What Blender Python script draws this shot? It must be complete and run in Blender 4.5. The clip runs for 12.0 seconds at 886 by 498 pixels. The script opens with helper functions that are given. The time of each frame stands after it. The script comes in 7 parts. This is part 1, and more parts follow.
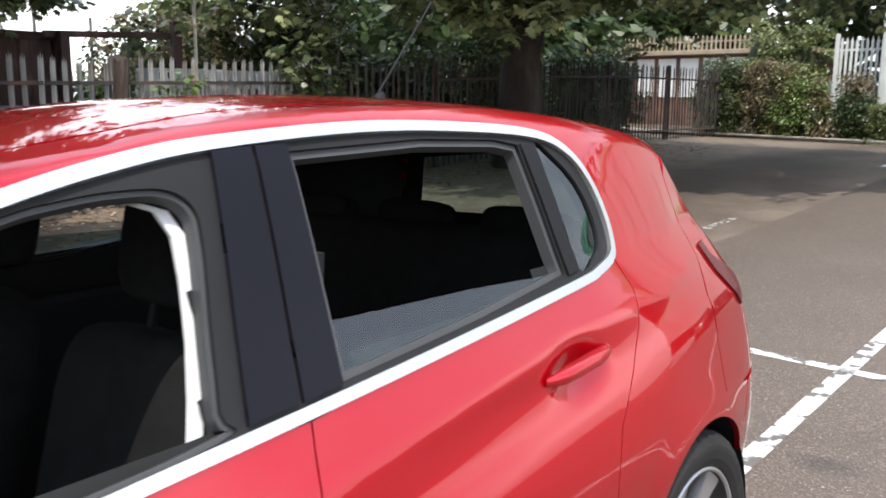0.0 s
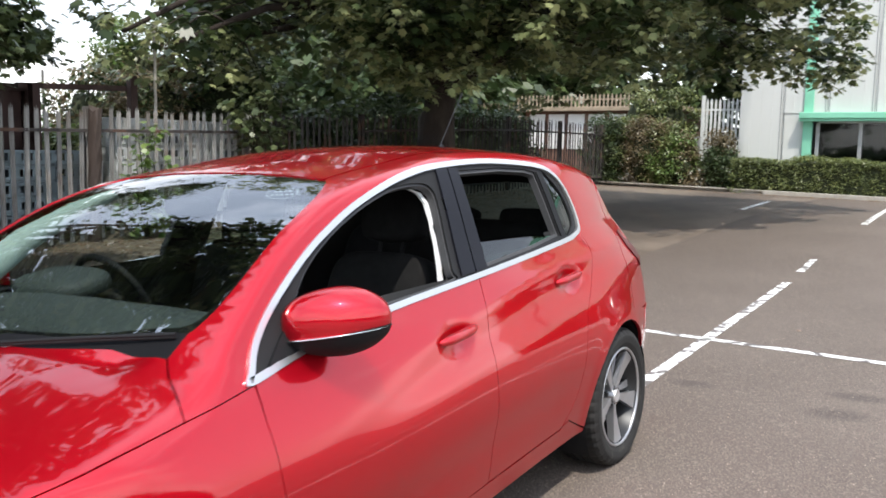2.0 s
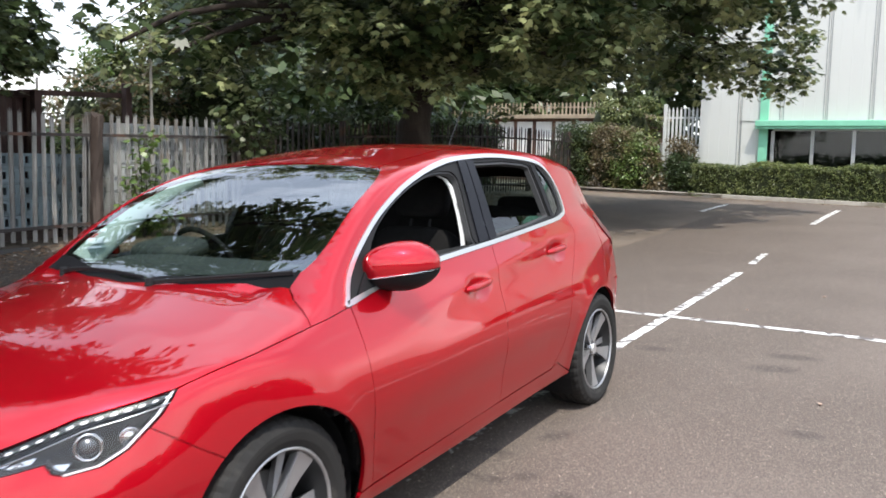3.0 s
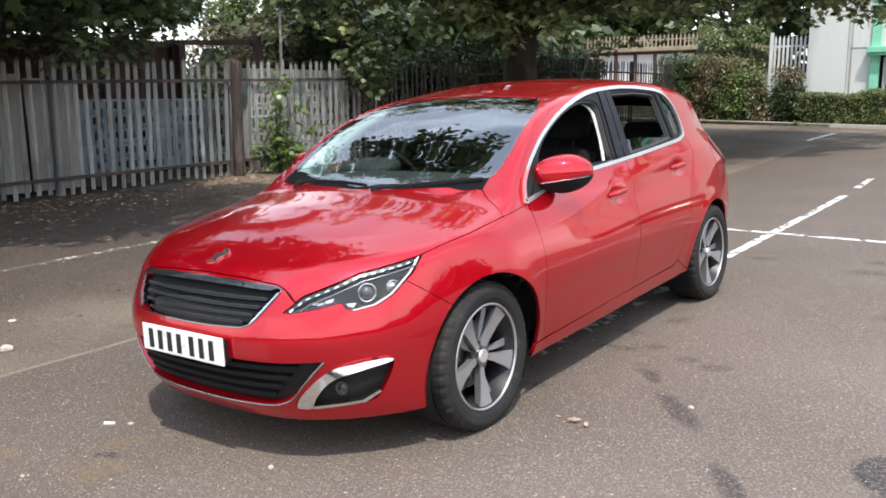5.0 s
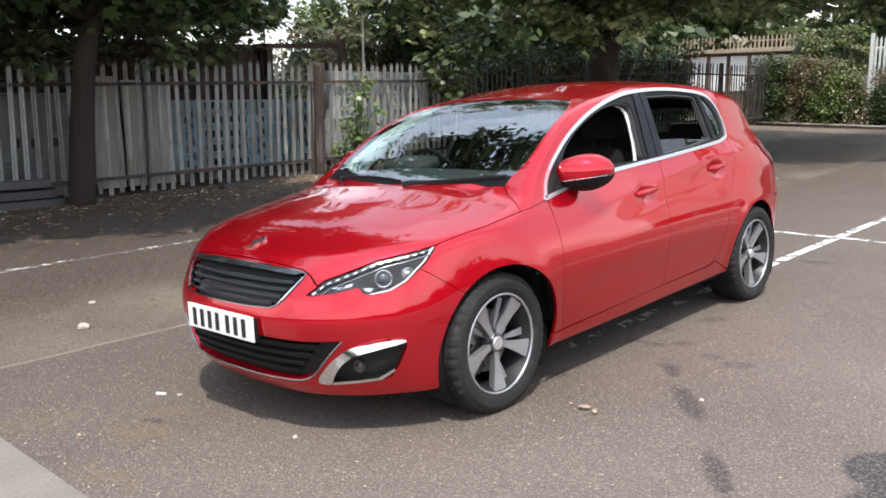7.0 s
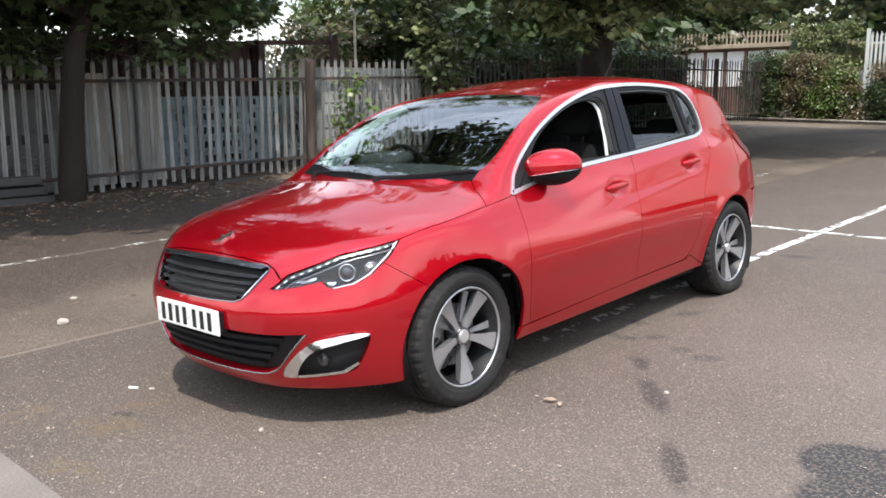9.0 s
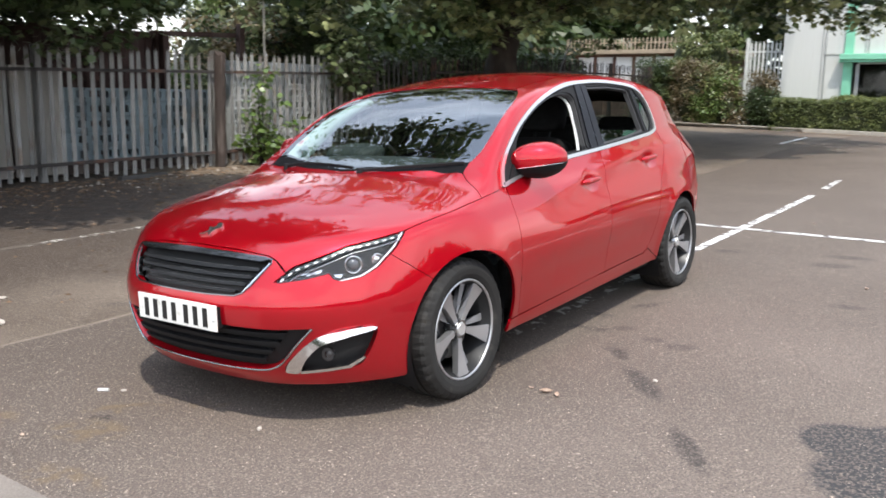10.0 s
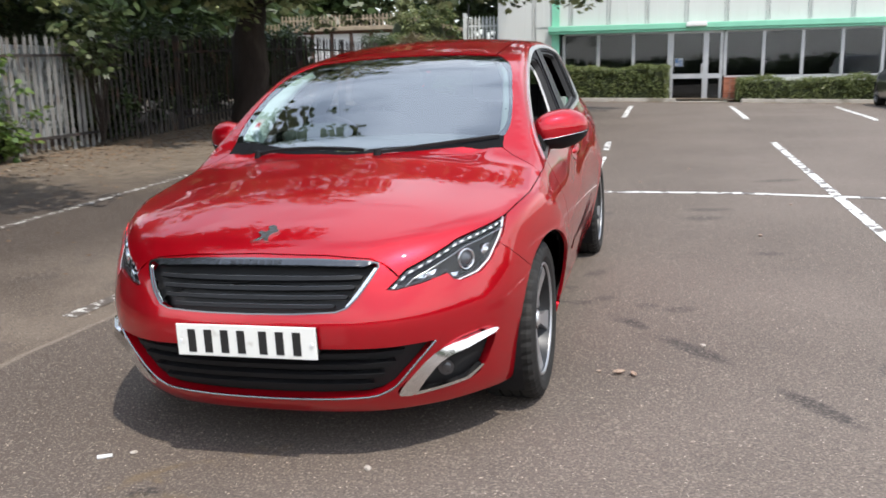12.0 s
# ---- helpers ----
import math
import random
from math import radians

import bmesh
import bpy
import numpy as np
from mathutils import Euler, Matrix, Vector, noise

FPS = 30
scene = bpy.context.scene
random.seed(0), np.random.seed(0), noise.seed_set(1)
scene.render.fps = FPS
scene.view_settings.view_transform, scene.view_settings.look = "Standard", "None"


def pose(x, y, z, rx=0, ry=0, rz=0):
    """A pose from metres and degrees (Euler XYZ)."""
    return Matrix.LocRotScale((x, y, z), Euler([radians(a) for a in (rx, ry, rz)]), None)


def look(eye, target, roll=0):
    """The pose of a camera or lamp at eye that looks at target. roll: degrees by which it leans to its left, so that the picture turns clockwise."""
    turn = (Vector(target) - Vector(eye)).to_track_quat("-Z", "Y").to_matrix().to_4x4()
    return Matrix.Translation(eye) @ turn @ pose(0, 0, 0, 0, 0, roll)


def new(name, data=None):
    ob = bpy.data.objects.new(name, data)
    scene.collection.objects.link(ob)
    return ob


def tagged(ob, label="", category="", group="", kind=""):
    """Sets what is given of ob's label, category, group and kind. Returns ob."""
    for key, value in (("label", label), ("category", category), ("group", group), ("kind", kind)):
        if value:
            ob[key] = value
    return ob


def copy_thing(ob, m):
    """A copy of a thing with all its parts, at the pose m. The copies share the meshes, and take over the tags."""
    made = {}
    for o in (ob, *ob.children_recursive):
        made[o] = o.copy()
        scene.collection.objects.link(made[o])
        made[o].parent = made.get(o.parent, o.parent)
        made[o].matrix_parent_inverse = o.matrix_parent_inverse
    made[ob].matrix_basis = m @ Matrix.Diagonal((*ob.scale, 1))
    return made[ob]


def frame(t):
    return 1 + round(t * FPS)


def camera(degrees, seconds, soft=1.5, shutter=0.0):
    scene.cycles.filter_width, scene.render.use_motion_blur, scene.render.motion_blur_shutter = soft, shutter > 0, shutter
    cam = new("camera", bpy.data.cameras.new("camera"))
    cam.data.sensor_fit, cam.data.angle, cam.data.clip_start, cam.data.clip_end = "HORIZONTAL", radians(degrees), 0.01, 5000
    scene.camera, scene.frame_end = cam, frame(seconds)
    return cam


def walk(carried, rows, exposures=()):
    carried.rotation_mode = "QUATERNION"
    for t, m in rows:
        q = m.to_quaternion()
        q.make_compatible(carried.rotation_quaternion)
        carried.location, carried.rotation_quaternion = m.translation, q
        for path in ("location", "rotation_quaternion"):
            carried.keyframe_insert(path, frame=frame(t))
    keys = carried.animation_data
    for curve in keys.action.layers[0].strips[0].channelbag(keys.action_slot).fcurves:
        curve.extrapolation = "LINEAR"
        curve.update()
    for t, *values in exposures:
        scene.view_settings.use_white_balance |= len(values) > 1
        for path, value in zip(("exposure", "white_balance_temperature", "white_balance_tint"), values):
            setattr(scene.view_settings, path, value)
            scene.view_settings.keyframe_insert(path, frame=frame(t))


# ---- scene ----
cam = camera(54.5, 12.0, soft=1.7, shutter=0.4)
PATH = [
    (0, (1.585, 0.718, 1.449), (0.31, 2.22, 1.104), 0.4),
    (0.5, (1.747, 0.327, 1.447), (0.535, 1.888, 1.144), 0.8),
    (1, (1.895, -0.105, 1.467), (0.749, 1.505, 1.155), 1.2),
    (1.5, (2.087, -0.531, 1.462), (0.961, 1.101, 1.199), 0.9),
    (2, (2.181, -1.02, 1.442), (1.099, 0.647, 1.212), 1.1),
    (2.5, (2.284, -1.442, 1.433), (1.26, 0.261, 1.212), 0.7),
    (2.7, (2.365, -1.626, 1.407), (1.35, 0.085, 1.202), 1.2),
    (4.3, (2.603, -2.622, 1.356), (1.51, -0.974, 1.052), 0.0),
    (4.5, (2.647, -2.698, 1.337), (1.515, -1.08, 1.021), -0.4),
    (5, (2.715, -2.83, 1.362), (1.53, -1.257, 1.009), -0.3),
    (5.5, (2.703, -2.868, 1.35), (1.527, -1.29, 0.997), -0.1),
    (6, (2.718, -2.873, 1.351), (1.54, -1.297, 0.994), -0.2),
    (6.5, (2.874, -2.812, 1.34), (1.624, -1.291, 0.99), -1.0),
    (6.7, (2.992, -2.819, 1.361), (1.653, -1.374, 1.015), -0.5),
    (8.5, (3.254, -2.737, 1.35), (1.892, -1.315, 0.998), 0.3),
    (9, (3.235, -2.731, 1.354), (1.885, -1.298, 0.998), -0.3),
    (9.5, (3.111, -2.812, 1.332), (1.818, -1.326, 0.984), -0.2),
    (10, (2.838, -3.021, 1.31), (1.695, -1.418, 0.956), 0.9),
    (10.5, (2.515, -3.076, 1.265), (1.484, -1.398, 0.915), 1.5),
    (11, (2.136, -3.149, 1.282), (1.25, -1.394, 0.916), 1.2),
    (11.5, (1.73, -3.282, 1.293), (1.028, -1.449, 0.91), -2.5),
    (12, (1.303, -3.274, 1.257), (0.787, -1.383, 0.858), -1.0),
]
walk(cam, [(t, look(eye, target, roll)) for t, eye, target, roll in PATH], exposures=[(0.0, 0.78), (0.5, 0.56), (1.0, 0.66), (1.6, 0.71), (10.0, 0.71), (11.0, 0.63), (12.0, 0.47)])

# ---- light
world = bpy.data.worlds.new("sky")
scene.world = world
world.use_nodes = True
SUN = Vector((0.37, -0.36, 1.0)).normalized()  # towards the sun
_n = world.node_tree.nodes
_sky = _n.new("ShaderNodeTexSky")
_sky.sky_type, _sky.sun_disc = "NISHITA", False
_sky.sun_elevation, _sky.sun_rotation = math.asin(SUN.z), math.atan2(SUN.x, SUN.y)
_sky.air_density, _sky.dust_density, _sky.ozone_density = 1.0, 2.0, 1.0
_n["Background"].inputs["Strength"].default_value = 0.15
# broken white cloud over the blue
_tc, _mp, _cl, _rm, _mx = (_n.new("ShaderNode" + k) for k in ("TexCoord", "Mapping", "TexNoise", "MapRange", "MixRGB"))
_mp.inputs["Scale"].default_value = (1.0, 1.0, 2.2)
_cl.inputs["Scale"].default_value, _cl.inputs["Detail"].default_value, _cl.inputs["Roughness"].default_value = 2.1, 7.0, 0.55
_rm.inputs["From Min"].default_value, _rm.inputs["From Max"].default_value = 0.43, 0.58
_rm.inputs["To Min"].default_value = 0.42
_sx, _hz, _hc = _n.new("ShaderNodeSeparateXYZ"), _n.new("ShaderNodeMapRange"), _n.new("ShaderNodeMixRGB")
_hz.inputs["From Min"].default_value, _hz.inputs["From Max"].default_value = 0.05, 0.75
_hc.inputs["Color1"].default_value, _hc.inputs["Color2"].default_value = (9.5, 9.6, 9.8, 1), (6.4, 7.5, 9.3, 1)  # brighter haze low down
for _a, _b in ((_tc.outputs["Generated"], _sx.inputs[0]), (_sx.outputs["Z"], _hz.inputs["Value"]), (_hz.outputs[0], _hc.inputs["Fac"]), (_hc.outputs[0], _mx.inputs["Color2"]),
               (_tc.outputs["Generated"], _mp.inputs[0]), (_mp.outputs[0], _cl.inputs["Vector"]), (_cl.outputs["Fac"], _rm.inputs["Value"]), (_rm.outputs[0], _mx.inputs["Fac"]),
               (_sky.outputs[0], _mx.inputs["Color1"]), (_mx.outputs[0], _n["Background"].inputs["Color"])):
    world.node_tree.links.new(_a, _b)
_sun = new("sun", bpy.data.lights.new("sun", "SUN"))
_sun.data.energy, _sun.data.angle, _sun.data.color = 2.9, radians(0.6), (1.0, 0.95, 0.87)
_sun.matrix_world = look(SUN * 50, (0, 0, 0))


# ---- materials
def material(name, colour=(0.5, 0.5, 0.5), rough=0.6, metal=0.0, coat=0.0, spec=0.5, bump=0.0, scale=30.0, vary=0.0, vary_scale=3.0,
             stain=None, stain_scale=1.5, stain_at=0.55, stain_soft=0.1, grain=0.0, grain_scale=120.0, per_object=0.0, per_island=0.0, stretch=(1, 1, 1), rough_vary=0.0):
    """Principled surface with broad variation, stains, fine grain and relief, all in metres of the object's space."""
    m = bpy.data.materials.new(name)
    m.use_nodes = True
    n, l = m.node_tree.nodes, m.node_tree.links
    b = n["Principled BSDF"]
    b.inputs["Roughness"].default_value, b.inputs["Metallic"].default_value = rough, metal
    b.inputs["Coat Weight"].default_value, b.inputs["Coat Roughness"].default_value = coat, 0.03
    b.inputs["Specular IOR Level"].default_value = spec
    geo = n.new("ShaderNodeNewGeometry")
    mp = n.new("ShaderNodeMapping")
    mp.inputs["Scale"].default_value = stretch
    l.new(geo.outputs["Position"], mp.inputs["Vector"])

    def noise_at(s, detail=4.0):
        t = n.new("ShaderNodeTexNoise")
        t.inputs["Scale"].default_value, t.inputs["Detail"].default_value = s, detail
        l.new(mp.outputs[0], t.inputs["Vector"])
        return t.outputs["Fac"]

    def scaled(c, fac, amount):
        hsv = n.new("ShaderNodeHueSaturation")
        rng = n.new("ShaderNodeMapRange")
        rng.inputs["To Min"].default_value, rng.inputs["To Max"].default_value = 1 - amount, 1 + amount
        rng.inputs["From Min"].default_value, rng.inputs["From Max"].default_value = 0.25, 0.75
        l.new(fac, rng.inputs["Value"])
        l.new(rng.outputs[0], hsv.inputs["Value"])
        l.new(c, hsv.inputs["Color"])
        return hsv.outputs[0]

    rgb = n.new("ShaderNodeRGB")
    rgb.outputs[0].default_value = (*colour, 1)
    c = rgb.outputs[0]
    if stain:
        ramp = n.new("ShaderNodeMapRange")
        ramp.inputs["From Min"].default_value, ramp.inputs["From Max"].default_value = stain_at, stain_at + stain_soft
        l.new(noise_at(stain_scale, 8.0), ramp.inputs["Value"])
        mix = n.new("ShaderNodeMixRGB")
        mix.inputs["Color2"].default_value = (*stain, 1)
        l.new(ramp.outputs[0], mix.inputs["Fac"])
        l.new(c, mix.inputs["Color1"])
        c = mix.outputs[0]
    if vary:
        c = scaled(c, noise_at(vary_scale), vary)
    if grain:
        c = scaled(c, noise_at(grain_scale, 2.0), grain)
    if per_object:
        c = scaled(c, n.new("ShaderNodeObjectInfo").outputs["Random"], per_object)
    if per_island:
        c = scaled(c, geo.outputs["Random Per Island"], per_island)
    l.new(c, b.inputs["Base Color"])
    if rough_vary:
        rr = n.new("ShaderNodeMapRange")
        rr.inputs["To Min"].default_value, rr.inputs["To Max"].default_value = max(0.02, rough - rough_vary), min(1, rough + rough_vary)
        rr.inputs["From Min"].default_value, rr.inputs["From Max"].default_value = 0.3, 0.7
        l.new(noise_at(vary_scale * 2.3), rr.inputs["Value"])
        l.new(rr.outputs[0], b.inputs["Roughness"])
    if bump:
        bp = n.new("ShaderNodeBump")
        bp.inputs["Strength"].default_value, bp.inputs["Distance"].default_value = 1.0, bump
        l.new(noise_at(scale, 5.0), bp.inputs["Height"])
        l.new(bp.outputs[0], b.inputs["Normal"])
    return m


def ground_material():
    """Worn asphalt with pale chips, an older browner sheet beyond the seam, and litter-strewn earth along the fence."""
    m = bpy.data.materials.new("worn_asphalt")
    m.use_nodes = True
    n, l = m.node_tree.nodes, m.node_tree.links
    b = n["Principled BSDF"]
    b.inputs["Roughness"].default_value = 0.82
    b.inputs["Specular IOR Level"].default_value = 0.35
    pos = n.new("ShaderNodeNewGeometry").outputs["Position"]
    xyz = n.new("ShaderNodeSeparateXYZ")
    l.new(pos, xyz.inputs[0])

    def tex(s, d=4.0):
        t = n.new("ShaderNodeTexNoise")
        t.inputs["Scale"].default_value, t.inputs["Detail"].default_value = s, d
        l.new(pos, t.inputs["Vector"])
        return t.outputs["Fac"]

    def ramp(v, a, bb, lo=0.0, hi=1.0):
        r = n.new("ShaderNodeMapRange")
        for k, val in (("From Min", a), ("From Max", bb), ("To Min", lo), ("To Max", hi)):
            r.inputs[k].default_value = val
        l.new(v, r.inputs["Value"])
        return r.outputs[0]

    def mix(fac, c1, c2, kind="MIX"):
        x = n.new("ShaderNodeMixRGB")
        x.blend_type = kind
        for sock, c in (("Fac", fac), ("Color1", c1), ("Color2", c2)):
            if isinstance(c, (tuple, float)):
                x.inputs[sock].default_value = c if isinstance(c, float) else (*c, 1)
            else:
                l.new(c, x.inputs[sock])
        return x.outputs[0]

    def math_(op, a, bb):
        x = n.new("ShaderNodeMath")
        x.operation = op
        for i, v in enumerate((a, bb)):
            if isinstance(v, float):
                x.inputs[i].default_value = v
            else:
                l.new(v, x.inputs[i])
        return x.outputs[0]

    asphalt = mix(ramp(tex(0.55, 6), 0.35, 0.65), (0.130, 0.103, 0.086), (0.176, 0.141, 0.119))
    asphalt = mix(ramp(tex(5.0, 6), 0.6, 0.75, 0.0, 0.35), asphalt, (0.100, 0.082, 0.070))
    old = mix(ramp(tex(0.9, 7), 0.38, 0.62), (0.112, 0.084, 0.063), (0.172, 0.134, 0.103))
    old = mix(ramp(tex(3.0, 6), 0.58, 0.72, 0.0, 0.55), old, (0.062, 0.05, 0.043))
    wob = math_("MULTIPLY", math_("SUBTRACT", tex(1.3, 5), 0.5), 0.10)
    seam = ramp(math_("ADD", xyz.outputs["X"], wob), -1.785, -1.765)
    base = mix(seam, old, asphalt)
    line = math_("MULTIPLY", ramp(math_("ADD", xyz.outputs["X"], wob), -1.80, -1.785), ramp(math_("ADD", xyz.outputs["X"], wob), -1.745, -1.765))
    line = math_("MULTIPLY", line, ramp(xyz.outputs["Y"], 2.2, 5.0, 1.0, 0.0))
    line = math_("MULTIPLY", line, ramp(tex(7.0, 5), 0.3, 0.5, 0.35, 1.0))
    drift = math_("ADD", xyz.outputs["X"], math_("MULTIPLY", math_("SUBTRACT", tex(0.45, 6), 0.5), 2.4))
    browning = math_("MULTIPLY", ramp(drift, 2.2, -1.6, 0.0, 0.76), seam)  # browner and darker towards the trees
    base = mix(browning, base, (0.076, 0.056, 0.044))
    # dark brown soil, deepened for the shade under the trees
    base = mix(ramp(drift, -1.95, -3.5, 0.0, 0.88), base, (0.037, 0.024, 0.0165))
    base = mix(math_("MULTIPLY", line, 0.95), base, (0.235, 0.192, 0.152))
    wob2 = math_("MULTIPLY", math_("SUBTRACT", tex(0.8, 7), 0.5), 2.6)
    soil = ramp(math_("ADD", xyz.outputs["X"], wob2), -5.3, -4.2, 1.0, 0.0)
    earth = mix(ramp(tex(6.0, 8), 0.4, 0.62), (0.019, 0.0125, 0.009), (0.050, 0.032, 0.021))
    lit_earth = mix(ramp(tex(5.0, 8), 0.35, 0.65), (0.115, 0.086, 0.060), (0.20, 0.158, 0.115))
    wob3 = math_("MULTIPLY", math_("SUBTRACT", tex(0.6, 6), 0.5), 4.0)
    # near tree's shade put into the earth colour: dark first, tan where lit
    earth = mix(ramp(math_("ADD", xyz.outputs["Y"], wob3), 3.8, 6.2), earth, lit_earth)
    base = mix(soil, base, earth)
    vor = n.new("ShaderNodeTexVoronoi")
    vor.inputs["Scale"].default_value = 125.0
    l.new(pos, vor.inputs["Vector"])
    chip = ramp(vor.outputs["Distance"], 0.10, 0.22, 1.0, 0.0)
    pick = ramp(tex(46.0, 2), 0.44, 0.58)
    base = mix(math_("MULTIPLY", math_("MULTIPLY", chip, pick), 0.85), base, (0.40, 0.345, 0.295))
    dark = ramp(tex(130.0, 3), 0.48, 0.62, 0.0, 0.55)
    base = mix(dark, base, (0.045, 0.038, 0.033))
    base = mix(ramp(tex(95.0, 2), 0.54, 0.66, 0.0, 0.6), base, (0.30, 0.25, 0.205))
    # oil spots, worn tar strips and rusty dirt with ragged edges: x, y, half length, half width, turn
    jit = n.new("ShaderNodeTexNoise")
    jit.inputs["Scale"].default_value, jit.inputs["Detail"].default_value = 55.0, 5.0
    l.new(pos, jit.inputs["Vector"])
    off = n.new("ShaderNodeVectorMath")
    off.operation = "MULTIPLY_ADD"
    off.inputs[1].default_value, off.inputs[2].default_value = (0.07, 0.07, 0.0), (-0.035, -0.035, 0.0)
    l.new(jit.outputs["Color"], off.inputs[0])
    ragged = n.new("ShaderNodeVectorMath")
    l.new(pos, ragged.inputs[0])
    l.new(off.outputs[0], ragged.inputs[1])

    def blot(x, y, rx, ry, turn, hard=0.6):
        mp = n.new("ShaderNodeMapping")
        mp.vector_type = "TEXTURE"
        mp.inputs["Location"].default_value, mp.inputs["Rotation"].default_value, mp.inputs["Scale"].default_value = (x, y, 0), (0, 0, radians(turn)), (rx, ry, 1000)
        ln = n.new("ShaderNodeVectorMath")
        ln.operation = "LENGTH"
        l.new(ragged.outputs[0], mp.inputs[0])
        l.new(mp.outputs[0], ln.inputs[0])
        return ramp(ln.outputs["Value"], hard, 1.1, 1.0, 0.0)

    gap = ramp(tex(70.0, 2), 0.40, 0.5, 0.15, 1.0)
    for x, y, rx, ry, turn in ((1.35, 1.20, 0.10, 0.065, 20), (0.85, 1.95, 0.13, 0.065, 60), (0.84, 1.29, 0.09, 0.055, 0), (1.53, 3.82, 0.19, 0.12, 10), (0.7, 4.05, 0.14, 0.09, 0), (0.95, 1.39, 0.08, 0.055, 40),
                               (1.9, 2.54, 0.12, 0.07, 0), (1.59, 4.22, 0.21, 0.09, 0), (1.09, 0.98, 0.08, 0.05, 0), (1.18, 1.26, 0.08, 0.055, 0), (0.72, 1.30, 0.07, 0.045, 0), (0.70, 1.61, 0.09, 0.05, 0), (0.72, 0.55, 0.07, 0.05, 0), (2.3, 5.9, 0.28, 0.14, 15)):
        base = mix(math_("MULTIPLY", math_("MULTIPLY", blot(x, y, rx, ry, turn, 0.45), gap), 0.6), base, (0.038, 0.033, 0.030))
    for x, y, rx, ry, turn in ((1.41, 0.565, 0.25, 0.055, -49), (1.14, 0.92, 0.10, 0.04, -50), (1.84, -0.04, 0.23, 0.05, -54), (-0.32, -1.05, 0.06, 0.03, 20)):
        base = mix(math_("MULTIPLY", math_("MULTIPLY", blot(x, y, rx, ry, turn, 0.65), gap), 0.75), base, (0.030, 0.027, 0.026))
    fleck = ramp(tex(75.0, 1), 0.50, 0.58, 1.0, 0.25)
    pool = blot(2.35, 0.34, 0.21, 0.19, -20, 0.92)
    for x, y, rx, ry, turn in ((2.55, 0.38, 0.27, 0.24, 10), (2.52, 0.06, 0.27, 0.27, 0)):
        pool = math_("MAXIMUM", pool, blot(x, y, rx, ry, turn, 0.92))
    base = mix(math_("MULTIPLY", math_("MULTIPLY", pool, fleck), 0.92), base, (0.030, 0.031, 0.034))
    rust = ramp(tex(14.0, 6), 0.45, 0.62)
    for x, y, rx, ry, turn in ((-0.33, -0.93, 0.22, 0.07, 38), (-0.24, -1.16, 0.20, 0.13, 20), (-0.05, -0.70, 0.10, 0.06, 30), (-0.72, -1.4, 0.16, 0.22, 0), (0.08, -1.47, 0.24, 0.08, 10)):
        base = mix(math_("MULTIPLY", math_("MULTIPLY", blot(x, y, rx, ry, turn), rust), 0.6), base, (0.165, 0.116, 0.066))
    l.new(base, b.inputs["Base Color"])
    bp = n.new("ShaderNodeBump")
    bp.inputs["Strength"].default_value, bp.inputs["Distance"].default_value = 0.8, 0.005
    l.new(math_("ADD", tex(120.0, 3), tex(30.0, 4)), bp.inputs["Height"])
    l.new(bp.outputs[0], b.inputs["Normal"])
    return m


def glass_material(name, tint=(0.75, 0.85, 0.82), rough=0.0, body=0.25):
    """Thin tinted pane: part clear, part mirror."""
    m = bpy.data.materials.new(name)
    m.use_nodes = True
    n, l = m.node_tree.nodes, m.node_tree.links
    out = n["Material Output"]
    n.remove(n["Principled BSDF"])
    tr, gl, mx, fr = (n.new("ShaderNode" + k) for k in ("BsdfTransparent", "BsdfGlossy", "MixShader", "LayerWeight"))
    tr.inputs[0].default_value = (*tint, 1)
    gl.inputs["Roughness"].default_value = rough
    fr.inputs["Blend"].default_value = 0.5
    straight = (body * 2.2 / (2.0 + body * 2.2)) ** 2  # mirror share seen square on
    rise, share = n.new("ShaderNodeMath"), n.new("ShaderNodeMapRange")
    rise.operation = "POWER"
    rise.inputs[1].default_value = 5.0
    l.new(fr.outputs["Facing"], rise.inputs[0])
    l.new(rise.outputs[0], share.inputs["Value"])
    share.inputs["To Min"].default_value, share.inputs["To Max"].default_value = straight, 1.0
    l.new(share.outputs[0], mx.inputs[0])
    l.new(tr.outputs[0], mx.inputs[1])
    l.new(gl.outputs[0], mx.inputs[2])
    l.new(mx.outputs[0], out.inputs[0])
    return m


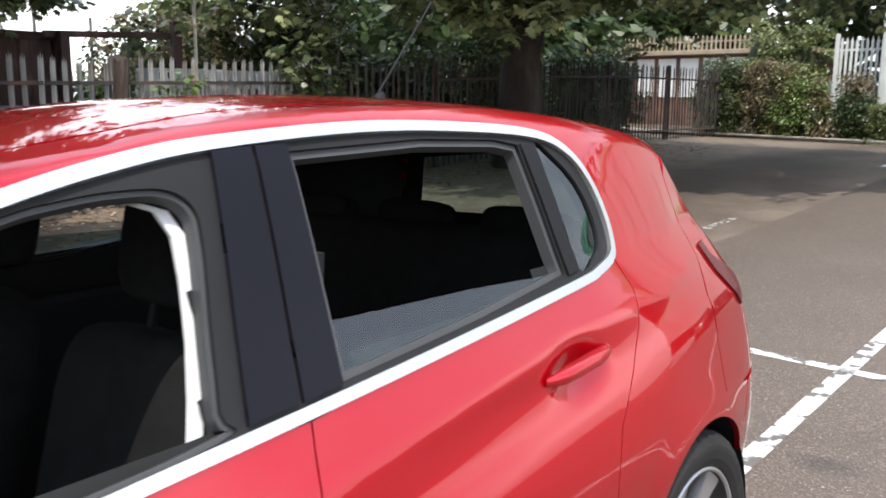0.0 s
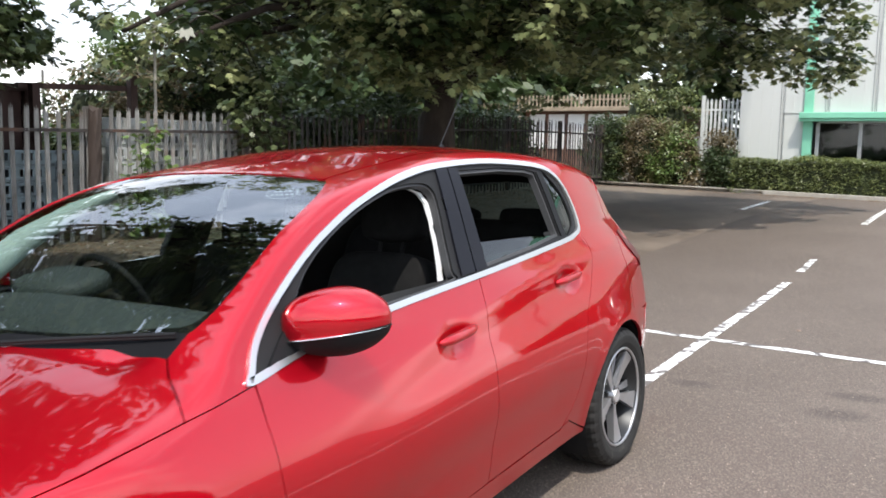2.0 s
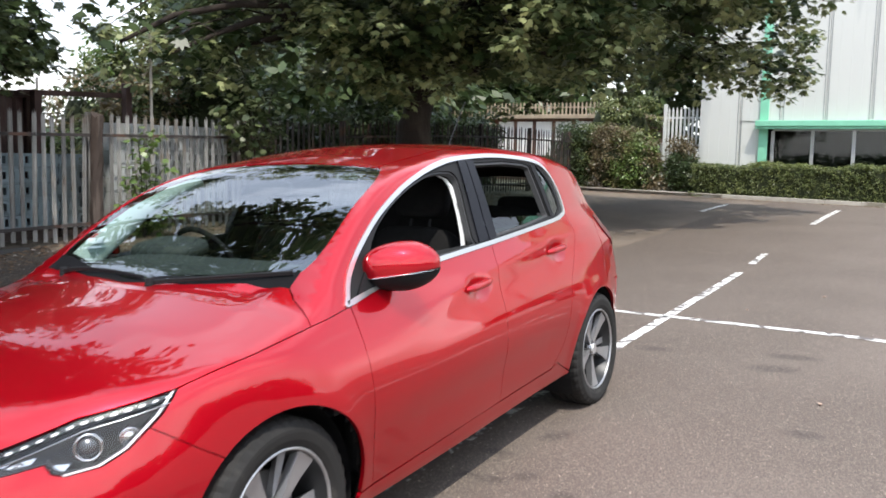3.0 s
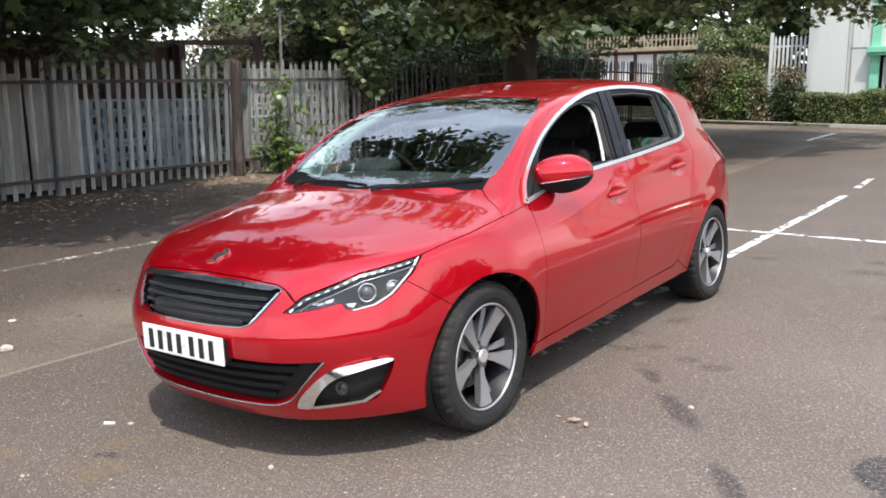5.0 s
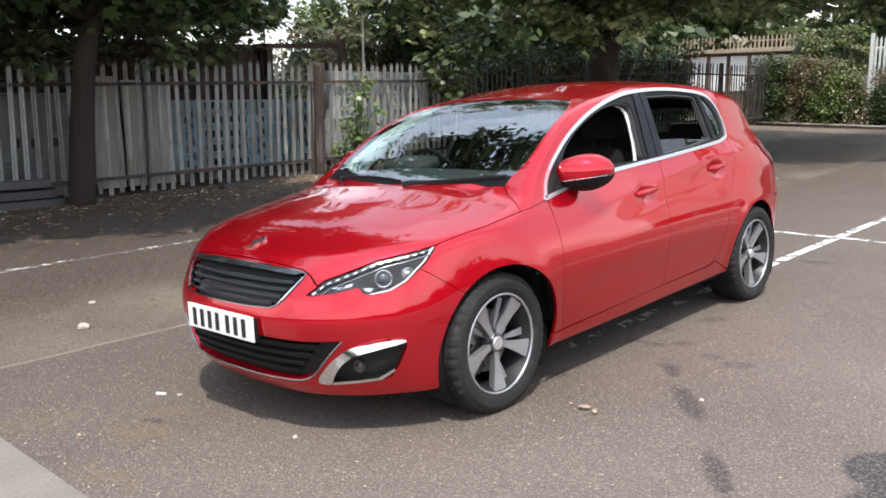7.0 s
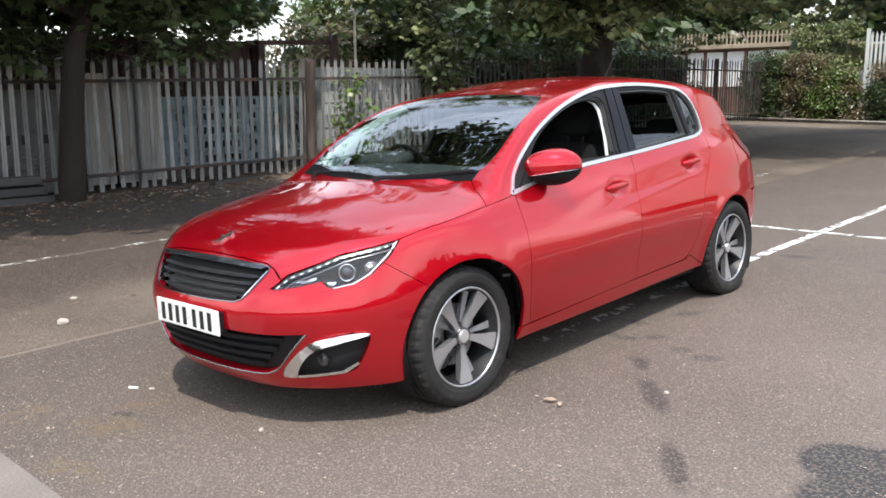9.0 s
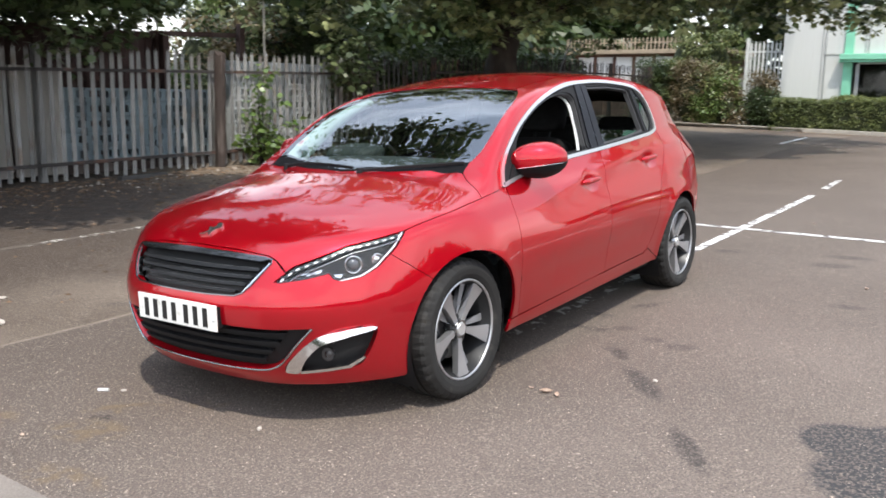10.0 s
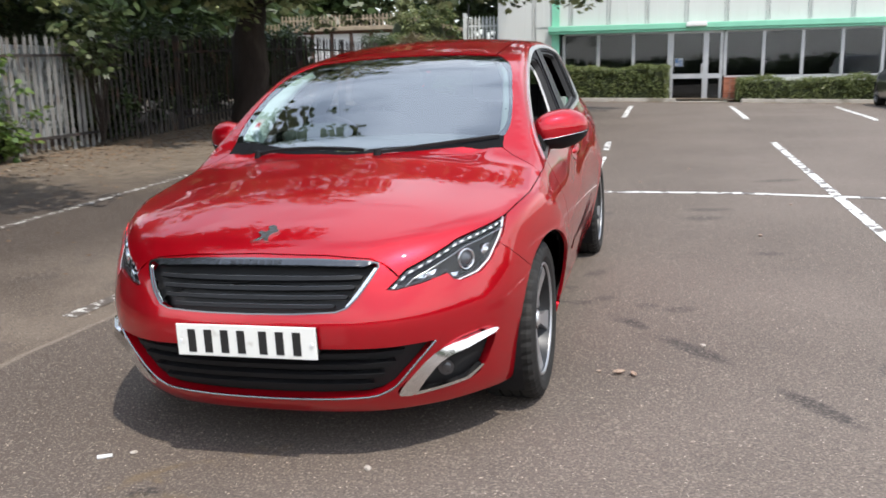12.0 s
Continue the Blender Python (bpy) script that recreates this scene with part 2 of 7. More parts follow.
def leaf_material(name, colour, light):
    m = bpy.data.materials.new(name)
    m.use_nodes = True
    n, l = m.node_tree.nodes, m.node_tree.links
    b = n["Principled BSDF"]
    b.inputs["Roughness"].default_value = 0.36
    b.inputs["Specular IOR Level"].default_value = 0.45
    geo = n.new("ShaderNodeNewGeometry")
    ramp = n.new("ShaderNodeMixRGB")
    ramp.inputs["Color1"].default_value, ramp.inputs["Color2"].default_value = (*colour, 1), (*light, 1)
    t = n.new("ShaderNodeTexNoise")
    t.inputs["Scale"].default_value = 0.9
    l.new(geo.outputs["Position"], t.inputs["Vector"])
    mid = n.new("ShaderNodeMath")
    mid.operation = "MULTIPLY"
    l.new(geo.outputs["Random Per Island"], mid.inputs[0])
    l.new(t.outputs["Fac"], mid.inputs[1])
    gain = n.new("ShaderNodeMath")
    gain.operation = "MULTIPLY"
    gain.inputs[1].default_value = 1.9
    l.new(mid.outputs[0], gain.inputs[0])
    l.new(gain.outputs[0], ramp.inputs["Fac"])
    l.new(ramp.outputs[0], b.inputs["Base Color"])
    tl, mx = n.new("ShaderNodeBsdfTranslucent"), n.new("ShaderNodeMixShader")
    l.new(ramp.outputs[0], tl.inputs[0])
    mx.inputs[0].default_value = 0.3
    l.new(b.outputs[0], mx.inputs[1])
    l.new(tl.outputs[0], mx.inputs[2])
    l.new(mx.outputs[0], n["Material Output"].inputs[0])
    return m


M_GROUND = ground_material()
M_LINE = material("worn_white_road_paint", (0.72, 0.71, 0.68), 0.7, vary=0.1, stain=(0.13, 0.115, 0.108), stain_scale=9.0, stain_at=0.52, stain_soft=0.05, grain=0.1)
M_LINE_OLD = material("rubbed_white_road_paint", (0.50, 0.48, 0.44), 0.75, vary=0.15, stain=(0.10, 0.08, 0.066), stain_scale=15.0, stain_at=0.39, stain_soft=0.08, grain=0.15)
M_KERB = material("grey_concrete_kerb", (0.40, 0.37, 0.32), 0.85, vary=0.2, stain=(0.2, 0.18, 0.14), bump=0.004, grain=0.15)
M_CONC = material("pale_concrete", (0.20, 0.172, 0.148), 0.85, vary=0.15, stain=(0.13, 0.11, 0.095), bump=0.004, scale=60, grain=0.2)
M_CLAD = material("pale_grey_steel_cladding", (0.62, 0.63, 0.60), 0.45, vary=0.05, vary_scale=0.7, stain=(0.48, 0.5, 0.49), stain_scale=0.8, stain_at=0.56, stretch=(1, 1, 0.15))
M_GREEN = material("mint_green_painted_steel", (0.24, 0.60, 0.42), 0.45, vary=0.08)
M_ALU = material("brushed_aluminium_frame", (0.52, 0.53, 0.54), 0.4, metal=0.6, vary=0.08)
M_DARKWIN = glass_material("dark_window_glass", (0.50, 0.54, 0.55), 0.0, 0.26)
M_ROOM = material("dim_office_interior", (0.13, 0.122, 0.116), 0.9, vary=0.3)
M_BRICK = material("red_brick", (0.36, 0.13, 0.075), 0.85, vary=0.2, per_object=0.2, bump=0.003, grain=0.15)
M_MORTAR = material("grey_mortar", (0.3, 0.27, 0.24), 0.9, grain=0.2)
M_PALE_STEEL = material("weathered_galvanised_steel", (0.235, 0.23, 0.22), 0.6, metal=0.3, vary=0.2, stain=(0.17, 0.135, 0.11), stain_scale=2.5, stain_at=0.55, stain_soft=0.15, per_object=0.2)
M_RUST_SHADE_STEEL = material("dark_rusty_shaded_steel", (0.04, 0.034, 0.032), 0.8, metal=0.2, vary=0.25, stain=(0.075, 0.042, 0.03), stain_scale=3.0, per_object=0.25)
M_RUST = material("red_brown_rust", (0.055, 0.030, 0.026), 0.85, vary=0.3, stain=(0.06, 0.04, 0.035), stain_scale=3.0, bump=0.003)
M_BLUEBOX = material("faded_blue_grey_plastic", (0.175, 0.23, 0.255), 0.6, vary=0.15, stain=(0.14, 0.17, 0.18), per_object=0.12)
M_WHITEBOX = material("weathered_white_plastic", (0.42, 0.44, 0.44), 0.6, vary=0.15, stain=(0.27, 0.27, 0.25), per_object=0.12)
M_BOARD = material("grey_weathered_board", (0.36, 0.335, 0.295), 0.85, vary=0.2, stain=(0.14, 0.12, 0.1), stretch=(1, 1, 0.2), bump=0.003)
M_WOOD = material("split_weathered_timber", (0.046, 0.032, 0.026), 0.85, vary=0.3, stain=(0.15, 0.118, 0.10), stain_scale=4.0, stretch=(1, 1, 0.15), bump=0.008, scale=20)
M_BARK = material("dark_grey_bark", (0.026, 0.018, 0.014), 0.95, vary=0.3, stain=(0.046, 0.036, 0.028), stretch=(1, 1, 0.3), bump=0.03, scale=14)
M_HUT_WALL = material("red_brown_brick_wall", (0.17, 0.095, 0.07), 0.9, vary=0.25, stain=(0.1, 0.06, 0.05))
M_HUT_WHITE = material("white_painted_shutter", (0.75, 0.75, 0.73), 0.6, vary=0.06)
M_HUT_ROOF = material("weathered_timber_roof_edge", (0.33, 0.265, 0.19), 0.9, vary=0.25)
M_LEAF = leaf_material("sycamore_leaf", (0.052, 0.082, 0.028), (0.40, 0.425, 0.20))
M_LEAF_DULL = leaf_material("dull_and_shaded_leaf", (0.040, 0.064, 0.024), (0.155, 0.185, 0.085))
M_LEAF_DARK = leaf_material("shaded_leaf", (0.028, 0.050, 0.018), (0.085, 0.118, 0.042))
M_LEAF_BRIGHT = leaf_material("fresh_green_leaf", (0.075, 0.145, 0.03), (0.19, 0.26, 0.07))
M_HEDGE = leaf_material("clipped_hedge_leaf", (0.075, 0.105, 0.034), (0.23, 0.255, 0.09))
M_BROWN_LEAF = leaf_material("dry_russet_leaf", (0.115, 0.084, 0.044), (0.215, 0.172, 0.09))


# ---- building blocks
def box(bm, x0, x1, y0, y1, z0, z1, bevel=0.0):
    """A box, with softened edges where bevel is given."""
    v = [bm.verts.new((x, y, z)) for x in (x0, x1) for y in (y0, y1) for z in (z0, z1)]
    faces = [bm.faces.new([v[i] for i in q]) for q in ((0, 1, 3, 2), (4, 6, 7, 5), (0, 4, 5, 1), (2, 3, 7, 6), (0, 2, 6, 4), (1, 5, 7, 3))]
    if bevel:
        edges = {e for f in faces for e in f.edges}
        bmesh.ops.bevel(bm, geom=list(edges), offset=bevel, segments=2, profile=0.6, affect="EDGES")
    return bm


def tube(bm, a, b, r0, r1=None, n=10, caps=True):
    """A round bar from a to b."""
    a, b = Vector(a), Vector(b)
    r1 = r0 if r1 is None else r1
    q = (b - a).to_track_quat("Z", "Y")
    rings = [[bm.verts.new(p + q @ Vector((math.cos(t) * r, math.sin(t) * r, 0))) for t in (math.tau * i / n for i in range(n))] for p, r in ((a, r0), (b, r1))]
    for i in range(n):
        bm.faces.new((rings[0][i], rings[0][(i + 1) % n], rings[1][(i + 1) % n], rings[1][i]))
    if caps:
        bm.faces.new(rings[0][::-1])
        bm.faces.new(rings[1])
    return bm


def slab(bm, outline, base, up, thick):
    """A flat plate: an outline of (u, v) laid out by base, its two axes in up, and given a thickness along the third."""
    o, u, v, w = Vector(base), Vector(up[0]), Vector(up[1]), Vector(up[2])
    a = [bm.verts.new(o + u * p + v * q) for p, q in outline]
    b = [bm.verts.new(o + u * p + v * q + w * thick) for p, q in outline]
    bm.faces.new(a[::-1])
    bm.faces.new(b)
    for i in range(len(a)):
        j = (i + 1) % len(a)
        bm.faces.new((a[i], a[j], b[j], b[i]))
    return bm


def mesh_of(bm, name, mat, smooth=False):
    me = bpy.data.meshes.new(name)
    bmesh.ops.recalc_face_normals(bm, faces=bm.faces)
    bm.to_mesh(me)
    bm.free()
    for m in mat if isinstance(mat, (list, tuple)) else [mat]:
        me.materials.append(m)
    if smooth:
        me.shade_smooth()
    return me


def part(name, bm, mat, parent, label="", smooth=False, at=None):
    """One mesh object under a thing or a part."""
    ob = new(name, mesh_of(bm, name, mat, smooth))
    ob.parent = parent
    if at is not None:
        ob.matrix_basis = at
    return tagged(ob, label)


def thing(name, label, category, m=None, group="", kind=""):
    ob = new(name)
    ob.empty_display_size = 0.1
    if m is not None:
        ob.matrix_world = m
    return tagged(ob, label, category, group, kind)


def solo(name, bm, mat, label="", category="", group="", kind="", smooth=False, m=None):
    ob = new(name, mesh_of(bm, name, mat, smooth))
    if m is not None:
        ob.matrix_world = m
    return tagged(ob, label, category, group, kind)


# ---- the ground: two cambers that meet in a shallow valley beside the car, level out by the building
def step(a, b, v):
    k = min(1.0, max(0.0, (v - a) / (b - a)))
    return k * k * (3 - 2 * k)


def ground_z(x, y):
    p = 0.0301 * (min(x, 4.0) + 1.8) if x >= -1.8 else 0.012 * (-1.8 - max(x, -9.0))
    near = p - 0.0541 + 0.0177 * (min(max(y, -8.0), 18.0) - 1.3)
    far = 0.33 - 0.015 * (min(max(x, -14.0), 10.0) - 1.0)
    k = step(9.0, 20.0, y)
    return near * (1 - k) + far * k


GX = sorted({-400.0, -150.0, -60.0, -30.0, 30.0, 60.0, 150.0, 400.0, -1.8} | {round(-20 + 0.5 * i, 3) for i in range(81)})
GY = sorted({-400.0, -150.0, -60.0, -30.0, 60.0, 150.0, 400.0} | {round(-15 + 0.5 * i, 3) for i in range(101)})
bm = bmesh.new()
gv = [[bm.verts.new((x, y, ground_z(x, y))) for x in GX] for y in GY]
for j in range(len(GY) - 1):
    for i in range(len(GX) - 1):
        bm.faces.new((gv[j][i], gv[j][i + 1], gv[j + 1][i + 1], gv[j + 1][i]))
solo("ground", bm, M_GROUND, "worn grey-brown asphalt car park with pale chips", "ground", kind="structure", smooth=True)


def marking(pts, width, mat, lift=0.004):
    """A painted strip that follows the ground."""
    bm = bmesh.new()
    rows = []
    for (xa, ya), (xb, yb) in zip(pts, pts[1:]):
        d = Vector((xb - xa, yb - ya))
        n = max(1, int(d.length / 0.12))
        side = Vector((-d.y, d.x)).normalized() * width / 2
        for i in range(n + 1):
            x, y = xa + d.x * i / n, ya + d.y * i / n
            wob = 0.006 * math.sin(17.3 * (x + y)) + 0.005 * math.sin(41.0 * (x - y))
            s = side * (1 + wob * 4)
            rows.append([bm.verts.new((x + s.x * k, y + s.y * k, ground_z(x + s.x * k, y + s.y * k) + lift)) for k in (1, 0, -1)])
    for a, b in zip(rows, rows[1:]):
        for k in (0, 1):
            bm.faces.new((a[k], b[k], b[k + 1], a[k + 1]))
    return solo("bay_line", bm, mat, "worn white painted parking bay line on asphalt", "road marking", "bay lines", "structure")


marking([(0.50, 0.95), (0.46, 2.6)], 0.085, M_LINE_OLD)
marking([(0.46, 2.6), (0.42, 5.3), (0.40, 7.0), (0.37, 8.35)], 0.088, M_LINE)
marking([(0.335, 9.2), (0.28, 10.35)], 0.085, M_LINE)
marking([(2.74, 0.9), (2.68, 4.9), (2.62, 9.7)], 0.085, M_LINE)
marking([(-4.30, -0.4), (-4.34, 1.5), (-4.40, 3.5), (-4.6, 6.3)], 0.09, M_LINE_OLD)
marking([(-2.0, 0.72), (-1.97, 1.6), (-2.0, 5.6), (-2.2, 10.4)], 0.10, M_LINE_OLD)
marking([(-2.1, 5.62), (0.0, 5.36), (1.9, 5.08), (3.0, 4.72), (7.5, 3.6)], 0.085, M_LINE)
marking([(0.23, 15.15), (0.12, 20.15)], 0.11, M_LINE)
marking([(2.58, 14.2), (2.62, 20.5)], 0.11, M_LINE)
marking([(-2.22, 16.8), (-2.38, 20.0)], 0.11, M_LINE)
marking([(4.72, 13.6), (5.2, 20.9)], 0.11, M_LINE)

# ---- kerb along the beds before the building
KERB_Y = 23.25
kerb = thing("kerb", "weathered grey concrete kerb edging the planted beds", "kerb", kind="structure")
stone = None
x = -17.0
while x < 12.0:
    if not 1.0 < x < 2.7:
        bm = bmesh.new()
        box(bm, 0, 0.9, 0, 0.14, -0.1, 0.11, 0.015)
        if stone is None:
            stone = mesh_of(bm, "kerb_stone", M_KERB)
        else:
            bm.free()
        ob = new("kerb_stone", stone)
        ob.parent = kerb
        ob.matrix_basis = pose(x, KERB_Y - (0.08 * (x + 2.0) if x < -2 else 0.0), ground_z(x, KERB_Y), 0, 1.1, 0)
    x += 0.912

bm = bmesh.new()
v = [[bm.verts.new((x, y, ground_z(x, y) + 0.08)) for x in (-18, -8, -4, 0, 4, 8, 13)] for y in (23.4, 25, 40)]
for a, b in zip(v, v[1:]):
    for i in range(6):
        bm.faces.new((a[i], a[i + 1], b[i + 1], b[i]))
M_SOIL = material("dry_leafy_soil", (0.11, 0.082, 0.058), 0.95, vary=0.3, vary_scale=4, stain=(0.2, 0.15, 0.1), stain_scale=6, bump=0.02, scale=25)
solo("planting_bed", bm, M_SOIL, "dry soil bed behind the kerb", "ground", kind="structure")

# ---- the building
FY, BX0, BX1, ROOF = 24.6, -4.35, 13.0, 7.6
LINTEL = 2.5
wall = thing("wall_north", "pale grey ribbed steel-clad industrial building", "building", kind="structure")


def clad(x0, x1, z0, z1, y):
    """A sheet of trapezoid-ribbed cladding."""
    bm = bmesh.new()
    xs, x = [], x0
    prof = ((0.0, 0.0), (0.275, 0.0), (0.28, 0.004), (0.288, 0.004), (0.293, 0.0))
    while x < x1 - 1e-6:
        for dx, dy in prof[:-1]:
            if x + dx < x1:
                xs.append((x + dx, dy))
        x += prof[-1][0]
    xs.append((x1, 0.0))
    lo = [bm.verts.new((px, y - d, z0)) for px, d in xs]
    hi = [bm.verts.new((px, y - d, z1)) for px, d in xs]
    for i in range(len(xs) - 1):
        bm.faces.new((lo[i], lo[i + 1], hi[i + 1], hi[i]))
    return bm


M_JOINT = material("dark_joint_strip", (0.28, 0.29, 0.29), 0.6)
x = BX0
while x < BX1:
    w = 1.16
    z0 = LINTEL + 0.14 if x + w > -2.45 else 0.3
    part("cladding_panel", clad(x + 0.012, min(x + w, BX1) - 0.012, z0, ROOF, FY), M_CLAD, wall)
    bm = bmesh.new()
    box(bm, x + w - 0.060, x + w - 0.042, FY - 0.012, FY + 0.02, z0, ROOF)
    box(bm, x + w + 0.042, x + w + 0.060, FY - 0.012, FY + 0.02, z0, ROOF)
    if x + w < BX1:
        part("joint_strip", bm, M_JOINT, wall)
    x += w
bm = bmesh.new()
box(bm, BX0, BX1, FY + 0.02, FY + 0.14, LINTEL + 0.02, ROOF)
box(bm, BX0, -2.62, FY + 0.02, FY + 0.14, 0.0, LINTEL + 0.02)
part("backing", bm, M_CLAD, wall)
bm = bmesh.new()
box(bm, BX0, BX0 + 0.12, FY + 0.14, FY + 14, 0.0, ROOF)
box(bm, BX0, BX1, FY + 14, FY + 14.12, 0, ROOF)
box(bm, BX1 - 0.12, BX1, FY + 0.14, FY + 14, 0, ROOF)
part("side_wall", bm, M_CLAD, wall)
bm = bmesh.new()
box(bm, BX0 - 0.1, BX1 + 0.1, FY - 0.08, FY + 14.2, ROOF, ROOF + 0.25, 0.02)
part("roof", bm, M_GREEN, wall)
bm = bmesh.new()
box(bm, -2.62, -2.38, FY - 0.06, FY + 0.12, 0.2, ROOF, 0.01)
part("column", bm, M_GREEN, wall, "mint green corner column")
bm = bmesh.new()
box(bm, -2.70, BX1, FY - 0.28, FY + 0.1, LINTEL - 0.03, LINTEL + 0.14, 0.02)
box(bm, -2.70, BX1, FY - 0.24, FY + 0.1, LINTEL - 0.10, LINTEL - 0.034, 0.01)
part("canopy", bm, M_GREEN, wall, "mint green steel lintel canopy")

# glazed strip under the canopy: frames, panes, door, low wall
WZ0, WZ1 = 1.0, LINTEL - 0.1
win = thing("window_1", "dark office windows in grey aluminium frames", "window", kind="structure")


def glazing(x0, x1, z0, z1, n, parent):
    bm = bmesh.new()
    box(bm, x0, x1, FY + 0.02, FY + 0.09, z0, z0 + 0.06, 0.006)
    box(bm, x0, x1, FY + 0.02, FY + 0.09, z1 - 0.05, z1, 0.006)
    part("window_frame", bm, M_ALU, parent)
    w = (x1 - x0) / n
    for i in range(n + 1):
        bm = bmesh.new()
        xm = x0 + w * i
        box(bm, xm - 0.045, xm + 0.045, FY + 0.0, FY + 0.1, z0 + 0.062, z1 - 0.052, 0.006)
        part("mullion", bm, M_ALU, parent)
    for i in range(n):
        bm = bmesh.new()
        box(bm, x0 + w * i + 0.047, x0 + w * (i + 1) - 0.047, FY + 0.05, FY + 0.056, z0 + 0.062, z1 - 0.052)
        ob = part("pane", bm, M_DARKWIN, parent)
        ob.visible_shadow = False


glazing(-2.24, 0.98, WZ0, WZ1, 3, win)
glazing(2.62, 11.3, WZ0, WZ1, 8, win)
door = thing("door_1", "glazed grey aluminium entrance door with side light", "door", kind="structure")
DZ = 0.27
for a, b in ((1.03, 2.06), (2.06, 2.55)):
    bm = bmesh.new()
    for xa, xb, za, zb in ((a, a + 0.08, DZ, WZ1), (b - 0.08, b, DZ, WZ1), (a + 0.08, b - 0.08, DZ, DZ + 0.06), (a + 0.08, b - 0.08, WZ1 - 0.07, WZ1), (a + 0.08, b - 0.08, DZ + 0.72, DZ + 0.86)):
        box(bm, xa, xb, FY - 0.01, FY + 0.07, za, zb, 0.005)
    leaf = part("door_frame", bm, M_ALU, door)
    for za, zb in ((DZ + 0.06, DZ + 0.72), (DZ + 0.86, WZ1 - 0.07)):
        bm = bmesh.new()
        box(bm, a + 0.08, b - 0.08, FY + 0.03, FY + 0.036, za, zb)
        part("pane", bm, M_DARKWIN, door).visible_shadow = False
bm = bmesh.new()
box(bm, 1.93, 1.97, FY - 0.06, FY - 0.03, DZ + 0.8, DZ + 1.15, 0.008)
box(bm, 1.935, 1.965, FY - 0.032, FY - 0.008, DZ + 0.84, DZ + 0.87)
box(bm, 1.935, 1.965, FY - 0.032, FY - 0.008, DZ + 1.08, DZ + 1.11)
part("door_handle", bm, M_ALU, door)
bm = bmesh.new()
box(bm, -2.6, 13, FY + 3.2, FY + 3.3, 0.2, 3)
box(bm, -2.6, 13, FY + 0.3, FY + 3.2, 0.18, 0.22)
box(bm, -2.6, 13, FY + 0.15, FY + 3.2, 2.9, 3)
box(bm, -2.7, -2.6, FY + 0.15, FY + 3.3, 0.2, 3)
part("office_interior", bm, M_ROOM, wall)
bm = bmesh.new()
box(bm, -2.3, 1.0, FY + 0.0, FY + 0.12, 0.2, WZ0 - 0.004)
box(bm, 3.0, 13, FY + 0.0, FY + 0.12, 0.2, WZ0 - 0.004)
part("low_wall", bm, M_CLAD, wall)

# threshold slab before the door
bm = bmesh.new()
box(bm, 1.0, 2.68, KERB_Y, FY + 0.3, 0.2, ground_z(1.8, KERB_Y) + 0.03, 0.01)
solo("threshold", bm, M_KERB, "pale concrete threshold before the entrance door", "pavement", kind="structure")

# brick pier beside the door
pier = thing("brick_pier", "short red brick pier beside the entrance door", "pier", kind="structure")
bm = bmesh.new()
box(bm, 2.605, 2.985, FY - 0.135, FY + 0.1, 0.2, WZ0 - 0.01)
part("mortar", bm, M_MORTAR, pier)
bm = bmesh.new()
box(bm, 0, 0.182, 0, 0.25, 0, 0.065, 0.004)
brick = mesh_of(bm, "brick", M_BRICK)
for r in range(10):
    for c in range(2):
        ob = new("brick", brick)
        ob.parent = pier
        ob.matrix_basis = pose(2.60 + 0.194 * c, FY - 0.145, 0.27 + 0.075 * r)

# bulkhead light over the door, round alarm box high on the wall
lamp = thing("bulkhead_light", "white bulkhead light fixed above the entrance door", "lamp")
bm = bmesh.new()
box(bm, 1.45, 2.05, FY - 0.42, FY - 0.282, LINTEL + 0.02, LINTEL + 0.15, 0.03)
part("housing", bm, M_HUT_WHITE, lamp)
alarm = thing("alarm_box", "cream alarm box on the cladding", "alarm")
bm = bmesh.new()
tube(bm, (-2.95, FY - 0.12, 4.5), (-2.95, FY - 0.018, 4.5), 0.2, 0.22, 6)
part("cover", bm, material("cream_plastic", (0.8, 0.68, 0.46), 0.5), alarm)


# ---- the car's outer form, in the car's own frame: y back from the front axle, x to its left, z up
def curve(knots):
    """A smooth curve through the knots (Catmull-Rom), clamped at its ends."""
    kx, ky = np.array(knots, float).T
    sl = np.gradient(ky, kx)

    def at(v):
        v = np.clip(np.asarray(v, float), kx[0], kx[-1])
        i = np.clip(np.searchsorted(kx, v, side="right") - 1, 0, len(kx) - 2)
        h = kx[i + 1] - kx[i]
        u = (v - kx[i]) / h
        return (ky[i] * (1 + 2 * u) * (1 - u) ** 2 + sl[i] * h * u * (1 - u) ** 2
                + ky[i + 1] * u * u * (3 - 2 * u) + sl[i + 1] * h * u * u * (u - 1))

    return at


C_TOP = curve([(-0.95, 0.585), (-0.8, 0.695), (-0.7, 0.762), (-0.5, 0.845), (-0.2, 0.912), (0.1, 0.962), (0.2, 0.985), (0.28, 1.022), (0.36, 1.070), (0.45, 1.122),
               (0.55, 1.182), (0.7, 1.262), (0.85, 1.322), (1.0, 1.364), (1.15, 1.392), (1.3, 1.414), (1.5, 1.442), (1.8, 1.457), (2.1, 1.45), (2.5, 1.415), (2.9, 1.355),
               (3.0, 1.33), (3.1, 1.21), (3.25, 1.0), (3.36, 0.85), (3.5, 0.55)])
C_CROWN = curve([(-0.95, 0.06), (-0.5, 0.076), (-0.2, 0.070), (0.05, 0.064), (0.25, 0.064), (0.45, 0.05), (1.0, 0.046), (1.3, 0.055), (1.7, 0.06), (2.6, 0.07), (3.2, 0.12), (3.5, 0.14)])
